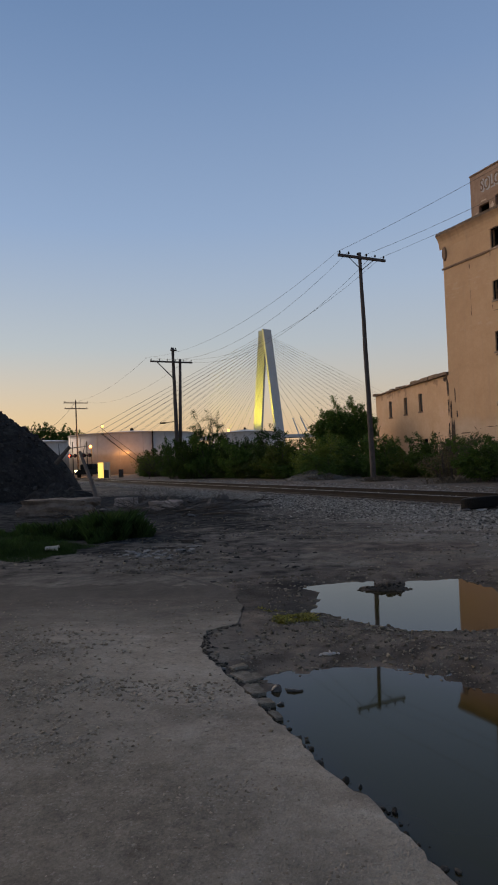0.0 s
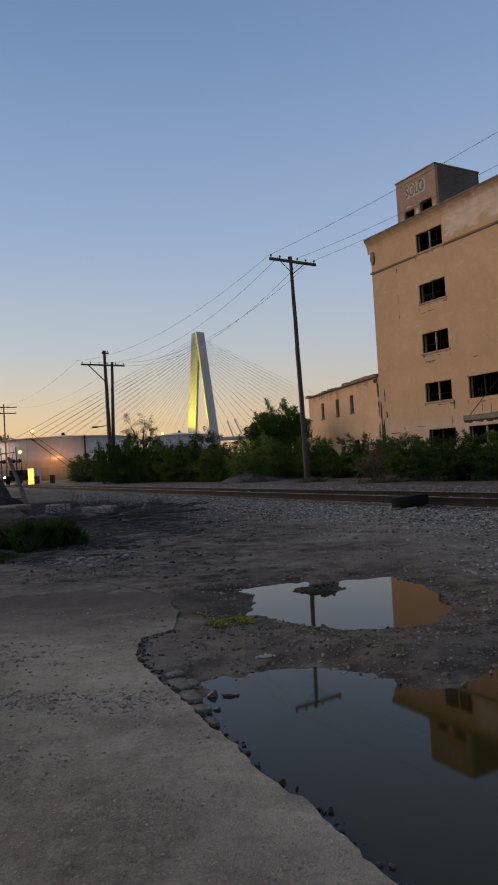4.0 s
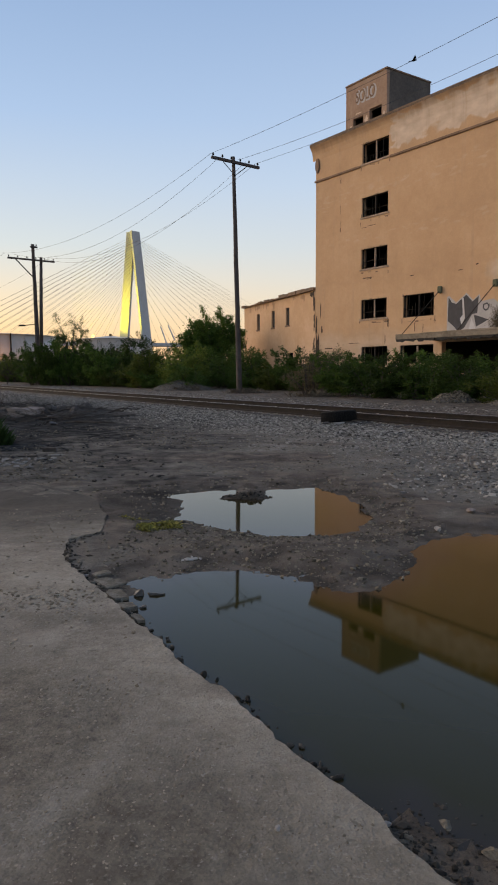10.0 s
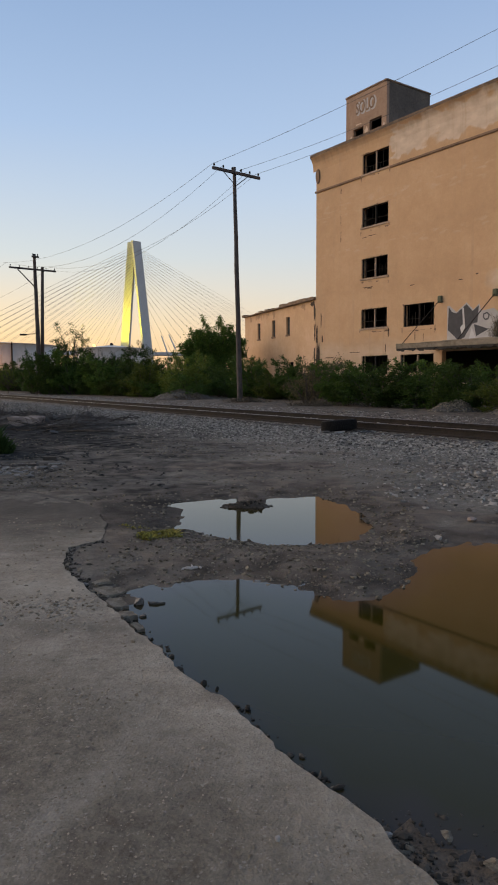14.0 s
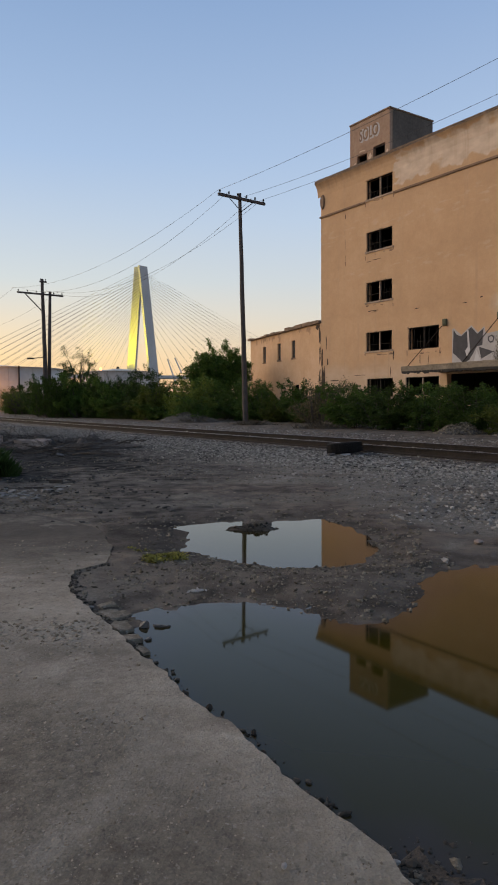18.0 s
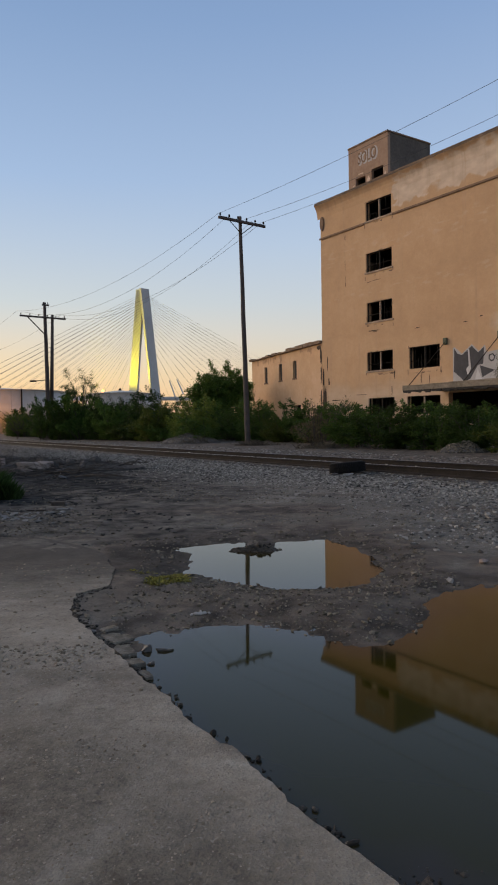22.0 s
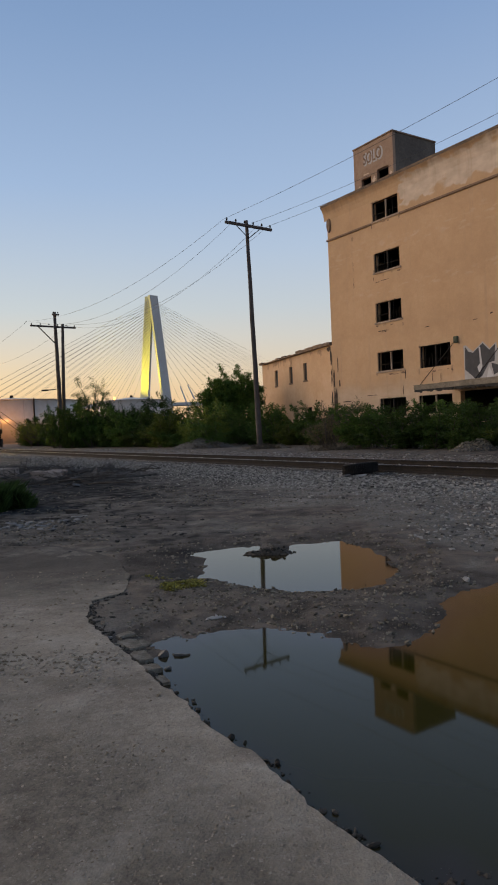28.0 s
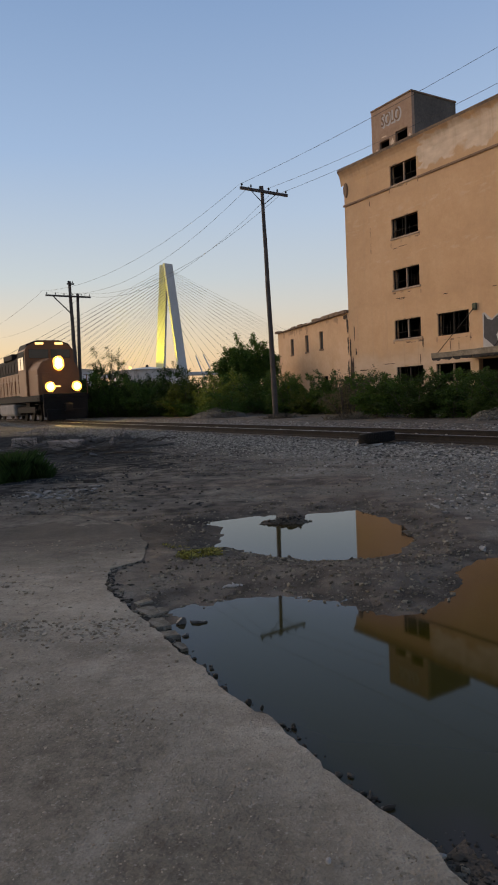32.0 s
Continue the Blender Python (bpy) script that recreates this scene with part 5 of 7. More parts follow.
def make_bush(seed, w, h, n, material, size=0.03, label="dense dark green bush beside the railway track", thin=1.0):
    """Arching stems that fork into twigs, with leaves strewn along them: a ragged outline with sprays and gaps."""
    r = np.random.RandomState(seed)
    b = empty("bush")
    tagged(b, label, "bush", "bushes along the track")
    bm, paths = bmnew(), []
    for i in range(30):
        a, q = r.uniform(0, 6.28), r.uniform(0.05, 1) ** 0.75
        top = h * r.uniform(0.5, 1.0) * (1.02 - 0.55 * q ** 2) if i % 6 else h * r.uniform(0.95, 1.2)
        foot = np.array([math.cos(a) * w * 0.12, math.sin(a) * w * 0.12, -0.05])
        tip = np.array([math.cos(a) * w / 2 * q, math.sin(a) * w / 2 * q, top])
        knee = foot + (tip - foot) * np.array([0.42, 0.42, 0.62])
        rod(bm, foot, knee, 0.026, 0.016, 5)
        rod(bm, knee, tip, 0.016, 0.005, 4)
        paths += [(knee, tip)]
        for j in range(11):
            t = r.uniform(0.12, 1.0)
            p = foot + (knee - foot) * t / 0.5 if t < 0.5 else knee + (tip - knee) * (t - 0.5) / 0.5
            e = r.normal(0, 1, 3) * np.array([1, 1, 0.55]) + np.array([math.cos(a), math.sin(a), 0.35]) * 0.6
            e = p + e / np.linalg.norm(e) * h * r.uniform(0.12, 0.30) * (1.1 - 0.4 * t)
            e[2] = max(e[2], 0.05)
            if j < 3:
                rod(bm, p, e, 0.007, 0.003, 3)
            paths.append((p, e))
    part("stem", bm, M_TWIG, b)
    c, d = along(paths, n, 0.045 * h * thin, r)
    c[:, 2] = np.maximum(c[:, 2], 0.02)
    leaves("foliage", c, d, size, material, seed, b)
    return b


BUSHES = [make_bush(1, 3.4, 1.75, 17000, M_LEAF, 0.047), make_bush(2, 3.0, 2.0, 17000, M_LEAF, 0.045), make_bush(3, 3.9, 1.55, 17000, M_LEAF, 0.047),
          make_bush(4, 2.8, 1.95, 15000, M_LEAF2, 0.044, label="yellow-green bush beside the railway track"),
          make_bush(5, 2.6, 1.8, 5200, M_DRYLEAF, 0.034, label="thin brownish scrub bush beside the railway track", thin=1.3)]


def plant(i, c, s, k=1.0, kz=1.0, turn=0.0):
    z = float(ground_z(np.array([at(c, s).x]), np.array([at(c, s).y]))[0])
    m = Matrix.Translation(at(c, s, z)) @ pose(0, 0, 0, 0, 0, turn) @ Matrix.Diagonal((k, k, kz, 1))
    return copy_thing(BUSHES[i], m)


rb = random.Random(12)
s = -1.0
while s < 78:
    far_left = smooth01(30, 42, s)
    k = rb.uniform(0.85, 1.15) * (1 + 0.25 * float(far_left))
    front = rb.uniform(18.3, 19.6) if not 25.5 < s < 32.5 else rb.uniform(21.3, 22.0)
    plant(rb.choice((0, 1, 2, 0, 1, 3, 4) if s > 22 else (0, 1, 2, 0, 3, 3)), front, s, k, k * rb.choice((0.65, 0.8, 0.95, 1.15)) * (0.8 + 0.1 * float(far_left)), rb.uniform(0, 360))
    plant(rb.choice((0, 1, 2)), rb.uniform(22, 24), s + rb.uniform(-1, 1), k * 1.1, k * rb.choice((0.8, 0.95, 1.1)) * (0.82 + 0.08 * float(far_left)), rb.uniform(0, 360))
    s += rb.uniform(1.7, 2.4)
for i, ob in enumerate(BUSHES):
    ob.matrix_world = Matrix.Translation(at(19.6 + i * 0.3, -3.5 - 3.0 * i, 0.08))


def make_tree(x, y, h, crown, n, size, seed, label, sparse=False, mats=None):
    """A tapered trunk that forks into limbs and twigs; leaves in uneven clumps at the twigs."""
    r = np.random.RandomState(seed)
    t = empty("tree", Matrix.Translation((x, y, 0.05)))
    tagged(t, label, "tree")
    bm, paths = bmnew(), []
    th = h * (0.4 if sparse else 0.24)
    rod(bm, (0, 0, -0.2), (0.1, 0, th), 0.018 * h, 0.012 * h, 10)
    for i in range(22 if sparse else 46):
        a, q = r.uniform(0, 6.28), r.uniform(0.1, 1) ** 0.6
        z = th * 0.9 + (h - th * 0.9) * r.uniform(0.05, 1.0) * (1.0 - 0.42 * q * q)
        e = np.array([math.cos(a) * crown * q, math.sin(a) * crown * q, z])
        if not sparse:
            # limb ends fill a broad dome
            v = 1 - 1.75 * (i + 0.5) / 46
            u = np.array([math.cos(2.4 * i) * math.sqrt(1 - v * v), math.sin(2.4 * i) * math.sqrt(1 - v * v), v])
            e = np.array([0, 0, h * 0.60]) + u * r.uniform(0.72, 1.04) * np.array([crown * 0.94, crown * 0.94, h * 0.36])
        p0 = np.array([0.1, 0, th * r.uniform(0.6, 1)])
        m = p0 + (e - p0) * np.array([0.55, 0.55, 0.72])
        rod(bm, p0, m, 0.006 * h, 0.02, 6)
        rod(bm, m, e, 0.02, 0.008, 5)
        for k in range(7 if sparse else 9):
            p = m + (e - m) * r.uniform(0.2, 1)
            d = p + r.normal(0, 1, 3) * crown * (0.16 if sparse else 0.15) + np.array([0, 0, 0.05 * crown])
            if k < 5:
                rod(bm, p, d, 0.008, 0.003, 3)
            paths.append((p, d))
    part("trunk", bm, M_TWIG, t)
    c, d = along(paths, n, crown * (0.075 if sparse else 0.06), r, 0.25)
    leaves("crown", c, d, size, mats or M_LEAF, seed, t)


make_tree(-3.3, 61.5, 5.75, 3.3, 60000, 0.08, 27, "leafy green tree beside the annex")
make_tree(-14.0, 53.4, 6.0, 1.75, 11000, 0.036, 22, "thin sapling with sparse leaves", True)
for i, x, y, k, kz, turn in ((2, -15.0, 52.7, 1.2, 1.85, 40), (0, -17.0, 54.4, 1.2, 1.7, 100), (2, -13.2, 51.9, 1.15, 1.75, 200), (1, -15.6, 55.5, 1.4, 1.75, 290), (2, -14.4, 53.0, 0.9, 1.9, 150), (0, -11.6, 51.0, 1.1, 1.15, 10), (4, -9.6, 55.0, 1.3, 1.5, 10), (4, -11.2, 54.0, 1.2, 1.6, 70)):
    copy_thing(BUSHES[i], Matrix.Translation((x, y, 0.08)) @ pose(0, 0, 0, 0, 0, turn) @ Matrix.Diagonal((k, k, kz, 1)))
make_tree(-20.4, 57.2, 2.4, 1.3, 3000, 0.05, 25, "yellow-green shrub under the poles", False, M_LEAF2)
make_tree(-12.0, 58.5, 3.9, 1.3, 700, 0.045, 26, "bare scrubby sapling among the bushes", True, M_DRYLEAF)
make_tree(-10.4, 58, 4.2, 0.9, 260, 0.045, 23, "bare scrubby sapling among the bushes", True, M_DRYLEAF)
make_tree(-7.1, 57, 4.0, 1.0, 1500, 0.05, 24, "young leafy sapling rising from the bushes", True)
for i, (x, y, h, w) in enumerate(((-86, 152, 11.6, 4.6), (-81.5, 154, 12.6, 4.6), (-77, 156, 11.8, 4.8))):
    make_tree(x, y, h, w, 9000, 0.24, 31 + i, "far dark tree rising behind the tanks")


# ---- piles and mound ----
M_CLOD = island_mat("dark_clods", (0.012, 0.012, 0.012), (0.065, 0.06, 0.056))
M_GRAVELLY = mat("piled_gravel", (0.035, 0.032, 0.028), (0.12, 0.11, 0.097), 5.0, 0.95, 0, 0.6, 25.0)
FORMS = {}


def heap_z(name, X, Y):
    """The height of a named heap's surface."""
    cx, cy, rx, ry, h, seed, power, rough, size = FORMS[name]
    X, Y = X - cx, Y - cy
    q = np.hypot(X / rx, Y / ry) * (1 + 0.08 * waves(X, Y, rx, seed))
    Z = h * np.clip(1 - q ** power, 0, 1) + np.where(q < 1, rough * (waves(X, Y, size * 3, seed + 1) + 0.6 * waves(X, Y, size, seed + 2)), 0) * np.clip(2 - 2 * q, 0, 1)
    return np.where(q >= 1, -0.25, np.maximum(Z, -0.05)) + ground_z(np.array([cx]), np.array([cy]))[0]


def heap(name, cx, cy, rx, ry, h, material, seed, label, category, step=0.25, power=1.6, rough=0.12, size=0.4, kind=""):
    xs, ys = np.arange(-rx * 1.05, rx * 1.05, step), np.arange(-ry * 1.05, ry * 1.05, step)
    X, Y = np.meshgrid(xs, ys)
    FORMS[name] = (cx, cy, rx, ry, h, seed, power, rough, size)
    Z = heap_z(name, X + cx, Y + cy)
    w, hh = len(xs), len(ys)
    i = (np.arange(hh - 1)[:, None] * w + np.arange(w - 1)[None, :]).ravel()
    f = np.stack([i, i + 1, i + w + 1, i + w], 1)
    ob = pydata(name, np.stack([X.ravel() + cx, Y.ravel() + cy, Z.ravel()], 1).tolist(), f.tolist(), material, None, False)
    return tagged(ob, label, category, kind=kind)


heap("spoil_mound", -18.65, 24.0, 7.0, 5.0, 4.4, M_MOUND, 50, "steep dark mound of dumped earth and rubble", "earth mound", 0.07, 2.7, 0.17, 0.5)
heap("earth_mound", -4.9, 16.4, 2.2, 1.5, 0.12, M_SPOIL, 57, "low heap of dark earth and brush", "earth mound", 0.08, 1.5, 0.14, 0.3)
heap("earth_mound", -10.6, 21.0, 1.5, 1.4, 0.45, M_MOUND, 58, "dark earth slumped at the mound's foot", "earth mound", 0.08, 1.4, 0.2, 0.3)
rm = np.random.RandomState(61)
mx, my = rm.uniform(-19.5, -10.4, 8000), rm.uniform(18.8, 25.5, 8000)
mz = heap_z("spoil_mound", mx, my)
ok = mz > 0.12
p, s_ = scatter(9000, -7.5, -0.8, 5.8, 16.5, 63, lambda x, y, r: (signed(SLAB, x, y) > -0.3) & (r.uniform(0, 1, len(x)) < 0.45 + 0.6 * waves(x, y, 0.8, 64)), 0.004, 0.026, 3.5)
tagged(stones("dark_clod_spill", p, s_, M_CLOD, 65, 0.6), "dark clods and chips strewn over the dirt", "rubble", kind="stuff")
tagged(stones("mound_rubble", np.stack([mx[ok], my[ok], mz[ok]], 1), 0.012 + 0.075 * rm.uniform(0, 1, ok.sum()) ** 7, M_CLOD, 62, 0.8), "clods and broken rubble on the dark mound", "rubble", kind="stuff")
for x, y, rx, h, sd in ((6.6, 22.4, 0.8, 0.36, 51), (8.3, 20.4, 1.3, 0.42, 52), (-3.9, 38.6, 1.8, 0.55, 53)):
    heap("spoil_heap", x, y, rx, rx, h, M_GRAVELLY, sd, "small heap of grey gravel beside the track", "gravel pile", 0.09, 1.3, 0.05, 0.2)
    gx, gy = rm.normal(x, rx * 0.45, 2200), rm.normal(y, rx * 0.45, 2200)
    gz = heap_z("spoil_heap", gx, gy)
    ok = gz > 0.03
    tagged(stones("heap_stones", np.stack([gx[ok], gy[ok], gz[ok]], 1), 0.012 + 0.028 * rm.uniform(0, 1, ok.sum()) ** 2, M_STONE, sd + 20), "loose stones on the gravel heap", "gravel", kind="stuff")


def boulder(x, y, z, dx, dy, dz, turn, seed, label, material=None):
    bm = bmnew()
    bmesh.ops.create_icosphere(bm, subdivisions=4, radius=1)
    for v in bm.verts:
        c = v.co.copy()
        k = 1 / max(abs(c.x), abs(c.y), abs(c.z)) ** 0.95
        d = 1 + 0.22 * noise.noise(c * 1.4 + Vector((seed, 0, 0))) + 0.07 * noise.noise(c * 4 + Vector((0, seed, 0)))
        v.co = Vector((c.x * k * d * dx, c.y * k * d * dy, c.z * k * d * dz))
    ob = mesh_ob("boulder", bm, material or M_BOULDER, None, "", False)
    ob.matrix_world = Matrix.Translation((x, y, z)) @ pose(0, 0, 0, 0, 0, turn)
    return tagged(ob, label, "boulder")


M_SANDSTONE = mat("reddish_sandstone", (0.04, 0.028, 0.022), (0.20, 0.155, 0.12), 1.5, 0.9, 0, 0.7, 9.0, (0.3, 0.7), 0.05)
boulder(-7.4, 14.55, 0.36, 0.82, 0.38, 0.19, 6, 1, "long flat reddish boulder at the mound's foot", M_SANDSTONE)
boulder(-6.55, 16.6, 0.26, 0.29, 0.25, 0.17, 10, 2, "pale grey boulder in the weeds")
boulder(-5.12, 15.5, 0.19, 0.36, 0.25, 0.19, -5, 3, "pale grey boulder in the weeds")


# ---- far left: tanks, crossing, lamps ----
M_SEAM = mat("stained_weld", (0.28, 0.25, 0.22), (0.44, 0.39, 0.34), 0.5, 0.5, 0, 0, 4.0)


def make_tank(x, y, radius, height, stair=None, pipes=()):
    t = empty("storage_tank", Matrix.Translation((x, y, 0)))
    tagged(t, "large white steel storage tank with a shallow cone roof", "storage tank", "tank farm")
    bm = bmnew()
    bmesh.ops.create_cone(bm, cap_ends=True, segments=96, radius1=radius, radius2=radius, depth=height, matrix=Matrix.Translation((0, 0, height / 2)))
    part("shell", bm, M_TANK, t, "white painted steel shell", True)
    bm = bmnew()
    bmesh.ops.create_cone(bm, cap_ends=True, segments=96, radius1=radius + 0.08, radius2=0.3, depth=0.8, matrix=Matrix.Translation((0, 0, height + 0.403)))
    part("roof", bm, M_TANK, t)
    bm = bmnew()
    rod(bm, (0, 0, height + 0.8), (0, 0, height + 1.25), 0.35, 0.25, 12)
    part("roof_vent", bm, M_STEEL, t)
    bm = bmnew()
    for z in (height / 3, height * 2 / 3):
        bmesh.ops.create_cone(bm, cap_ends=False, segments=96, radius1=radius + 0.02, radius2=radius + 0.02, depth=0.05, matrix=Matrix.Translation((0, 0, z)))
    part("seam", bm, M_TANK, t)
    for i in range(18):
        a = 6.2832 * i / 18
        bm = bmnew()
        box(bm, radius - 0.01, radius + 0.03, -0.035, 0.035, 0.1, height - 0.1, pose(0, 0, 0, 0, 0, math.degrees(a)))
        part("weld_seam", bm, M_SEAM, t)
    bm = bmnew()
    bmesh.ops.create_cone(bm, cap_ends=False, segments=96, radius1=radius + 0.14, radius2=radius + 0.14, depth=0.14, matrix=Matrix.Translation((0, 0, height - 0.02)))
    part("rim", bm, M_SEAM, t, "grey wind girder round the rim")
    if stair:
        a0, a1 = stair
        bm = bmnew()
        k = 24
        for i in range(k):
            a, b = a0 + (a1 - a0) * i / k, a0 + (a1 - a0) * (i + 1) / k
            za, zb = height * (1 - i / k), height * (1 - (i + 1) / k)
            for rr, dz in ((radius + 0.1, 0), (radius + 0.75, 0), (radius + 0.75, 1.0)):
                rod(bm, (math.cos(a) * rr, math.sin(a) * rr, za + dz), (math.cos(b) * rr, math.sin(b) * rr, zb + dz), 0.035, None, 5)
            rod(bm, (math.cos(a) * (radius + 0.1), math.sin(a) * (radius + 0.1), za), (math.cos(a) * (radius + 0.75), math.sin(a) * (radius + 0.75), za), 0.03, None, 5)
        part("stair", bm, M_STEEL, t, "stair winding down the shell")
    for a in pipes:
        bm = bmnew()
        rod(bm, (math.cos(a) * (radius + 0.2), math.sin(a) * (radius + 0.2), 0), (math.cos(a) * (radius + 0.2), math.sin(a) * (radius + 0.2), height + 0.1), 0.12, None, 8)
        part("pipe", bm, M_STEEL, t)


toward = lambda x, y, d: math.atan2(-y, -x) + d
make_tank(-45, 118, 11.2, 7.1, (toward(-45, 118, -0.45), toward(-45, 118, 0.28)), (toward(-45, 118, 0.3),))
make_tank(-71.5, 135, 11.0, 7.0)
make_tank(-30.5, 150, 7.4, 7.9)


def make_signal(x, y, lit):
    s = empty("crossing_signal", Matrix.Translation((x, y, 0.0)))
    tagged(s, "railway crossing mast with a red flashing light" if lit else "railway crossing mast with its lights off", "crossing signal")
    bm = bmnew()
    rod(bm, (0, 0, 0), (0, 0, 5.2), 0.07, None, 8)
    part("mast", bm, M_STEEL, s)
    for dx in (-0.38, 0.38):
        bm = bmnew()
        rod(bm, (dx, -0.06, 3.2), (dx, 0.0, 3.2), 0.28, None, 16)
        rod(bm, (dx, -0.35, 3.2), (dx, -0.061, 3.2), 0.16, 0.15, 12)
        disc = part("lamp_hood", bm, M_RUBBER, s)
        bm = bmnew()
        rod(bm, (dx, -0.37, 3.2), (dx, -0.352, 3.2), 0.13, None, 12)
        part("lens", bm, M_RED if lit and dx < 0 else M_REDOFF, disc)
    bm = bmnew()
    box(bm, -0.45, 0.45, -0.05, 0.05, 3.1, 3.2)
    part("lamp_arm", bm, M_STEEL, s)


M_RED = glow("red_signal_lamp", (1.0, 0.06, 0.03), 14)
M_REDOFF = mat("unlit_red_lens", (0.1, 0.01, 0.01), (0.16, 0.02, 0.02), 3, 0.3)
M_AMBER = glow("amber_street_lamp", (1.0, 0.44, 0.09), 5)
M_WHITE_LAMP = glow("warm_vehicle_lamp", (1.0, 0.72, 0.38), 20)
M_LITBOX = glow("lit_yellow_panel", (1.0, 0.66, 0.16), 1.3)
make_signal(-44.2, 92, True)
make_signal(-42.0, 92, False)


def make_lamp(x, y, z, r=0.22, colour=None):
    l = empty("street_lamp", Matrix.Translation((x, y, 0)))
    tagged(l, "street lamp glowing amber at dusk", "street lamp", "street lamps")
    bm = bmnew()
    rod(bm, (0, 0.3, 0), (0, 0.3, z + 0.2), 0.08, 0.05, 8)
    part("post", bm, M_STEEL, l)
    bm = bmnew()
    bmesh.ops.create_icosphere(bm, subdivisions=2, radius=r, matrix=Matrix.Translation((0, 0, z)))
    part("bulb", bm, colour or M_AMBER, l, "", True)


make_lamp(-44.8, 99.5, 4.7, 0.25)
# The second has no lamp: added to put amber glow on the tank.
for p, e in (((-44.8, 98.9, 4.7), 900), ((-41.2, 102.0, 4.2), 700)):
    li = new("amber_lamp_and_fill", bpy.data.lights.new("amber_lamp_and_fill", "POINT"))
    li.data.energy, li.data.color, li.data.shadow_soft_size = e, (1.0, 0.45, 0.12), 0.3
    li.location = p
make_lamp(-113, 263, 18.5, 0.5)
make_lamp(-40, 175, 9.9, 0.35)


def make_truck(x, y):
    v = empty("pickup_truck", Matrix.Translation((x, y, 0.02)))
    tagged(v, "dark pickup truck waiting at the crossing with lights on", "truck")
    bm = bmnew()
    box(bm, -0.95, 0.95, 0, 5.2, 0.5, 1.15, None, 0.08)
    box(bm, -0.85, 0.85, 1.3, 3.4, 1.15, 1.85, None, 0.15)
    part("body", bm, M_RUBBER, v)
    for dx in (-0.78, 0.78):
        for dy in (0.9, 4.2):
            bm = bmnew()
            rod(bm, (dx - 0.12, dy, 0.38), (dx + 0.12, dy, 0.38), 0.38, None, 16)
            part("wheel", bm, M_RUBBER, v)
        bm = bmnew()
        rod(bm, (dx, -0.04, 1.0), (dx, 0.03, 1.0), 0.13, None, 12)
        part("headlight", bm, M_WHITE_LAMP, v)


make_truck(-38.5, 82.5)


def make_cabinet(x, y):
    c = empty("signal_cabinet", Matrix.Translation((x, y, 0.0)))
    tagged(c, "signal cabinet with a brightly lit yellow front", "cabinet")
    bm = bmnew()
    box(bm, -0.36, 0.75, 0.0, 1.0, 0, 1.95, None, 0.03)
    part("body", bm, M_TANK, c)
    bm = bmnew()
    box(bm, -0.34, 0.34, -0.02, -0.003, 0.1, 1.9)
    part("lit_panel", bm, M_LITBOX, c, "glowing yellow panel")


make_cabinet(-32.6, 75)
for x, y in ((-31.7, 74.5), (-29.9, 74.5)):
    bm = bmnew()
    box(bm, -0.22, 0.22, -0.2, 0.2, 0, 1.0, None, 0.02)
    ob = mesh_ob("bollard", bm, M_TIE)
    ob.matrix_world = Matrix.Translation((x, y, 0.02))
    tagged(ob, "dark squat timber bollard by the track", "bollard")


# ---- the cable-stayed bridge ----
def tapered(bm, a, b, w0, d0, w1, d1, turn):
    vs = []
    t = Matrix.Rotation(radians(turn), 3, "Z")
    for p, w, d in ((a, w0, d0), (b, w1, d1)):
        vs.append([bm.verts.new(Vector(p) + t @ Vector((x * w / 2, y * d / 2, 0))) for x, y in ((-1, -1), (1, -1), (1, 1), (-1, 1))])
    for j in range(4):
        k = (j + 1) % 4
        bm.faces.new((vs[0][j], vs[0][k], vs[1][k], vs[1][j]))
    bm.faces.new(vs[0][::-1])
    bm.faces.new(vs[1])
    bmesh.ops.recalc_face_normals(bm, faces=bm.faces[:])


def make_bridge():
    b = empty("cable_stayed_bridge")
    tagged(b, "cable-stayed bridge with a tall pylon lit yellow", "bridge")
    bm = bmnew()
    tapered(bm, (-113.2, 604, 0), (-102.8, 604, 119.3), 7.4, 6, 6.6, 5, -6)
    part("pylon_leg", bm, M_PYLON, b, "pylon leg flooded with yellow light", False)
    bm = bmnew()
    tapered(bm, (-88.4, 600, 0), (-98.9, 600, 119.5), 10.0, 2.2, 9.0, 2.2, 50)
    part("pylon_leg", bm, M_PYLON, b, "grey pylon leg with a yellow inner edge")
    axis = Vector((-141, -80, 0)).normalized()
    across = Vector((axis.y, -axis.x, 0))
    mid = Vector((-100.5, 602, 0))
    bm = bmnew()
    m = Matrix.Translation(mid) @ pose(0, 0, 0, 0, 0, math.degrees(math.atan2(axis.y, axis.x)))
    box(bm, -420, 260, -12, 12, 22.5, 25.0, m)
    part("deck", bm, M_PYLON, b)
    n = 17
    for side, rad, reach in ((1, 0.105, 170), (-1, 0.075, 190)):
        for plane in (-1, 1):
            for i in range(n):
                f = (i + 1) / n
                foot = mid + axis * side * (18 + (reach - 18) * f) + across * plane * 11.5 + Vector((0, 0, 25))
                head = mid + across * plane * 1.0 + Vector((0, 0, 78 + 38 * f ** 0.8))
                bm = bmnew()
                rod(bm, head, foot, rad, None, 5)
                part("stay_cable", bm, M_CABLE, b)
    # White colour stands in for the floodlight on these far stays.
    for x0, z0, x1, z1 in ((-130.7, 64.5, -118.4, 28), (-119.8, 66, -110.5, 44.5)):
        bm = bmnew()
        rod(bm, (x0, 1000, z0), (x1, 1000, z1), 0.9, 1.2, 8)
        part("far_stay", bm, M_WHITEB, b, "floodlit stay of the far pylon, its light painted white")


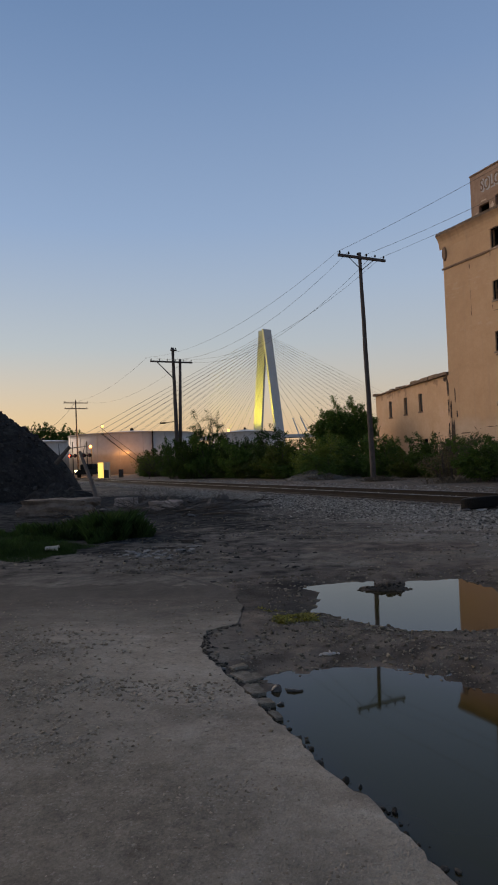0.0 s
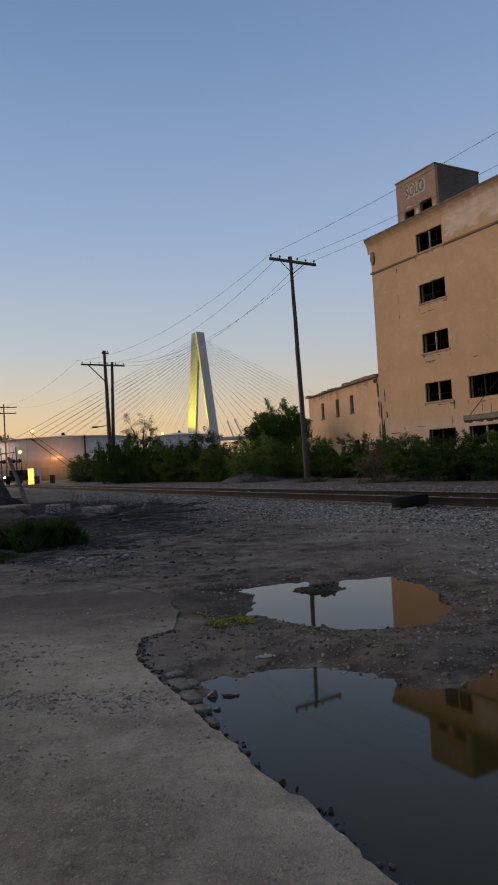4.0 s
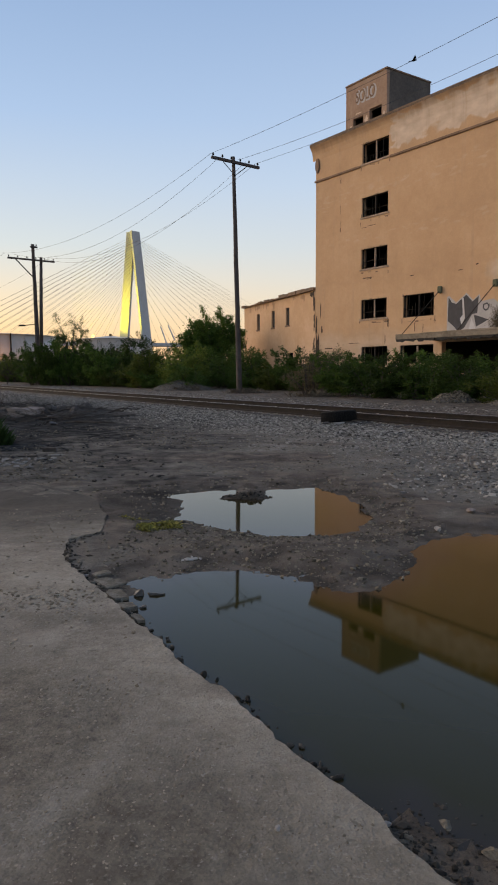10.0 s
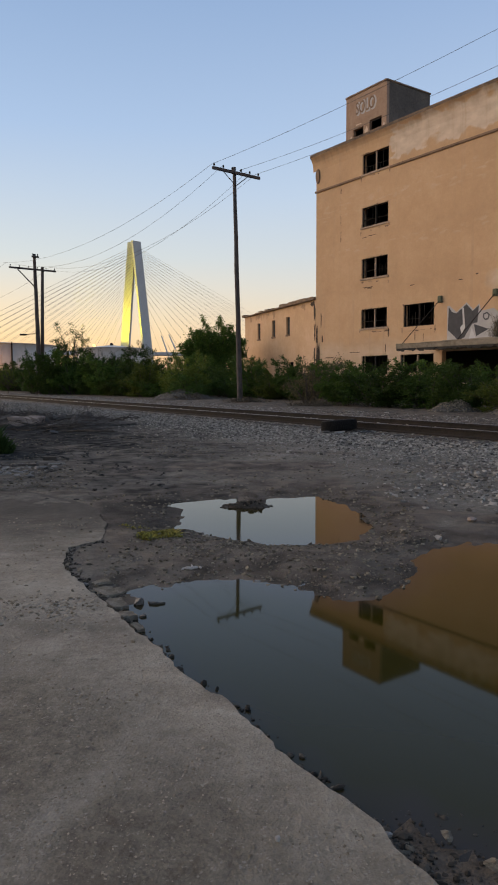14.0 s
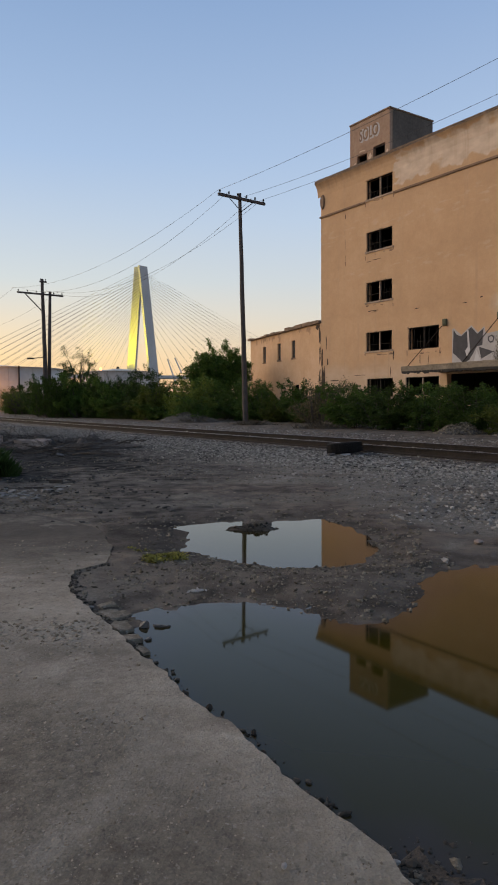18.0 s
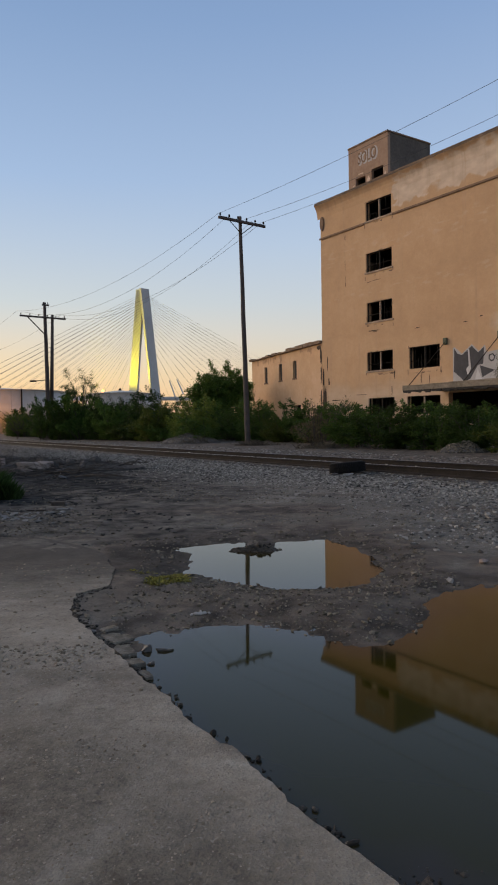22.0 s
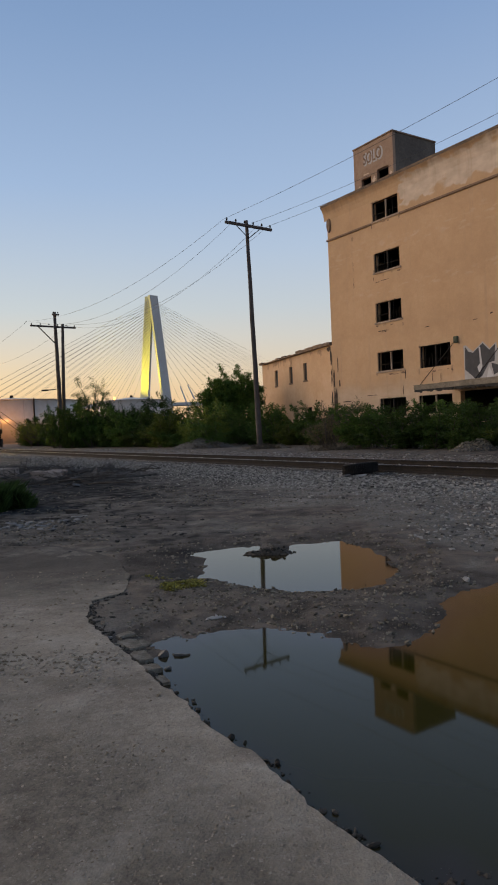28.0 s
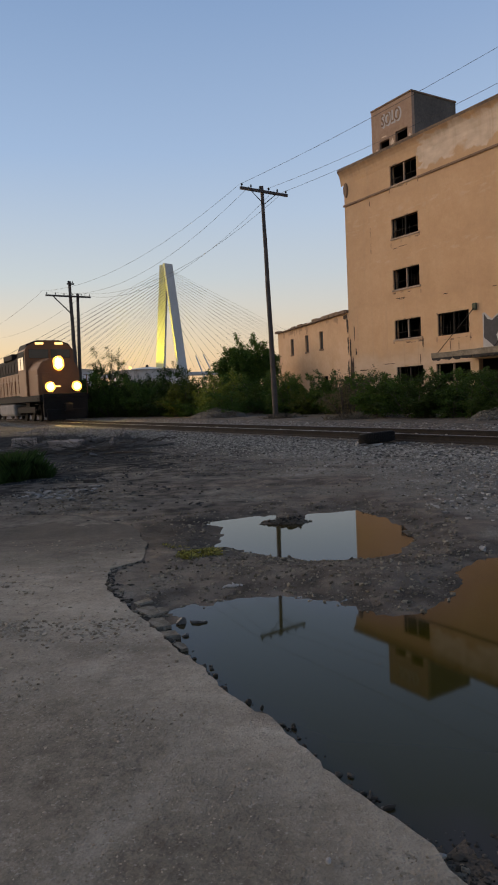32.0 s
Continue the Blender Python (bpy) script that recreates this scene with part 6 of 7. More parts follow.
make_bridge()
for p, q, e in (((-138, 546, 20), (-106, 604, 84), 4.2e5), ((-114, 580, 26), (-110, 604, 42), 0.9e4)):
    sp = new("bridge_floodlight", bpy.data.lights.new("bridge_floodlight", "SPOT"))
    sp.data.energy, sp.data.color, sp.data.spot_size, sp.data.spot_blend = e, (1.0, 0.87, 0.05), radians(68), 0.4
    sp.data.shadow_soft_size = 5.0
    sp.matrix_world = look(p, q)

# ---- locomotive ----
M_ORANGE = mat("orange_loco_paint", (0.13, 0.052, 0.02), (0.23, 0.095, 0.035), 0.8, 0.6, 0, 0.05, 12.0)
M_LBLACK = mat("black_loco_paint", (0.006, 0.006, 0.006), (0.02, 0.017, 0.015), 1.2, 0.8, 0, 0.1, 12.0, spec=0.15)
M_GLASS = mat("dark_cab_glass", (0.01, 0.012, 0.014), (0.02, 0.022, 0.025), 2, 0.08, 0, 0)
M_HEAD = glow("train_headlight", (1.0, 0.70, 0.28), 650)
# Orange glow that paints a halo round the train lamps.
M_HALO = glow("lamp_halo", (1.0, 0.44, 0.06), 4.0)
M_DITCH = glow("train_ditch_light", (1.0, 0.60, 0.18), 260)
M_BOARD = glow("lit_number_board", (1.0, 0.62, 0.22), 2.2)


def make_loco():
    t = empty("locomotive")
    tagged(t, "orange and black diesel freight locomotive with blazing headlights", "locomotive")
    P = lambda name, boxes, m, label="", bevel=0.03, parent=None: [part(name, bm, m, parent or t, label) for bm in [bmnew()] if [box(bm, *b, None, bevel) for b in boxes]][0]

    def hull(name, prof, x0, x1, m, label, parent=None, tip=None):
        """A body extruded along the engine from a cross-section of (y, z); tip shrinks its front end."""
        bm = bmnew()
        ends = []
        for x, k in ((x0, 1.0), (x1, tip or 1.0)):
            ends.append([bm.verts.new((x, y * k, z if k == 1.0 else 1.62 + (z - 1.62) * (0.5 + 0.5 * k))) for y, z in prof])
        c = len(prof)
        for q in range(c):
            bm.faces.new((ends[0][q], ends[0][(q + 1) % c], ends[1][(q + 1) % c], ends[1][q]))
        bm.faces.new(ends[0][::-1])
        bm.faces.new(ends[1])
        bmesh.ops.recalc_face_normals(bm, faces=bm.faces[:])
        bmesh.ops.bevel(bm, geom=bm.edges[:], offset=0.04, segments=2, affect="EDGES")
        return part(name, bm, m, parent or t, label)

    def arch(w, z0, z1, zs):
        """Half-width w, floor z0, shoulder zs, rounded up to z1."""
        top = [(math.cos(a) * w, zs + math.sin(a) * (z1 - zs)) for a in [math.pi * k / 12 for k in range(13)]]
        return [(w, z0)] + top + [(-w, z0)]
    P("underframe", [(-21.6, -0.5, -1.5, 1.5, 1.25, 1.62)], M_LBLACK)
    P("pilot", [(-0.55, -0.25, -1.32, 1.32, 0.3, 1.62), (-0.3, -0.1, -1.2, 1.2, 0.12, 0.75)], M_LBLACK, "black snow-plough pilot")
    P("coupler", [(-0.3, 0.35, -0.16, 0.16, 0.7, 1.0), (0.1, 0.4, -0.22, 0.22, 0.62, 1.08)], M_LBLACK)
    P("fuel_tank", [(-13.4, -8.2, -1.45, 1.45, 0.35, 1.2)], M_CONC, "dull silver fuel tank", 0.18)
    hull("nose", [(1.42, 1.62), (1.42, 3.25), (1.1, 3.75), (0.5, 3.98), (-0.5, 3.98), (-1.1, 3.75), (-1.42, 3.25), (-1.42, 1.62)], -3.4, -1.5, M_ORANGE, "wide orange nose", None, 0.9)
    cab = hull("cab", arch(1.54, 1.62, 5.12, 4.42), -5.6, -3.4, M_ORANGE, "wide orange cab with a curved roof")
    hull("cab_roof", [(1.56, 3.85), (1.56, 4.38), (1.35, 4.92), (0.7, 5.15), (-0.7, 5.15), (-1.35, 4.92), (-1.56, 4.38), (-1.56, 3.85)], -5.62, -3.6, M_LBLACK, "black upper cab", cab)
    for y0, y1 in ((-1.3, -0.08), (0.08, 1.3)):
        P("windshield", [(-3.42, -3.36, y0, y1, 4.0, 4.55)], M_GLASS, "", 0.01, cab)
    for y in (-1.56, 1.56):
        for x0, x1 in ((-5.3, -4.65), (-4.5, -3.8)):
            P("side_window", [(x0, x1, y - 0.02, y + 0.02, 3.3, 4.1)], M_GLASS, "", 0.008, cab)
    hood = P("long_hood", [(-20.9, -5.65, -1.0, 1.0, 1.62, 3.3)], M_ORANGE, "long orange engine hood", 0.06)
    hull("hood_top", arch(1.0, 3.303, 4.55, 4.2), -20.9, -5.65, M_LBLACK, "black upper hood", hood)
    P("radiator", [(-20.8, -16.5, -1.45, 1.45, 3.3, 4.5)], M_LBLACK, "flared radiator", 0.08)
    for i in range(10):
        x = -6.5 - i * 1.05
        for y in (-1.01, 1.01):
            P("hood_door", [(x - 0.45, x + 0.45, y - 0.025, y + 0.025, 1.9, 3.2)], M_ORANGE, "", 0.012, hood)
            P("louvre", [(x - 0.4, x + 0.4, y - 0.02, y + 0.02, 3.45, 4.05)], M_STEEL, "", 0.01, hood)
    P("dynamic_brake", [(-12.5, -9.5, -1.1, 1.1, 4.3, 4.72)], M_LBLACK, "", 0.06)
    P("horn", [(-5.0, -4.5, -0.25, 0.25, 4.9, 5.05)], M_LBLACK, "", 0.04)
    for y0, y1 in ((-0.86, -0.36), (0.36, 0.86)):
        P("number_board", [(-3.46, -3.35, y0, y1, 4.86, 4.98)], M_BOARD, "glowing number board", 0.01, cab)

    def lens(x, y, z, r0, m, name, label, parent):
        bm = bmnew()
        rod(bm, (x, y, z), (x + 0.04, y, z), r0, None, 20)
        part(name, bm, m, parent, label)
        # A wider glowing disc behind the lens stands in for its glare.
        bm = bmnew()
        rod(bm, (x - 0.01, y, z), (x + 0.02, y, z), r0 * 1.8, r0 * 1.7, 24)
        part("halo_disc", bm, M_HALO, parent, "orange glowing disc painted as the lamp halo")
    hl = P("headlight_housing", [(-1.75, -1.42, -0.36, 0.36, 3.24, 3.84)], M_LBLACK, "", 0.06)
    for z in (3.45, 3.65):
        lens(-1.42, 0.0, z, 0.19, M_HEAD, "headlight", "blazing headlight", hl)
    for y in (-0.8, 0.8):
        d = P("ditch_light_housing", [(-0.85, -0.55, y - 0.26, y + 0.26, 1.83, 2.35)], M_LBLACK, "", 0.04)
        lens(-0.55, y, 2.1, 0.17, M_DITCH, "ditch_light", "blazing ditch light", d)
    P("nose_lamp", [(-1.5, -1.42, -0.3, 0.05, 2.12, 2.18)], M_BOARD, "", 0.005)
    P("anticlimber", [(-0.6, -0.2, -1.3, 1.3, 1.45, 1.68)], M_LBLACK)
    P("nose_door", [(-1.52, -1.44, -1.1, -0.5, 1.7, 3.0)], M_ORANGE, "", 0.02)
    for y in (-1.45, 1.45):
        P("walkway", [(-21.4, -5.1, y - 0.06, y + 0.06, 1.62, 1.72)], M_LBLACK)
        for i in range(12):
            x = -5.9 - i * 1.34
            bm = bmnew()
            rod(bm, (x, y, 1.7), (x, y, 2.75), 0.022, None, 6)
            part("handrail_post", bm, M_ORANGE, t)
        bm = bmnew()
        rod(bm, (-5.8, y, 2.75), (-20.8, y, 2.75), 0.024, None, 6)
        part("handrail", bm, M_ORANGE, t)
        for i in range(4):
            P("step", [(-1.35, -0.75, y - 0.12, y + 0.04, 0.4 + 0.33 * i, 0.44 + 0.33 * i)], M_STEEL, "", 0.005)
        bm = bmnew()
        rod(bm, (-0.6, y, 1.62), (-0.6, y, 2.8), 0.022, None, 6)
        rod(bm, (-0.6, y, 2.8), (-1.2, y, 2.8), 0.022, None, 6)
        part("grab_rail", bm, M_ORANGE, t)
    for x0 in (-5.6, -17.6):
        tr = P("truck_frame", [(x0 - 2.6, x0 + 2.6, -1.22, -1.05, 0.55, 0.95), (x0 - 2.6, x0 + 2.6, 1.05, 1.22, 0.55, 0.95), (x0 - 0.5, x0 + 0.5, -1.05, 1.05, 0.6, 1.2)], M_LBLACK, "", 0.04)
        for dx in (-2.0, 0.0, 2.0):
            bm = bmnew()
            for y in (-0.72, 0.72):
                rod(bm, (x0 + dx, y - 0.07, 0.52), (x0 + dx, y + 0.07, 0.52), 0.52, None, 28)
            rod(bm, (x0 + dx, -1.15, 0.52), (x0 + dx, 1.15, 0.52), 0.09, None, 10)
            part("wheelset", bm, M_STEEL, tr)
    return t


loco = make_loco()


# ---- bird ----
def make_bird():
    b = empty("bird")
    tagged(b, "dark bird flying over the yard", "bird")
    bm = bmnew()
    bmesh.ops.create_icosphere(bm, subdivisions=2, radius=1)
    for v in bm.verts:
        v.co = Vector((v.co.x * 0.11, v.co.y * 0.03, v.co.z * 0.03))
    part("body", bm, M_LBLACK, b, "", True)
    wings = []
    for sgn in (-1, 1):
        bm = bmnew()
        pts = [(0.05, 0.012), (0.065, 0.12), (0.012, 0.23), (-0.028, 0.13), (-0.05, 0.012)]
        up = [bm.verts.new((x, sgn * y, 0.006)) for x, y in pts]
        dn = [bm.verts.new((x, sgn * y, -0.006)) for x, y in pts]
        bm.faces.new(up)
        bm.faces.new(dn[::-1])
        for j in range(5):
            k = (j + 1) % 5
            bm.faces.new((up[j], dn[j], dn[k], up[k]))
        bmesh.ops.recalc_face_normals(bm, faces=bm.faces[:])
        wings.append(part("wing", bm, M_LBLACK, b))
    bm = bmnew()
    box(bm, -0.19, -0.09, -0.025, 0.025, -0.006, 0.006, None, 0.003)
    part("tail", bm, M_LBLACK, b)
    return b, wings


bird, bird_wings = make_bird()


# ---- small things in the yard ----
ISLET = (-0.1, 5.66)


def yard(x, y, dz=0.0):
    """A place on the yard's surface, given as it lies on the level of the concrete."""
    x, y = x * YARD, y * YARD
    z = SLAB_Z if signed(SLAB, np.array([x]), np.array([y]))[0] < 0 else float(ground_z(np.array([x]), np.array([y]))[0])
    return Vector((x, y, z + dz))


def chunk(name, p, d, turn, seed, label, category, material):
    """A broken lump with flat faces."""
    bm = bmnew()
    bmesh.ops.create_icosphere(bm, subdivisions=3 if max(d) > 0.04 else 2, radius=1)
    r = random.Random(seed)
    planes = [Vector((r.gauss(0, 1), r.gauss(0, 1), r.gauss(0, 1))).normalized() for _ in range(11)]
    for v in bm.verts:
        c = v.co.normalized()
        k = min(0.5 / max(0.2, c.dot(n)) if c.dot(n) > 0.2 else 2 for n in planes)
        k = min(k, 1.0) * (1 + 0.16 * noise.noise(c * 2.5 + Vector((seed, seed, 0))))
        v.co = Vector((c.x * k * d[0], c.y * k * d[1], c.z * k * d[2]))
    ob = mesh_ob(name, bm, material)
    ob.matrix_world = Matrix.Translation(p) @ pose(0, 0, 0, r.uniform(-8, 8), r.uniform(-8, 8), turn)
    return tagged(ob, label, category)


M_PALE = mat("pale_rubble", (0.2, 0.185, 0.17), (0.38, 0.36, 0.33), 6.0, 0.9, 0, 0.5, 40.0)
M_CHALK = mat("chalky_rubble", (0.28, 0.26, 0.235), (0.48, 0.45, 0.41), 6.0, 0.9, 0, 0.5, 40.0)
M_WETROCK = mat("wet_dark_rock", (0.03, 0.027, 0.024), (0.09, 0.08, 0.07), 8.0, 0.5, 0, 0.5, 40.0)
for i, (dx, dy, a) in enumerate(((0.0, 0.0, 0.036), (0.05, 0.012, 0.03), (-0.05, 0.0, 0.022), (0.02, 0.03, 0.025), (0.085, 0.0, 0.016))):
    chunk("rubble_piece", yard(-0.415 + dx * 0.85, 4.37 + dy, 0.008), (a, a * 0.6, a * 0.45), 40 * i, 500 + i, "flat pale piece of rubble on the mud", "rubble", M_CHALK)
chunk("rubble_piece", yard(-0.64, 3.72, 0.02), (0.045, 0.03, 0.022), 25, 2, "dark wet rock at the puddle's edge", "rubble", M_WETROCK)
chunk("rubble_piece", yard(-0.54, 3.74, 0.012), (0.075, 0.03, 0.03), 5, 3, "dark wet rock at the puddle's edge", "rubble", M_WETROCK)
chunk("rubble_piece", yard(-0.58, 3.52, 0.02), (0.026, 0.022, 0.022), 60, 4, "dark wet rock at the puddle's edge", "rubble", M_WETROCK)
chunk("rubble_piece", yard(1.42, 5.15, 0.015), (0.04, 0.03, 0.03), 0, 5, "pale stone beside the puddle", "rubble", M_PALE)
chunk("rubble_piece", yard(1.85, 5.7, 0.015), (0.06, 0.05, 0.035), 40, 6, "grey stone beside the puddle", "rubble", M_BOULDER)
chunk("rubble_piece", yard(0.36, 1.75, 0.012), (0.022, 0.014, 0.014), 30, 7, "pale pebble on the concrete edge", "rubble", M_PALE)
chunk("rubble_piece", yard(0.06, 1.67, 0.01), (0.013, 0.010, 0.008), 80, 8, "pale pebble on the concrete", "rubble", M_PALE)
chunk("rubble_piece", yard(0.45, 6.72, 0.0), (0.03, 0.025, 0.03), 0, 9, "small dark stone standing in the puddle", "rubble", M_WETROCK)
chunk("rubble_piece", yard(0.53, 6.74, 0.0), (0.035, 0.025, 0.035), 0, 10, "small dark stone standing in the puddle", "rubble", M_WETROCK)
for i, (x, y, a, b) in enumerate(((1.62, 14.62, 0.13, 0.09), (1.85, 14.55, 0.17, 0.08), (2.08, 14.6, 0.10, 0.07), (1.45, 14.7, 0.08, 0.06))):
    chunk("rubble_block", (x, y, float(ground_z(np.array([x]), np.array([y]))[0]) + 0.02), (a, b, 0.05), 25 * i, 420 + i, "flat broken stone beside the old tyre", "rubble", (M_WETROCK, M_PALE)[i % 2])
# broken lumps along the slab's edge
re_ = random.Random(44)
edge = [(-1.25, 4.4), (-1.13, 4.12), (-0.92, 3.80), (-0.68, 3.38), (-0.47, 3.05), (-0.27, 2.66), (-0.07, 2.43), (0.13, 2.05), (0.33, 1.76), (0.45, 1.56)]
for (x0, y0), (x1, y1) in zip(edge, edge[1:]):
    for j in range(6 if y0 > 2.9 else 12):
        t = re_.random()
        big = 1.0 if y0 > 2.9 else 0.5
        p = yard(x0 + (x1 - x0) * t + (re_.uniform(0.0, 0.09) if y0 > 3.3 else re_.uniform(0.0, 0.045)), y0 + (y1 - y0) * t + re_.uniform(0.0, 0.06), 0)
        s = (0.007 + 0.03 * re_.random() ** 2.4) * big
        if p.z < WATER_Z - 0.002:
            s *= 0.55
        p.z = max(p.z, WATER_Z - 0.004) + s * 0.2
        chunk("concrete_fragment", p, (s * re_.uniform(1, 1.8), s, s * 0.7), re_.uniform(0, 180), re_.randint(0, 999), "broken concrete fragment along the slab edge", "rubble", M_SLAB if re_.random() < 0.65 else M_WETROCK)
def plate(x, y, length, width, turn, seed, drop):
    """A flat jagged piece of the slab, sunk along the crack."""
    r = random.Random(seed)
    bm = bmnew()
    k = 9
    rim = []
    for i in range(k):
        a = 6.2832 * i / k + r.uniform(-0.2, 0.2)
        q = min(1 / max(abs(math.cos(a)), 0.01), 1 / max(abs(math.sin(a)), 0.01), 1.3) * r.uniform(0.72, 1.0)
        rim.append((math.cos(a) * q * length, math.sin(a) * q * width))
    top = [bm.verts.new((px_ * 0.95, py_ * 0.95, r.uniform(-0.002, 0.002))) for px_, py_ in rim]
    side = [bm.verts.new((px_, py_, -0.008)) for px_, py_ in rim]
    foot = [bm.verts.new((px_ * 0.9, py_ * 0.9, -0.05)) for px_, py_ in rim]
    bm.faces.new(top)
    for i in range(k):
        j = (i + 1) % k
        bm.faces.new((side[i], side[j], top[j], top[i]))
        bm.faces.new((foot[i], foot[j], side[j], side[i]))
    bmesh.ops.recalc_face_normals(bm, faces=bm.faces[:])
    ob = mesh_ob("concrete_fragment", bm, M_SLAB)
    ob.matrix_world = Matrix.Translation((x * YARD, y * YARD, SLAB_Z - drop)) @ pose(0, 0, 0, r.uniform(-5, 5), r.uniform(-5, 5), turn)
    tagged(ob, "flat slab of concrete broken off along the crack", "rubble")


# flat slabs broken off along the crack
for i, (x, y, long_, wide, turn, drop) in enumerate(((-1.22, 4.74, 0.07, 0.05, -75, 0.012), (-1.17, 4.55, 0.09, 0.06, -78, 0.020), (-1.07, 4.36, 0.12, 0.065, -62, 0.016), (-0.96, 4.12, 0.11, 0.06, -58, 0.022), (-0.86, 3.91, 0.10, 0.055, -60, 0.026),
                                                     (-0.76, 3.70, 0.09, 0.05, -58, 0.028), (-0.67, 3.52, 0.07, 0.04, -60, 0.030), (-0.99, 4.33, 0.05, 0.03, -40, 0.034), (-0.80, 3.95, 0.05, 0.03, -50, 0.036), (-0.58, 3.34, 0.05, 0.025, -58, 0.030), (-1.28, 4.93, 0.06, 0.035, 60, 0.012))):
    plate(x, y, long_, wide, turn, 600 + i, drop)
for x, y, a, b in ((0.62, 1.62, 0.05, 0.02), (0.70, 1.56, 0.04, 0.02), (0.52, 1.73, 0.022, 0.015)):
    chunk("rubble_piece", yard(x, y, 0.02), (a, b, 0.015), -35, int(a * 900), "grey concrete lump on the shore", "rubble", M_SLAB)
# wet rubble crumbling along the slab's edge
p, s_ = scatter(24000, -1.3, 0.6, 1.2, 4.3, 73, lambda x, y, r: (signed(SLAB, x, y) > -0.01) & (signed(SLAB, x, y) < 0.035 + 0.05 * r.uniform(0, 1, len(x)) ** 2 + 0.02 * waves(x, y, 0.2, 75)), 0.002, 0.015, 2.6, True)
p[:, 2] = np.maximum(p[:, 2], WATER_Z + 0.001)
tagged(stones("edge_rubble", p, s_, M_WETSTONE, 14, angular=False), "dark wet crumbs along the slab's broken edge", "rubble", kind="stuff")
p, s_ = scatter(1900, 0.3, 0.8, 1.15, 1.6, 76, lambda x, y, r: (signed(SLAB, x, y) > 0.0) & (signed(SLAB, x, y) < 0.3 * r.uniform(0, 1, len(x)) ** 1.5), 0.002, 0.009, 3.4, True)
p[:, 2] = np.maximum(p[:, 2], WATER_Z - 0.003)
tagged(stones("shore_rubble", p, s_, M_WETSTONE, 16, angular=False), "dark wet crumbs on the puddle's shore", "rubble", kind="stuff")
ri = np.random.RandomState(74)
ix, iy = ri.normal(ISLET[0], 0.14, 360), ri.normal(ISLET[1], 0.05, 360)
iz = ground_z(ix, iy)
ok = iz > WATER_Z - 0.003
tagged(stones("islet_gravel", np.stack([ix[ok], iy[ok], iz[ok]], 1), 0.004 + 0.012 * ri.uniform(0, 1, ok.sum()) ** 2, M_WETSTONE, 15, angular=False), "dark gravel islet in the far puddle", "gravel", kind="stuff")
# fine grit along the edge and the mud bank between the pools
p, s_ = scatter(4200, -0.8, 1.3, 3.2, 4.6, 71, lambda x, y, r: np.minimum(signed(POOL_NEAR, x, y), signed(POOL_FAR, x, y)) > 0.02, 0.002, 0.012, 3.0)
tagged(stones("bank_gravel", p, s_, M_STONE, 12), "wet gravel on the bank between the puddles", "gravel", kind="stuff")
p, s_ = scatter(4200, -1.0, 1.6, 4.2, 6.9, 72, lambda x, y, r: (signed(POOL_FAR, x, y) > 0.03) & (signed(POOL_FAR, x, y) < 0.4), 0.003, 0.018, 3.5)
tagged(stones("rim_gravel", p, s_, M_STONE, 13), "dark gravel round the far puddle's rim", "gravel", kind="stuff")


# yellow weed heap
def tuft(name, p, n, rx, ry, h, w, material, seed, label, category, lean=0.5, kind=""):
    r = np.random.RandomState(seed)
    q, b = r.uniform(0, 1, n) ** 0.6, r.uniform(0, 6.28, n)
    q = q * (0.85 + 0.2 * np.sin(3 * b + seed) + 0.15 * np.sin(7 * b + 2 * seed))
    x, y = rx * q * np.cos(b), ry * q * np.sin(b)
    a, hh = r.uniform(0, 6.28, n), h * r.uniform(0.25, 1.3, n) * np.exp(-0.9 * ((x / rx) ** 2 + (y / ry) ** 2)) * (0.75 + 0.5 * waves(x, y, rx * 0.5, seed))
    hh = np.maximum(hh, 0.15 * h)
    dx, dy = np.cos(a) * hh * lean * r.uniform(0.2, 1.2, n), np.sin(a) * hh * lean * r.uniform(0.2, 1.2, n)
    wx, wy = -np.sin(a) * w, np.cos(a) * w
    z0 = ground_z(x + p[0], y + p[1])
    z0 = np.where(signed(SLAB, x + p[0], y + p[1]) < 0, SLAB_Z, z0)
    v = np.stack([np.stack([x - wx, y - wy, z0], 1), np.stack([x + wx, y + wy, z0], 1),
                  np.stack([x + dx * 0.5 + wx * 0.7, y + dy * 0.5 + wy * 0.7, z0 + hh * 0.65], 1), np.stack([x + dx, y + dy, z0 + hh], 1)], 1)
    v[..., 0] += p[0]
    v[..., 1] += p[1]
    ob = pydata(name, v.reshape(-1, 3).tolist(), np.arange(4 * n).reshape(-1, 4).tolist(), material)
    return tagged(ob, label, category, kind=kind)


M_YELLOW = island_mat("yellowed_weed", (0.07, 0.062, 0.014), (0.34, 0.295, 0.05))
rw = random.Random(31)
for i in range(24):
    x, y = -0.72 + rw.gauss(0, 0.075), 5.28 + rw.gauss(0, 0.07)
    q = rw.uniform(0.03, 0.085)
    tuft("weed_clump", yard(x, y), int(2200 * q), q, q * rw.uniform(0.6, 1.2), rw.uniform(0.01, 0.026), 0.0065, M_YELLOW, 3 + i, "matted yellow-green weed at the puddle's edge", "weeds", rw.uniform(1.2, 3.0), "stuff")
for x, y in ((-0.98, 5.5), (-1.06, 5.6), (-0.9, 5.56)):
    tuft("weed_clump", yard(x, y), 50, 0.05, 0.025, 0.015, 0.004, M_YELLOW, int(-x * 100), "matted yellow-green weed at the puddle's edge", "weeds", 2.5, "stuff")
tuft("weed_clump", (4.9, 10.6), 320, 0.28, 0.2, 0.07, 0.006, M_YELLOW, 5, "yellowed weed clump on the stones", "weeds", 1.2, "stuff")
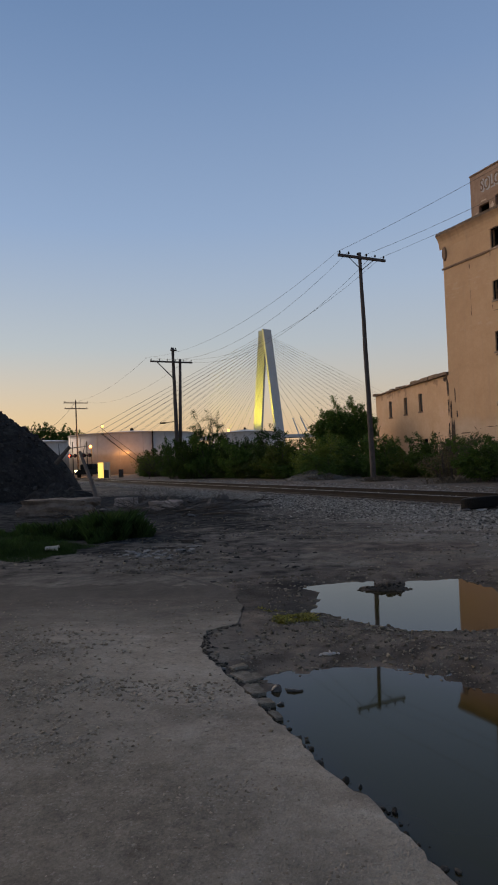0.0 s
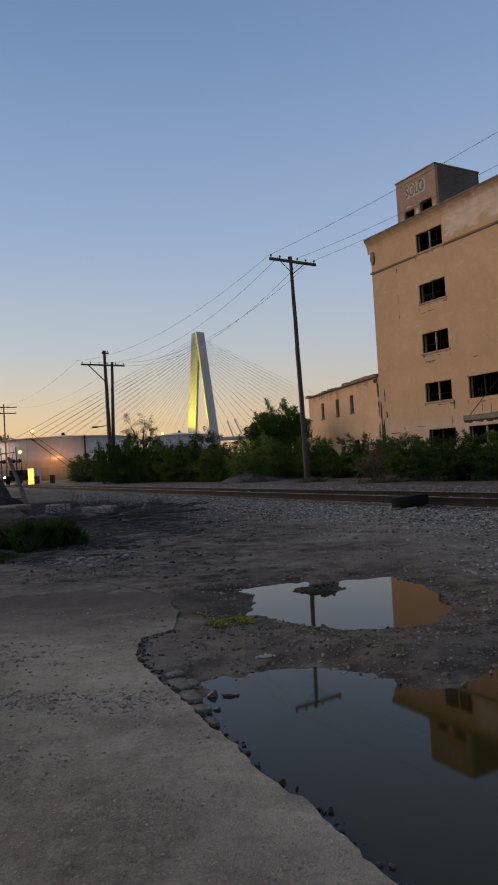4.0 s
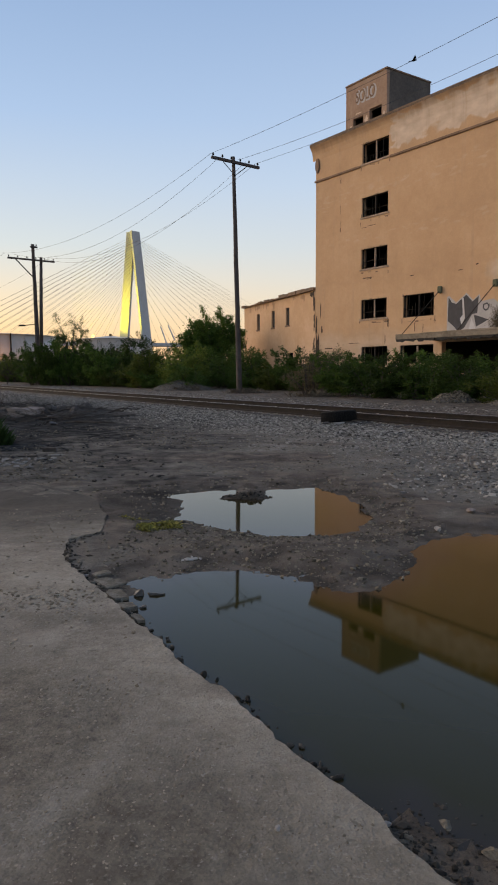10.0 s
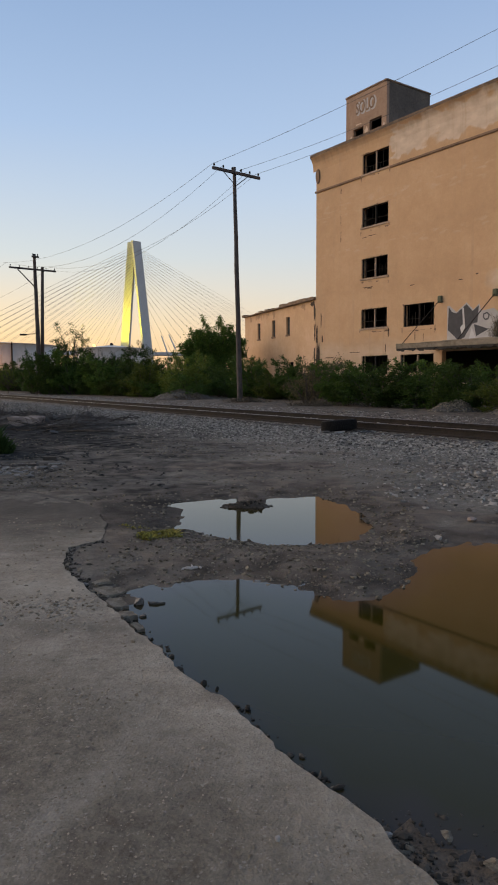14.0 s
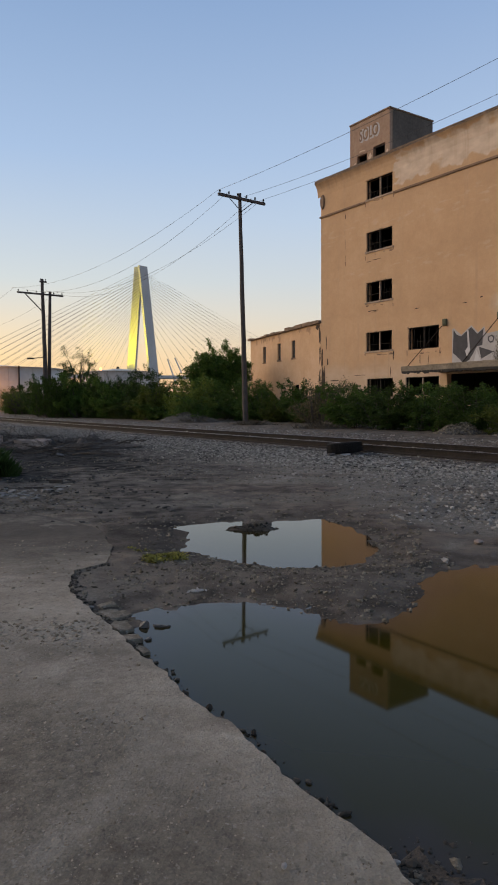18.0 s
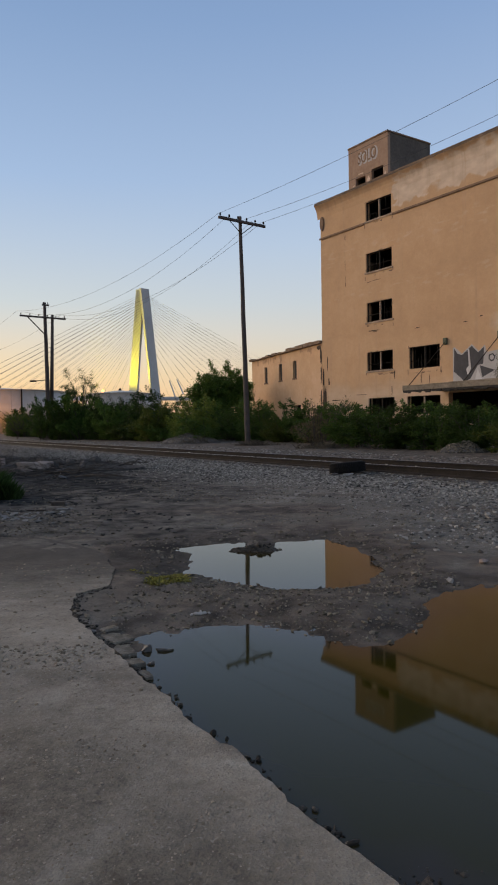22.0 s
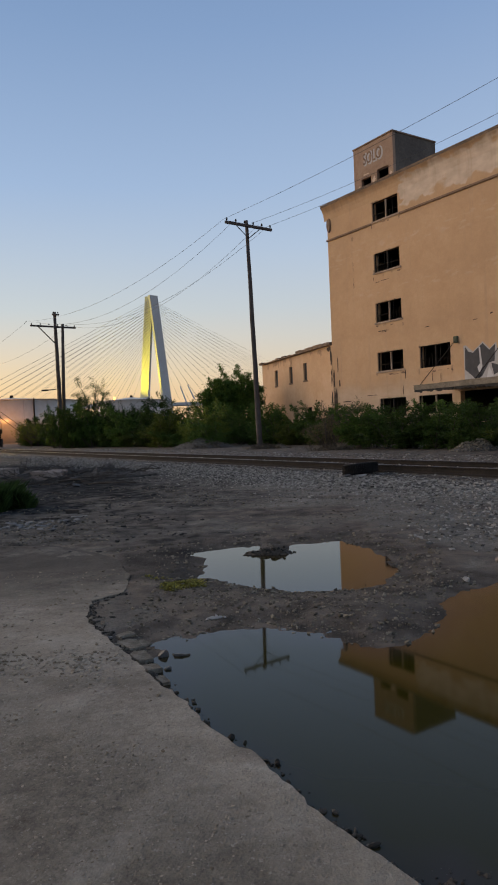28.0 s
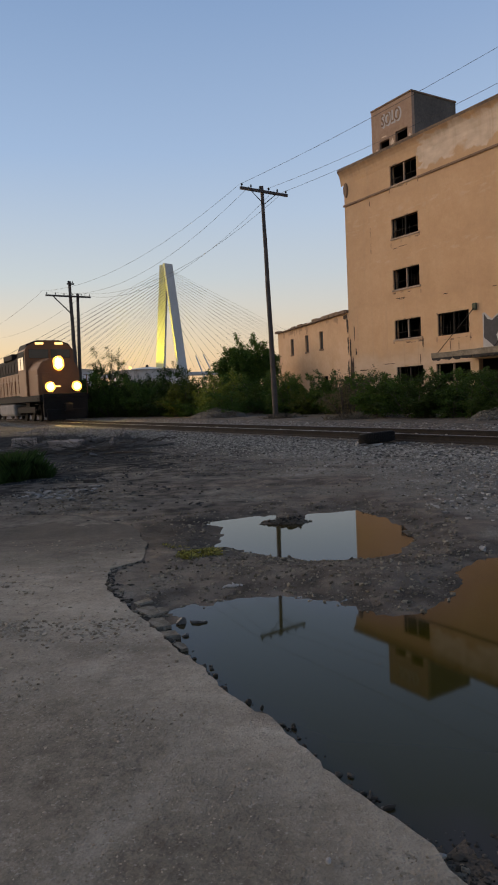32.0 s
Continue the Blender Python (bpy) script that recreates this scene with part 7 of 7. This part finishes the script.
# grass by the mound
for i, (x, y, rx, ry, n, h) in enumerate(((-4.6, 8.0, 1.0, 0.8, 26000, 0.10), (-5.9, 8.7, 1.5, 1.0, 22000, 0.12), (-3.95, 9.5, 0.5, 0.6, 34000, 0.33), (-4.7, 9.9, 0.8, 0.9, 14000, 0.22), (-5.6, 10.3, 1.0, 0.8, 9000, 0.15), (-7.6, 10.0, 1.5, 1.0, 9000, 0.10))):
    tuft("grass_patch", (x, y), n, rx, ry, h, 0.0019, M_GRASS, 80 + i, "rough green grass at the mound's foot", "grass", 0.7, "stuff")
M_DRY = island_mat("dry_brush", (0.05, 0.04, 0.03), (0.16, 0.13, 0.09))
for i, (c, s) in enumerate(((17.6, 27.0), (17.3, 21.5), (18.0, 12.0), (17.8, 4.0), (17.6, 33))):
    q = at(c, s)
    tuft("dry_grass", (q.x, q.y), 700, 1.3, 0.6, 0.28, 0.008, M_DRY, 90 + i, "dry straw-coloured grass before the bushes", "grass", 1.1, "stuff")


# dead branches and logs
def branch(name, pts, r0, label, seed, twigs=6, material=None):
    rr = random.Random(seed)
    bm = bmnew()
    for i, (a, b) in enumerate(zip(pts, pts[1:])):
        k0, k1 = 1 - i / len(pts), 1 - (i + 1) / len(pts)
        rod(bm, a, b, r0 * (0.45 + 0.55 * k0), r0 * (0.45 + 0.55 * k1), 8)
    for _ in range(twigs):
        i = rr.randrange(len(pts) - 1)
        p = Vector(pts[i]).lerp(Vector(pts[i + 1]), rr.random())
        d = Vector((rr.gauss(0, 1), rr.gauss(0, 1), abs(rr.gauss(0, 0.7)))).normalized() * rr.uniform(0.3, 0.9)
        rod(bm, p, p + d, r0 * 0.25, r0 * 0.08, 5)
    return tagged(mesh_ob(name, bm, material or M_TWIG), label, "branch")


M_DEAD = mat("grey_dead_wood", (0.045, 0.034, 0.028), (0.15, 0.12, 0.10), 3.0, 0.9, 0, 0.4, 25)
branch("dead_log", [(-11.52, 22.62, 1.44), (-11.25, 22.6, 1.72), (-10.97, 22.6, 2.02)], 0.10, "grey broken log sticking out of the mound", 1, 2, M_DEAD)
branch("dead_log", [(-7.9, 18.0, 0.1), (-8.3, 18.4, 0.85), (-8.9, 19.0, 1.72)], 0.075, "leaning broken grey trunk beside the mound", 2, 3, M_DEAD)
M_CHAR = mat("dark_dead_wood", (0.018, 0.015, 0.012), (0.075, 0.06, 0.048), 4.0, 0.95, 0, 0.3, 20.0)
rbr = random.Random(77)
bm = bmnew()
for i in range(100):
    x, y = rbr.uniform(-6.6, -3.4), rbr.uniform(13.2, 18.5)
    a, L = rbr.uniform(-1.1, 1.1) + (3.14 if rbr.random() < 0.5 else 0), rbr.uniform(0.25, 1.0)
    z = float(ground_z(np.array([x]), np.array([y]))[0]) + 0.03
    q = [Vector((x, y, z)), Vector((x + math.cos(a) * L * 0.5, y + math.sin(a) * L * 0.5, z + rbr.uniform(0.0, 0.18))), Vector((x + math.cos(a) * L, y + math.sin(a) * L, z + rbr.uniform(0.0, 0.22)))]
    r0 = rbr.uniform(0.006, 0.022)
    up = 0.4 if y < 15.6 else 0.9
    q[1].z, q[2].z = z + (q[1].z - z) * up, z + (q[2].z - z) * up
    rod(bm, q[0], q[1], r0, r0 * 0.8, 6)
    rod(bm, q[1], q[2], r0 * 0.8, r0 * 0.5, 6)
    for j in range(6):
        p = q[0].lerp(q[2], rbr.random())
        rod(bm, p, p + Vector((rbr.gauss(0, 1), rbr.gauss(0, 1), abs(rbr.gauss(0, 0.7)) * up)).normalized() * rbr.uniform(0.2, 0.6), r0 * 0.3, r0 * 0.12, 4)
tagged(mesh_ob("brush", bm, M_CHAR), "dark tangle of dead branches heaped on the dirt", "brush", kind="stuff")
for i, (x, y, d) in enumerate(((-5.0, 13.5, 0.13), (-6.2, 14.6, 0.16), (-4.4, 15.0, 0.13), (-5.8, 13.9, 0.12), (-5.4, 15.9, 0.17), (-6.3, 12.7, 0.1), (-3.8, 13.1, 0.1))):
    z = float(ground_z(np.array([x]), np.array([y]))[0]) + d * 0.25
    chunk("rubble_block", (x, y, z), (d * 1.4, d, d * 0.6), 30 * i, 200 + i, "dark rubble block in the brush heap", "rubble", M_WETROCK)


def slat(p, L, w, h, turn, label, material):
    bm = bmnew()
    box(bm, -L / 2, L / 2, -w / 2, w / 2, 0, h, None, min(w, h) * 0.15)
    ob = mesh_ob("wood_scrap", bm, material)
    ob.matrix_world = Matrix.Translation(p) @ pose(0, 0, 0, 0, 0, turn)
    return tagged(ob, label, "wood scrap")


slat(yard(-3.1, 10.4), 0.17, 0.09, 0.05, 10, "dark charred block of wood", M_CHAR)
slat(yard(-2.84, 9.85), 0.2, 0.018, 0.014, 20, "pale splinter of timber on the dirt", M_PALE)
slat(yard(-3.22, 9.73), 0.22, 0.07, 0.02, 4, "dark scrap of wood on the dirt", M_TIE)
rs = random.Random(15)
M_RUBBLE = mat("dusty_grey_rubble", (0.07, 0.068, 0.064), (0.21, 0.205, 0.195), 6.0, 0.95, 0, 0.5, 40.0, rand=0.3)
for i in range(70):
    x, y = -2.75 + rs.gauss(0, 0.26), 7.7 + rs.gauss(0, 0.22)
    s_ = 0.012 + 0.04 * rs.random() ** 2
    chunk("rubble_piece", (x, y, float(ground_z(np.array([x]), np.array([y]))[0]) + 0.005), (s_ * 1.5, s_, s_ * 0.6), rs.uniform(0, 180), 400 + i, "grey flat stone pressed into the dirt", "rubble", M_RUBBLE)


# crumpled litter
def litter(p, d, seed, label):
    bm = bmnew()
    bmesh.ops.create_grid(bm, x_segments=10, y_segments=6, size=1)
    for v in bm.verts:
        v.co = Vector((v.co.x * d, v.co.y * d * 0.5, abs(0.35 * d * noise.noise(v.co * 2.2 + Vector((seed, 0, 0)))) + 0.01))
    bmesh.ops.solidify(bm, geom=bm.faces[:], thickness=0.004)
    ob = mesh_ob("litter", bm, M_TANK)
    ob.matrix_world = Matrix.Translation(p) @ pose(0, 0, 0, 0, 0, seed * 40)
    tagged(ob, label, "litter")


def paper_cup(p, turn):
    """A crushed drinking cup lying on its side."""
    t = empty("paper_cup", Matrix.Translation(p) @ pose(0, 0, 0, 0, 90, turn))
    tagged(t, "crushed white paper cup lying in the grass", "litter")
    bm = bmnew()
    rings = []
    for j in range(7):
        q = 0.030 + 0.012 * j / 6
        rings.append([bm.verts.new((q * math.cos(k * 0.3927) * (0.8 + 0.25 * noise.noise(Vector((j, k, 3)))), q * math.sin(k * 0.3927) * (0.95 + 0.2 * noise.noise(Vector((k, j, 9)))), 0.165 * j / 6)) for k in range(16)])
    for a, b in zip(rings, rings[1:]):
        for k in range(16):
            bm.faces.new((a[k], a[(k + 1) % 16], b[(k + 1) % 16], b[k]))
    bm.faces.new(rings[0][::-1])
    bmesh.ops.solidify(bm, geom=bm.faces[:], thickness=0.002)
    part("cup_wall", bm, M_WHITEB, t)
    bm = bmnew()
    bmesh.ops.create_cone(bm, cap_ends=False, segments=16, radius1=0.0425, radius2=0.0435, depth=0.006, matrix=Matrix.Translation((0, 0, 0.163)))
    part("rim", bm, M_WHITEB, t)


paper_cup((-4.2, 7.9, SLAB_Z + 0.05), 8)
litter(at(15.4, 15.6, 0.1), 0.13, 2, "white scrap of plastic beyond the rails")
litter(at(9.4, 22.0, 0.05), 0.09, 3, "white scrap of paper on the ballast")

# ---- graffiti on the wall over the canopy: flat paint in plain shapes ----
M_PAINT_D = mat("charcoal_spray_paint", (0.035, 0.035, 0.04), (0.075, 0.075, 0.08), 2.0, 0.8, 0, 0)
M_PAINT_W = mat("white_spray_paint", (0.46, 0.45, 0.45), (0.62, 0.61, 0.60), 1.5, 0.8, 0, 0)
M_PAINT_L = mat("pale_grey_spray_paint", (0.33, 0.31, 0.30), (0.50, 0.48, 0.46), 1.5, 0.8, 0, 0)


def paint(pts, y, material, label):
    bm = bmnew()
    bm.faces.new([bm.verts.new((x, y, z)) for x, z in pts])
    bmesh.ops.triangulate(bm, faces=bm.faces[:])
    bmesh.ops.recalc_face_normals(bm, faces=bm.faces[:])
    ob = part("graffiti", bm, material, mill, label)


paint([(12.46, 5.59), (12.61, 5.63), (13.16, 5.18), (13.89, 5.7), (14.38, 5.24), (14.82, 5.56), (14.93, 5.12), (15.8, 5.2), (16.3, 4.8), (16.4, 3.24), (12.49, 3.24)], -0.022, M_PAINT_L, "pale grey graffiti ground")
paint([(12.58, 5.54), (12.83, 5.21), (13.16, 5.1), (13.89, 5.59), (14.34, 5.15), (14.77, 5.45), (14.74, 5.08), (14.7, 4.46), (14.32, 4.4), (13.78, 3.63), (13.68, 3.96), (13.33, 3.45), (13.07, 3.71), (12.54, 4.13)], -0.026, M_PAINT_D, "charcoal graffiti blocks")
paint([(13.59, 5.41), (13.7, 5.4), (13.71, 4.54), (13.83, 4.21), (13.58, 3.83), (13.46, 4.21), (13.66, 4.42)], -0.0275, M_PAINT_W, "white jagged graffiti stroke")
paint([(14.46, 4.37), (15.5, 4.03), (14.63, 3.65)], -0.026, M_PAINT_D, "charcoal graffiti blocks")
paint([(14.05, 3.3), (14.3, 4.2), (14.6, 3.55), (14.75, 3.3)], -0.0275, M_PAINT_W, "white graffiti wedge")
paint([(15.09, 4.94), (15.36, 5.02), (15.54, 4.85), (15.45, 4.58), (15.23, 4.54), (15.07, 4.72)], -0.026, M_PAINT_D, "dark graffiti ring")
paint([(15.17, 4.88), (15.34, 4.94), (15.45, 4.82), (15.39, 4.66), (15.24, 4.63), (15.15, 4.74)], -0.0275, M_PAINT_L, "pale centre of the graffiti ring")


def scrawl(cx, cz, w, t, width, y, material, seed):
    """A looping sprayed stroke: a ribbon along a wandering curve."""
    r = random.Random(seed)
    a0, k, sweep = r.uniform(0, 6.28), r.choice((1, 2, 3)), r.uniform(3.5, 6.0)
    bm = bmnew()
    last = None
    for i in range(17):
        f = i / 16
        a = a0 + sweep * f
        q = 0.75 + 0.25 * math.sin(k * a)
        c = Vector((cx + math.cos(a) * w * q + 0.3 * w * (f - 0.5), cz + math.sin(a) * t * q))
        o = Vector((math.cos(a), math.sin(a))) * width * (0.6 + 0.4 * math.sin(3.14 * f))
        pair = [bm.verts.new((c.x + o.x * sg, y, c.y + o.y * sg)) for sg in (-0.5, 0.5)]
        if last:
            bm.faces.new((last[0], last[1], pair[1], pair[0]))
        last = pair
    bmesh.ops.recalc_face_normals(bm, faces=bm.faces[:])
    part("graffiti", bm, material, mill, "looping sprayed graffiti stroke")


paint([(16.4, 3.24), (16.5, 4.55), (16.8, 4.62), (19.4, 4.62), (19.6, 4.9), (21.5, 5.6), (24, 5.5), (26, 4.8), (26, 3.24)], -0.0215, M_PATCH, "faded wash of old graffiti")
rg = random.Random(6)
for i in range(44):
    m_ = (M_PAINT_L, M_PAINT_W, M_PAINT_L, M_PAINT_D)[i % 4]
    scrawl(rg.uniform(15.7, 25.5), rg.uniform(3.65, 4.3), rg.uniform(0.2, 0.5), rg.uniform(0.18, 0.42), rg.uniform(0.06, 0.13) if i % 4 < 3 else 0.05, -0.0285 - 0.0008 * i, m_, 40 + i)

# shrub growing on the canopy
sh = copy_thing(BUSHES[4], HOUSE @ Matrix.Translation((17.1, -1.2, 3.2)) @ Matrix.Diagonal((0.5, 0.5, 0.72, 1)))
tagged(sh, "small shrub rooted on the concrete canopy", "bush")

# cracks and stains that scar the stucco
M_CRACK = mat("dark_crack", (0.03, 0.02, 0.015), (0.08, 0.05, 0.035), 3, 0.95, 0, 0)
for i, (x, z, w, h) in enumerate(((2.75, 14.6, 0.1, 0.35), (2.75, 11.2, 0.08, 0.4), (5.6, 7.5, 1.3, 0.07), (5.7, 7.42, 0.6, 0.05), (5.9, 11.0, 0.9, 0.05), (9.6, 7.2, 0.5, 0.07), (13.4, 7.1, 0.4, 0.06),
                                  (0.62, 5.6, 0.12, 1.3), (0.75, 4.2, 0.2, 0.6), (0.22, 2.5, 0.5, 3.2), (0.12, 4.5, 0.22, 1.7), (2.75, 12.6, 0.03, 0.9), (2.77, 11.6, 0.035, 0.5), (4.3, 3.05, 1.3, 0.05), (9.4, 3.35, 0.8, 0.05), (1.6, 2.75, 1.2, 0.07), (5.2, 10.95, 0.5, 0.05), (14.6, 7.3, 0.25, 0.1), (7.55, 4.3, 0.12, 0.7), (7.3, 3.2, 0.08, 0.9), (9.9, 3.9, 0.06, 0.7), (10.6, 3.8, 0.05, 0.8))):
    bm = bmnew()
    ragged(bm, x, z, w, h, -0.012 - 0.0007 * i, 300 + i, 14, 0.5)
    part("crack", bm, M_CRACK, mill)

# letters sprayed on the tower
for k, (paint_, dx, dy, dz, bold) in enumerate(((M_PAINT_L, 0.05, -0.004, -0.03, 0.065), (M_TRIM, -0.06, -0.008, 0.025, 0.012))):
    cu = bpy.data.curves.new("graffiti", "FONT")
    cu.body, cu.size, cu.extrude, cu.offset = "SOLO", 0.95, 0.002, bold
    cu.space_character = 1.0
    cu.materials.append(paint_)
    tag = new("graffiti", cu)
    tag.parent = tower
    tag.matrix_basis = Matrix.Translation((1.02 + dx, dy, 2.25 + dz)) @ pose(0, 0, 0, 90, 0, 0) @ Matrix.Diagonal((0.78, 1.2, 1, 1))


def motions():
    """The train rolls in from the west; a bird crosses the sky."""
    turn = math.degrees(math.atan2(-U.y, -U.x))
    mid = (NEAR_RAIL + FAR_RAIL) / 2

    def train(t):
        return at(mid, 55.6 - 4.95 * (t - 29.0), RAIL_Z)
    walk(loco, [(t, Matrix.Translation(train(t)) @ pose(0, 0, 0, 0, 0, turn)) for t in (0.0, 8.0, 16.0, 24.0, 28.0, 30.0, 32.0)])
    way = [(0.0, -165, 7), (8.5, -20.5, 7.0), (9.2, -8.6, 9.0), (9.4, -4.2, 9.8), (9.6, -0.6, 10.5), (9.8, 2.7, 11.0), (10.0, 5.7, 11.83), (10.2, 8.35, 12.75), (10.6, 14.5, 14.5), (32.0, 360, 60)]
    walk(bird, [(t, pose(x, 25, z, 0, -12, 0)) for t, x, z in way])
    for wing, sgn in zip(bird_wings, (-1, 1)):
        rows = [(0.0, pose(0, 0, 0)), (9.0, pose(0, 0, 0))]
        rows += [(9.1 + 0.1 * i, pose(0, 0, 0, sgn * (24 if i % 2 else -16))) for i in range(13)]
        walk(wing, rows + [(32.0, pose(0, 0, 0))])


motions()
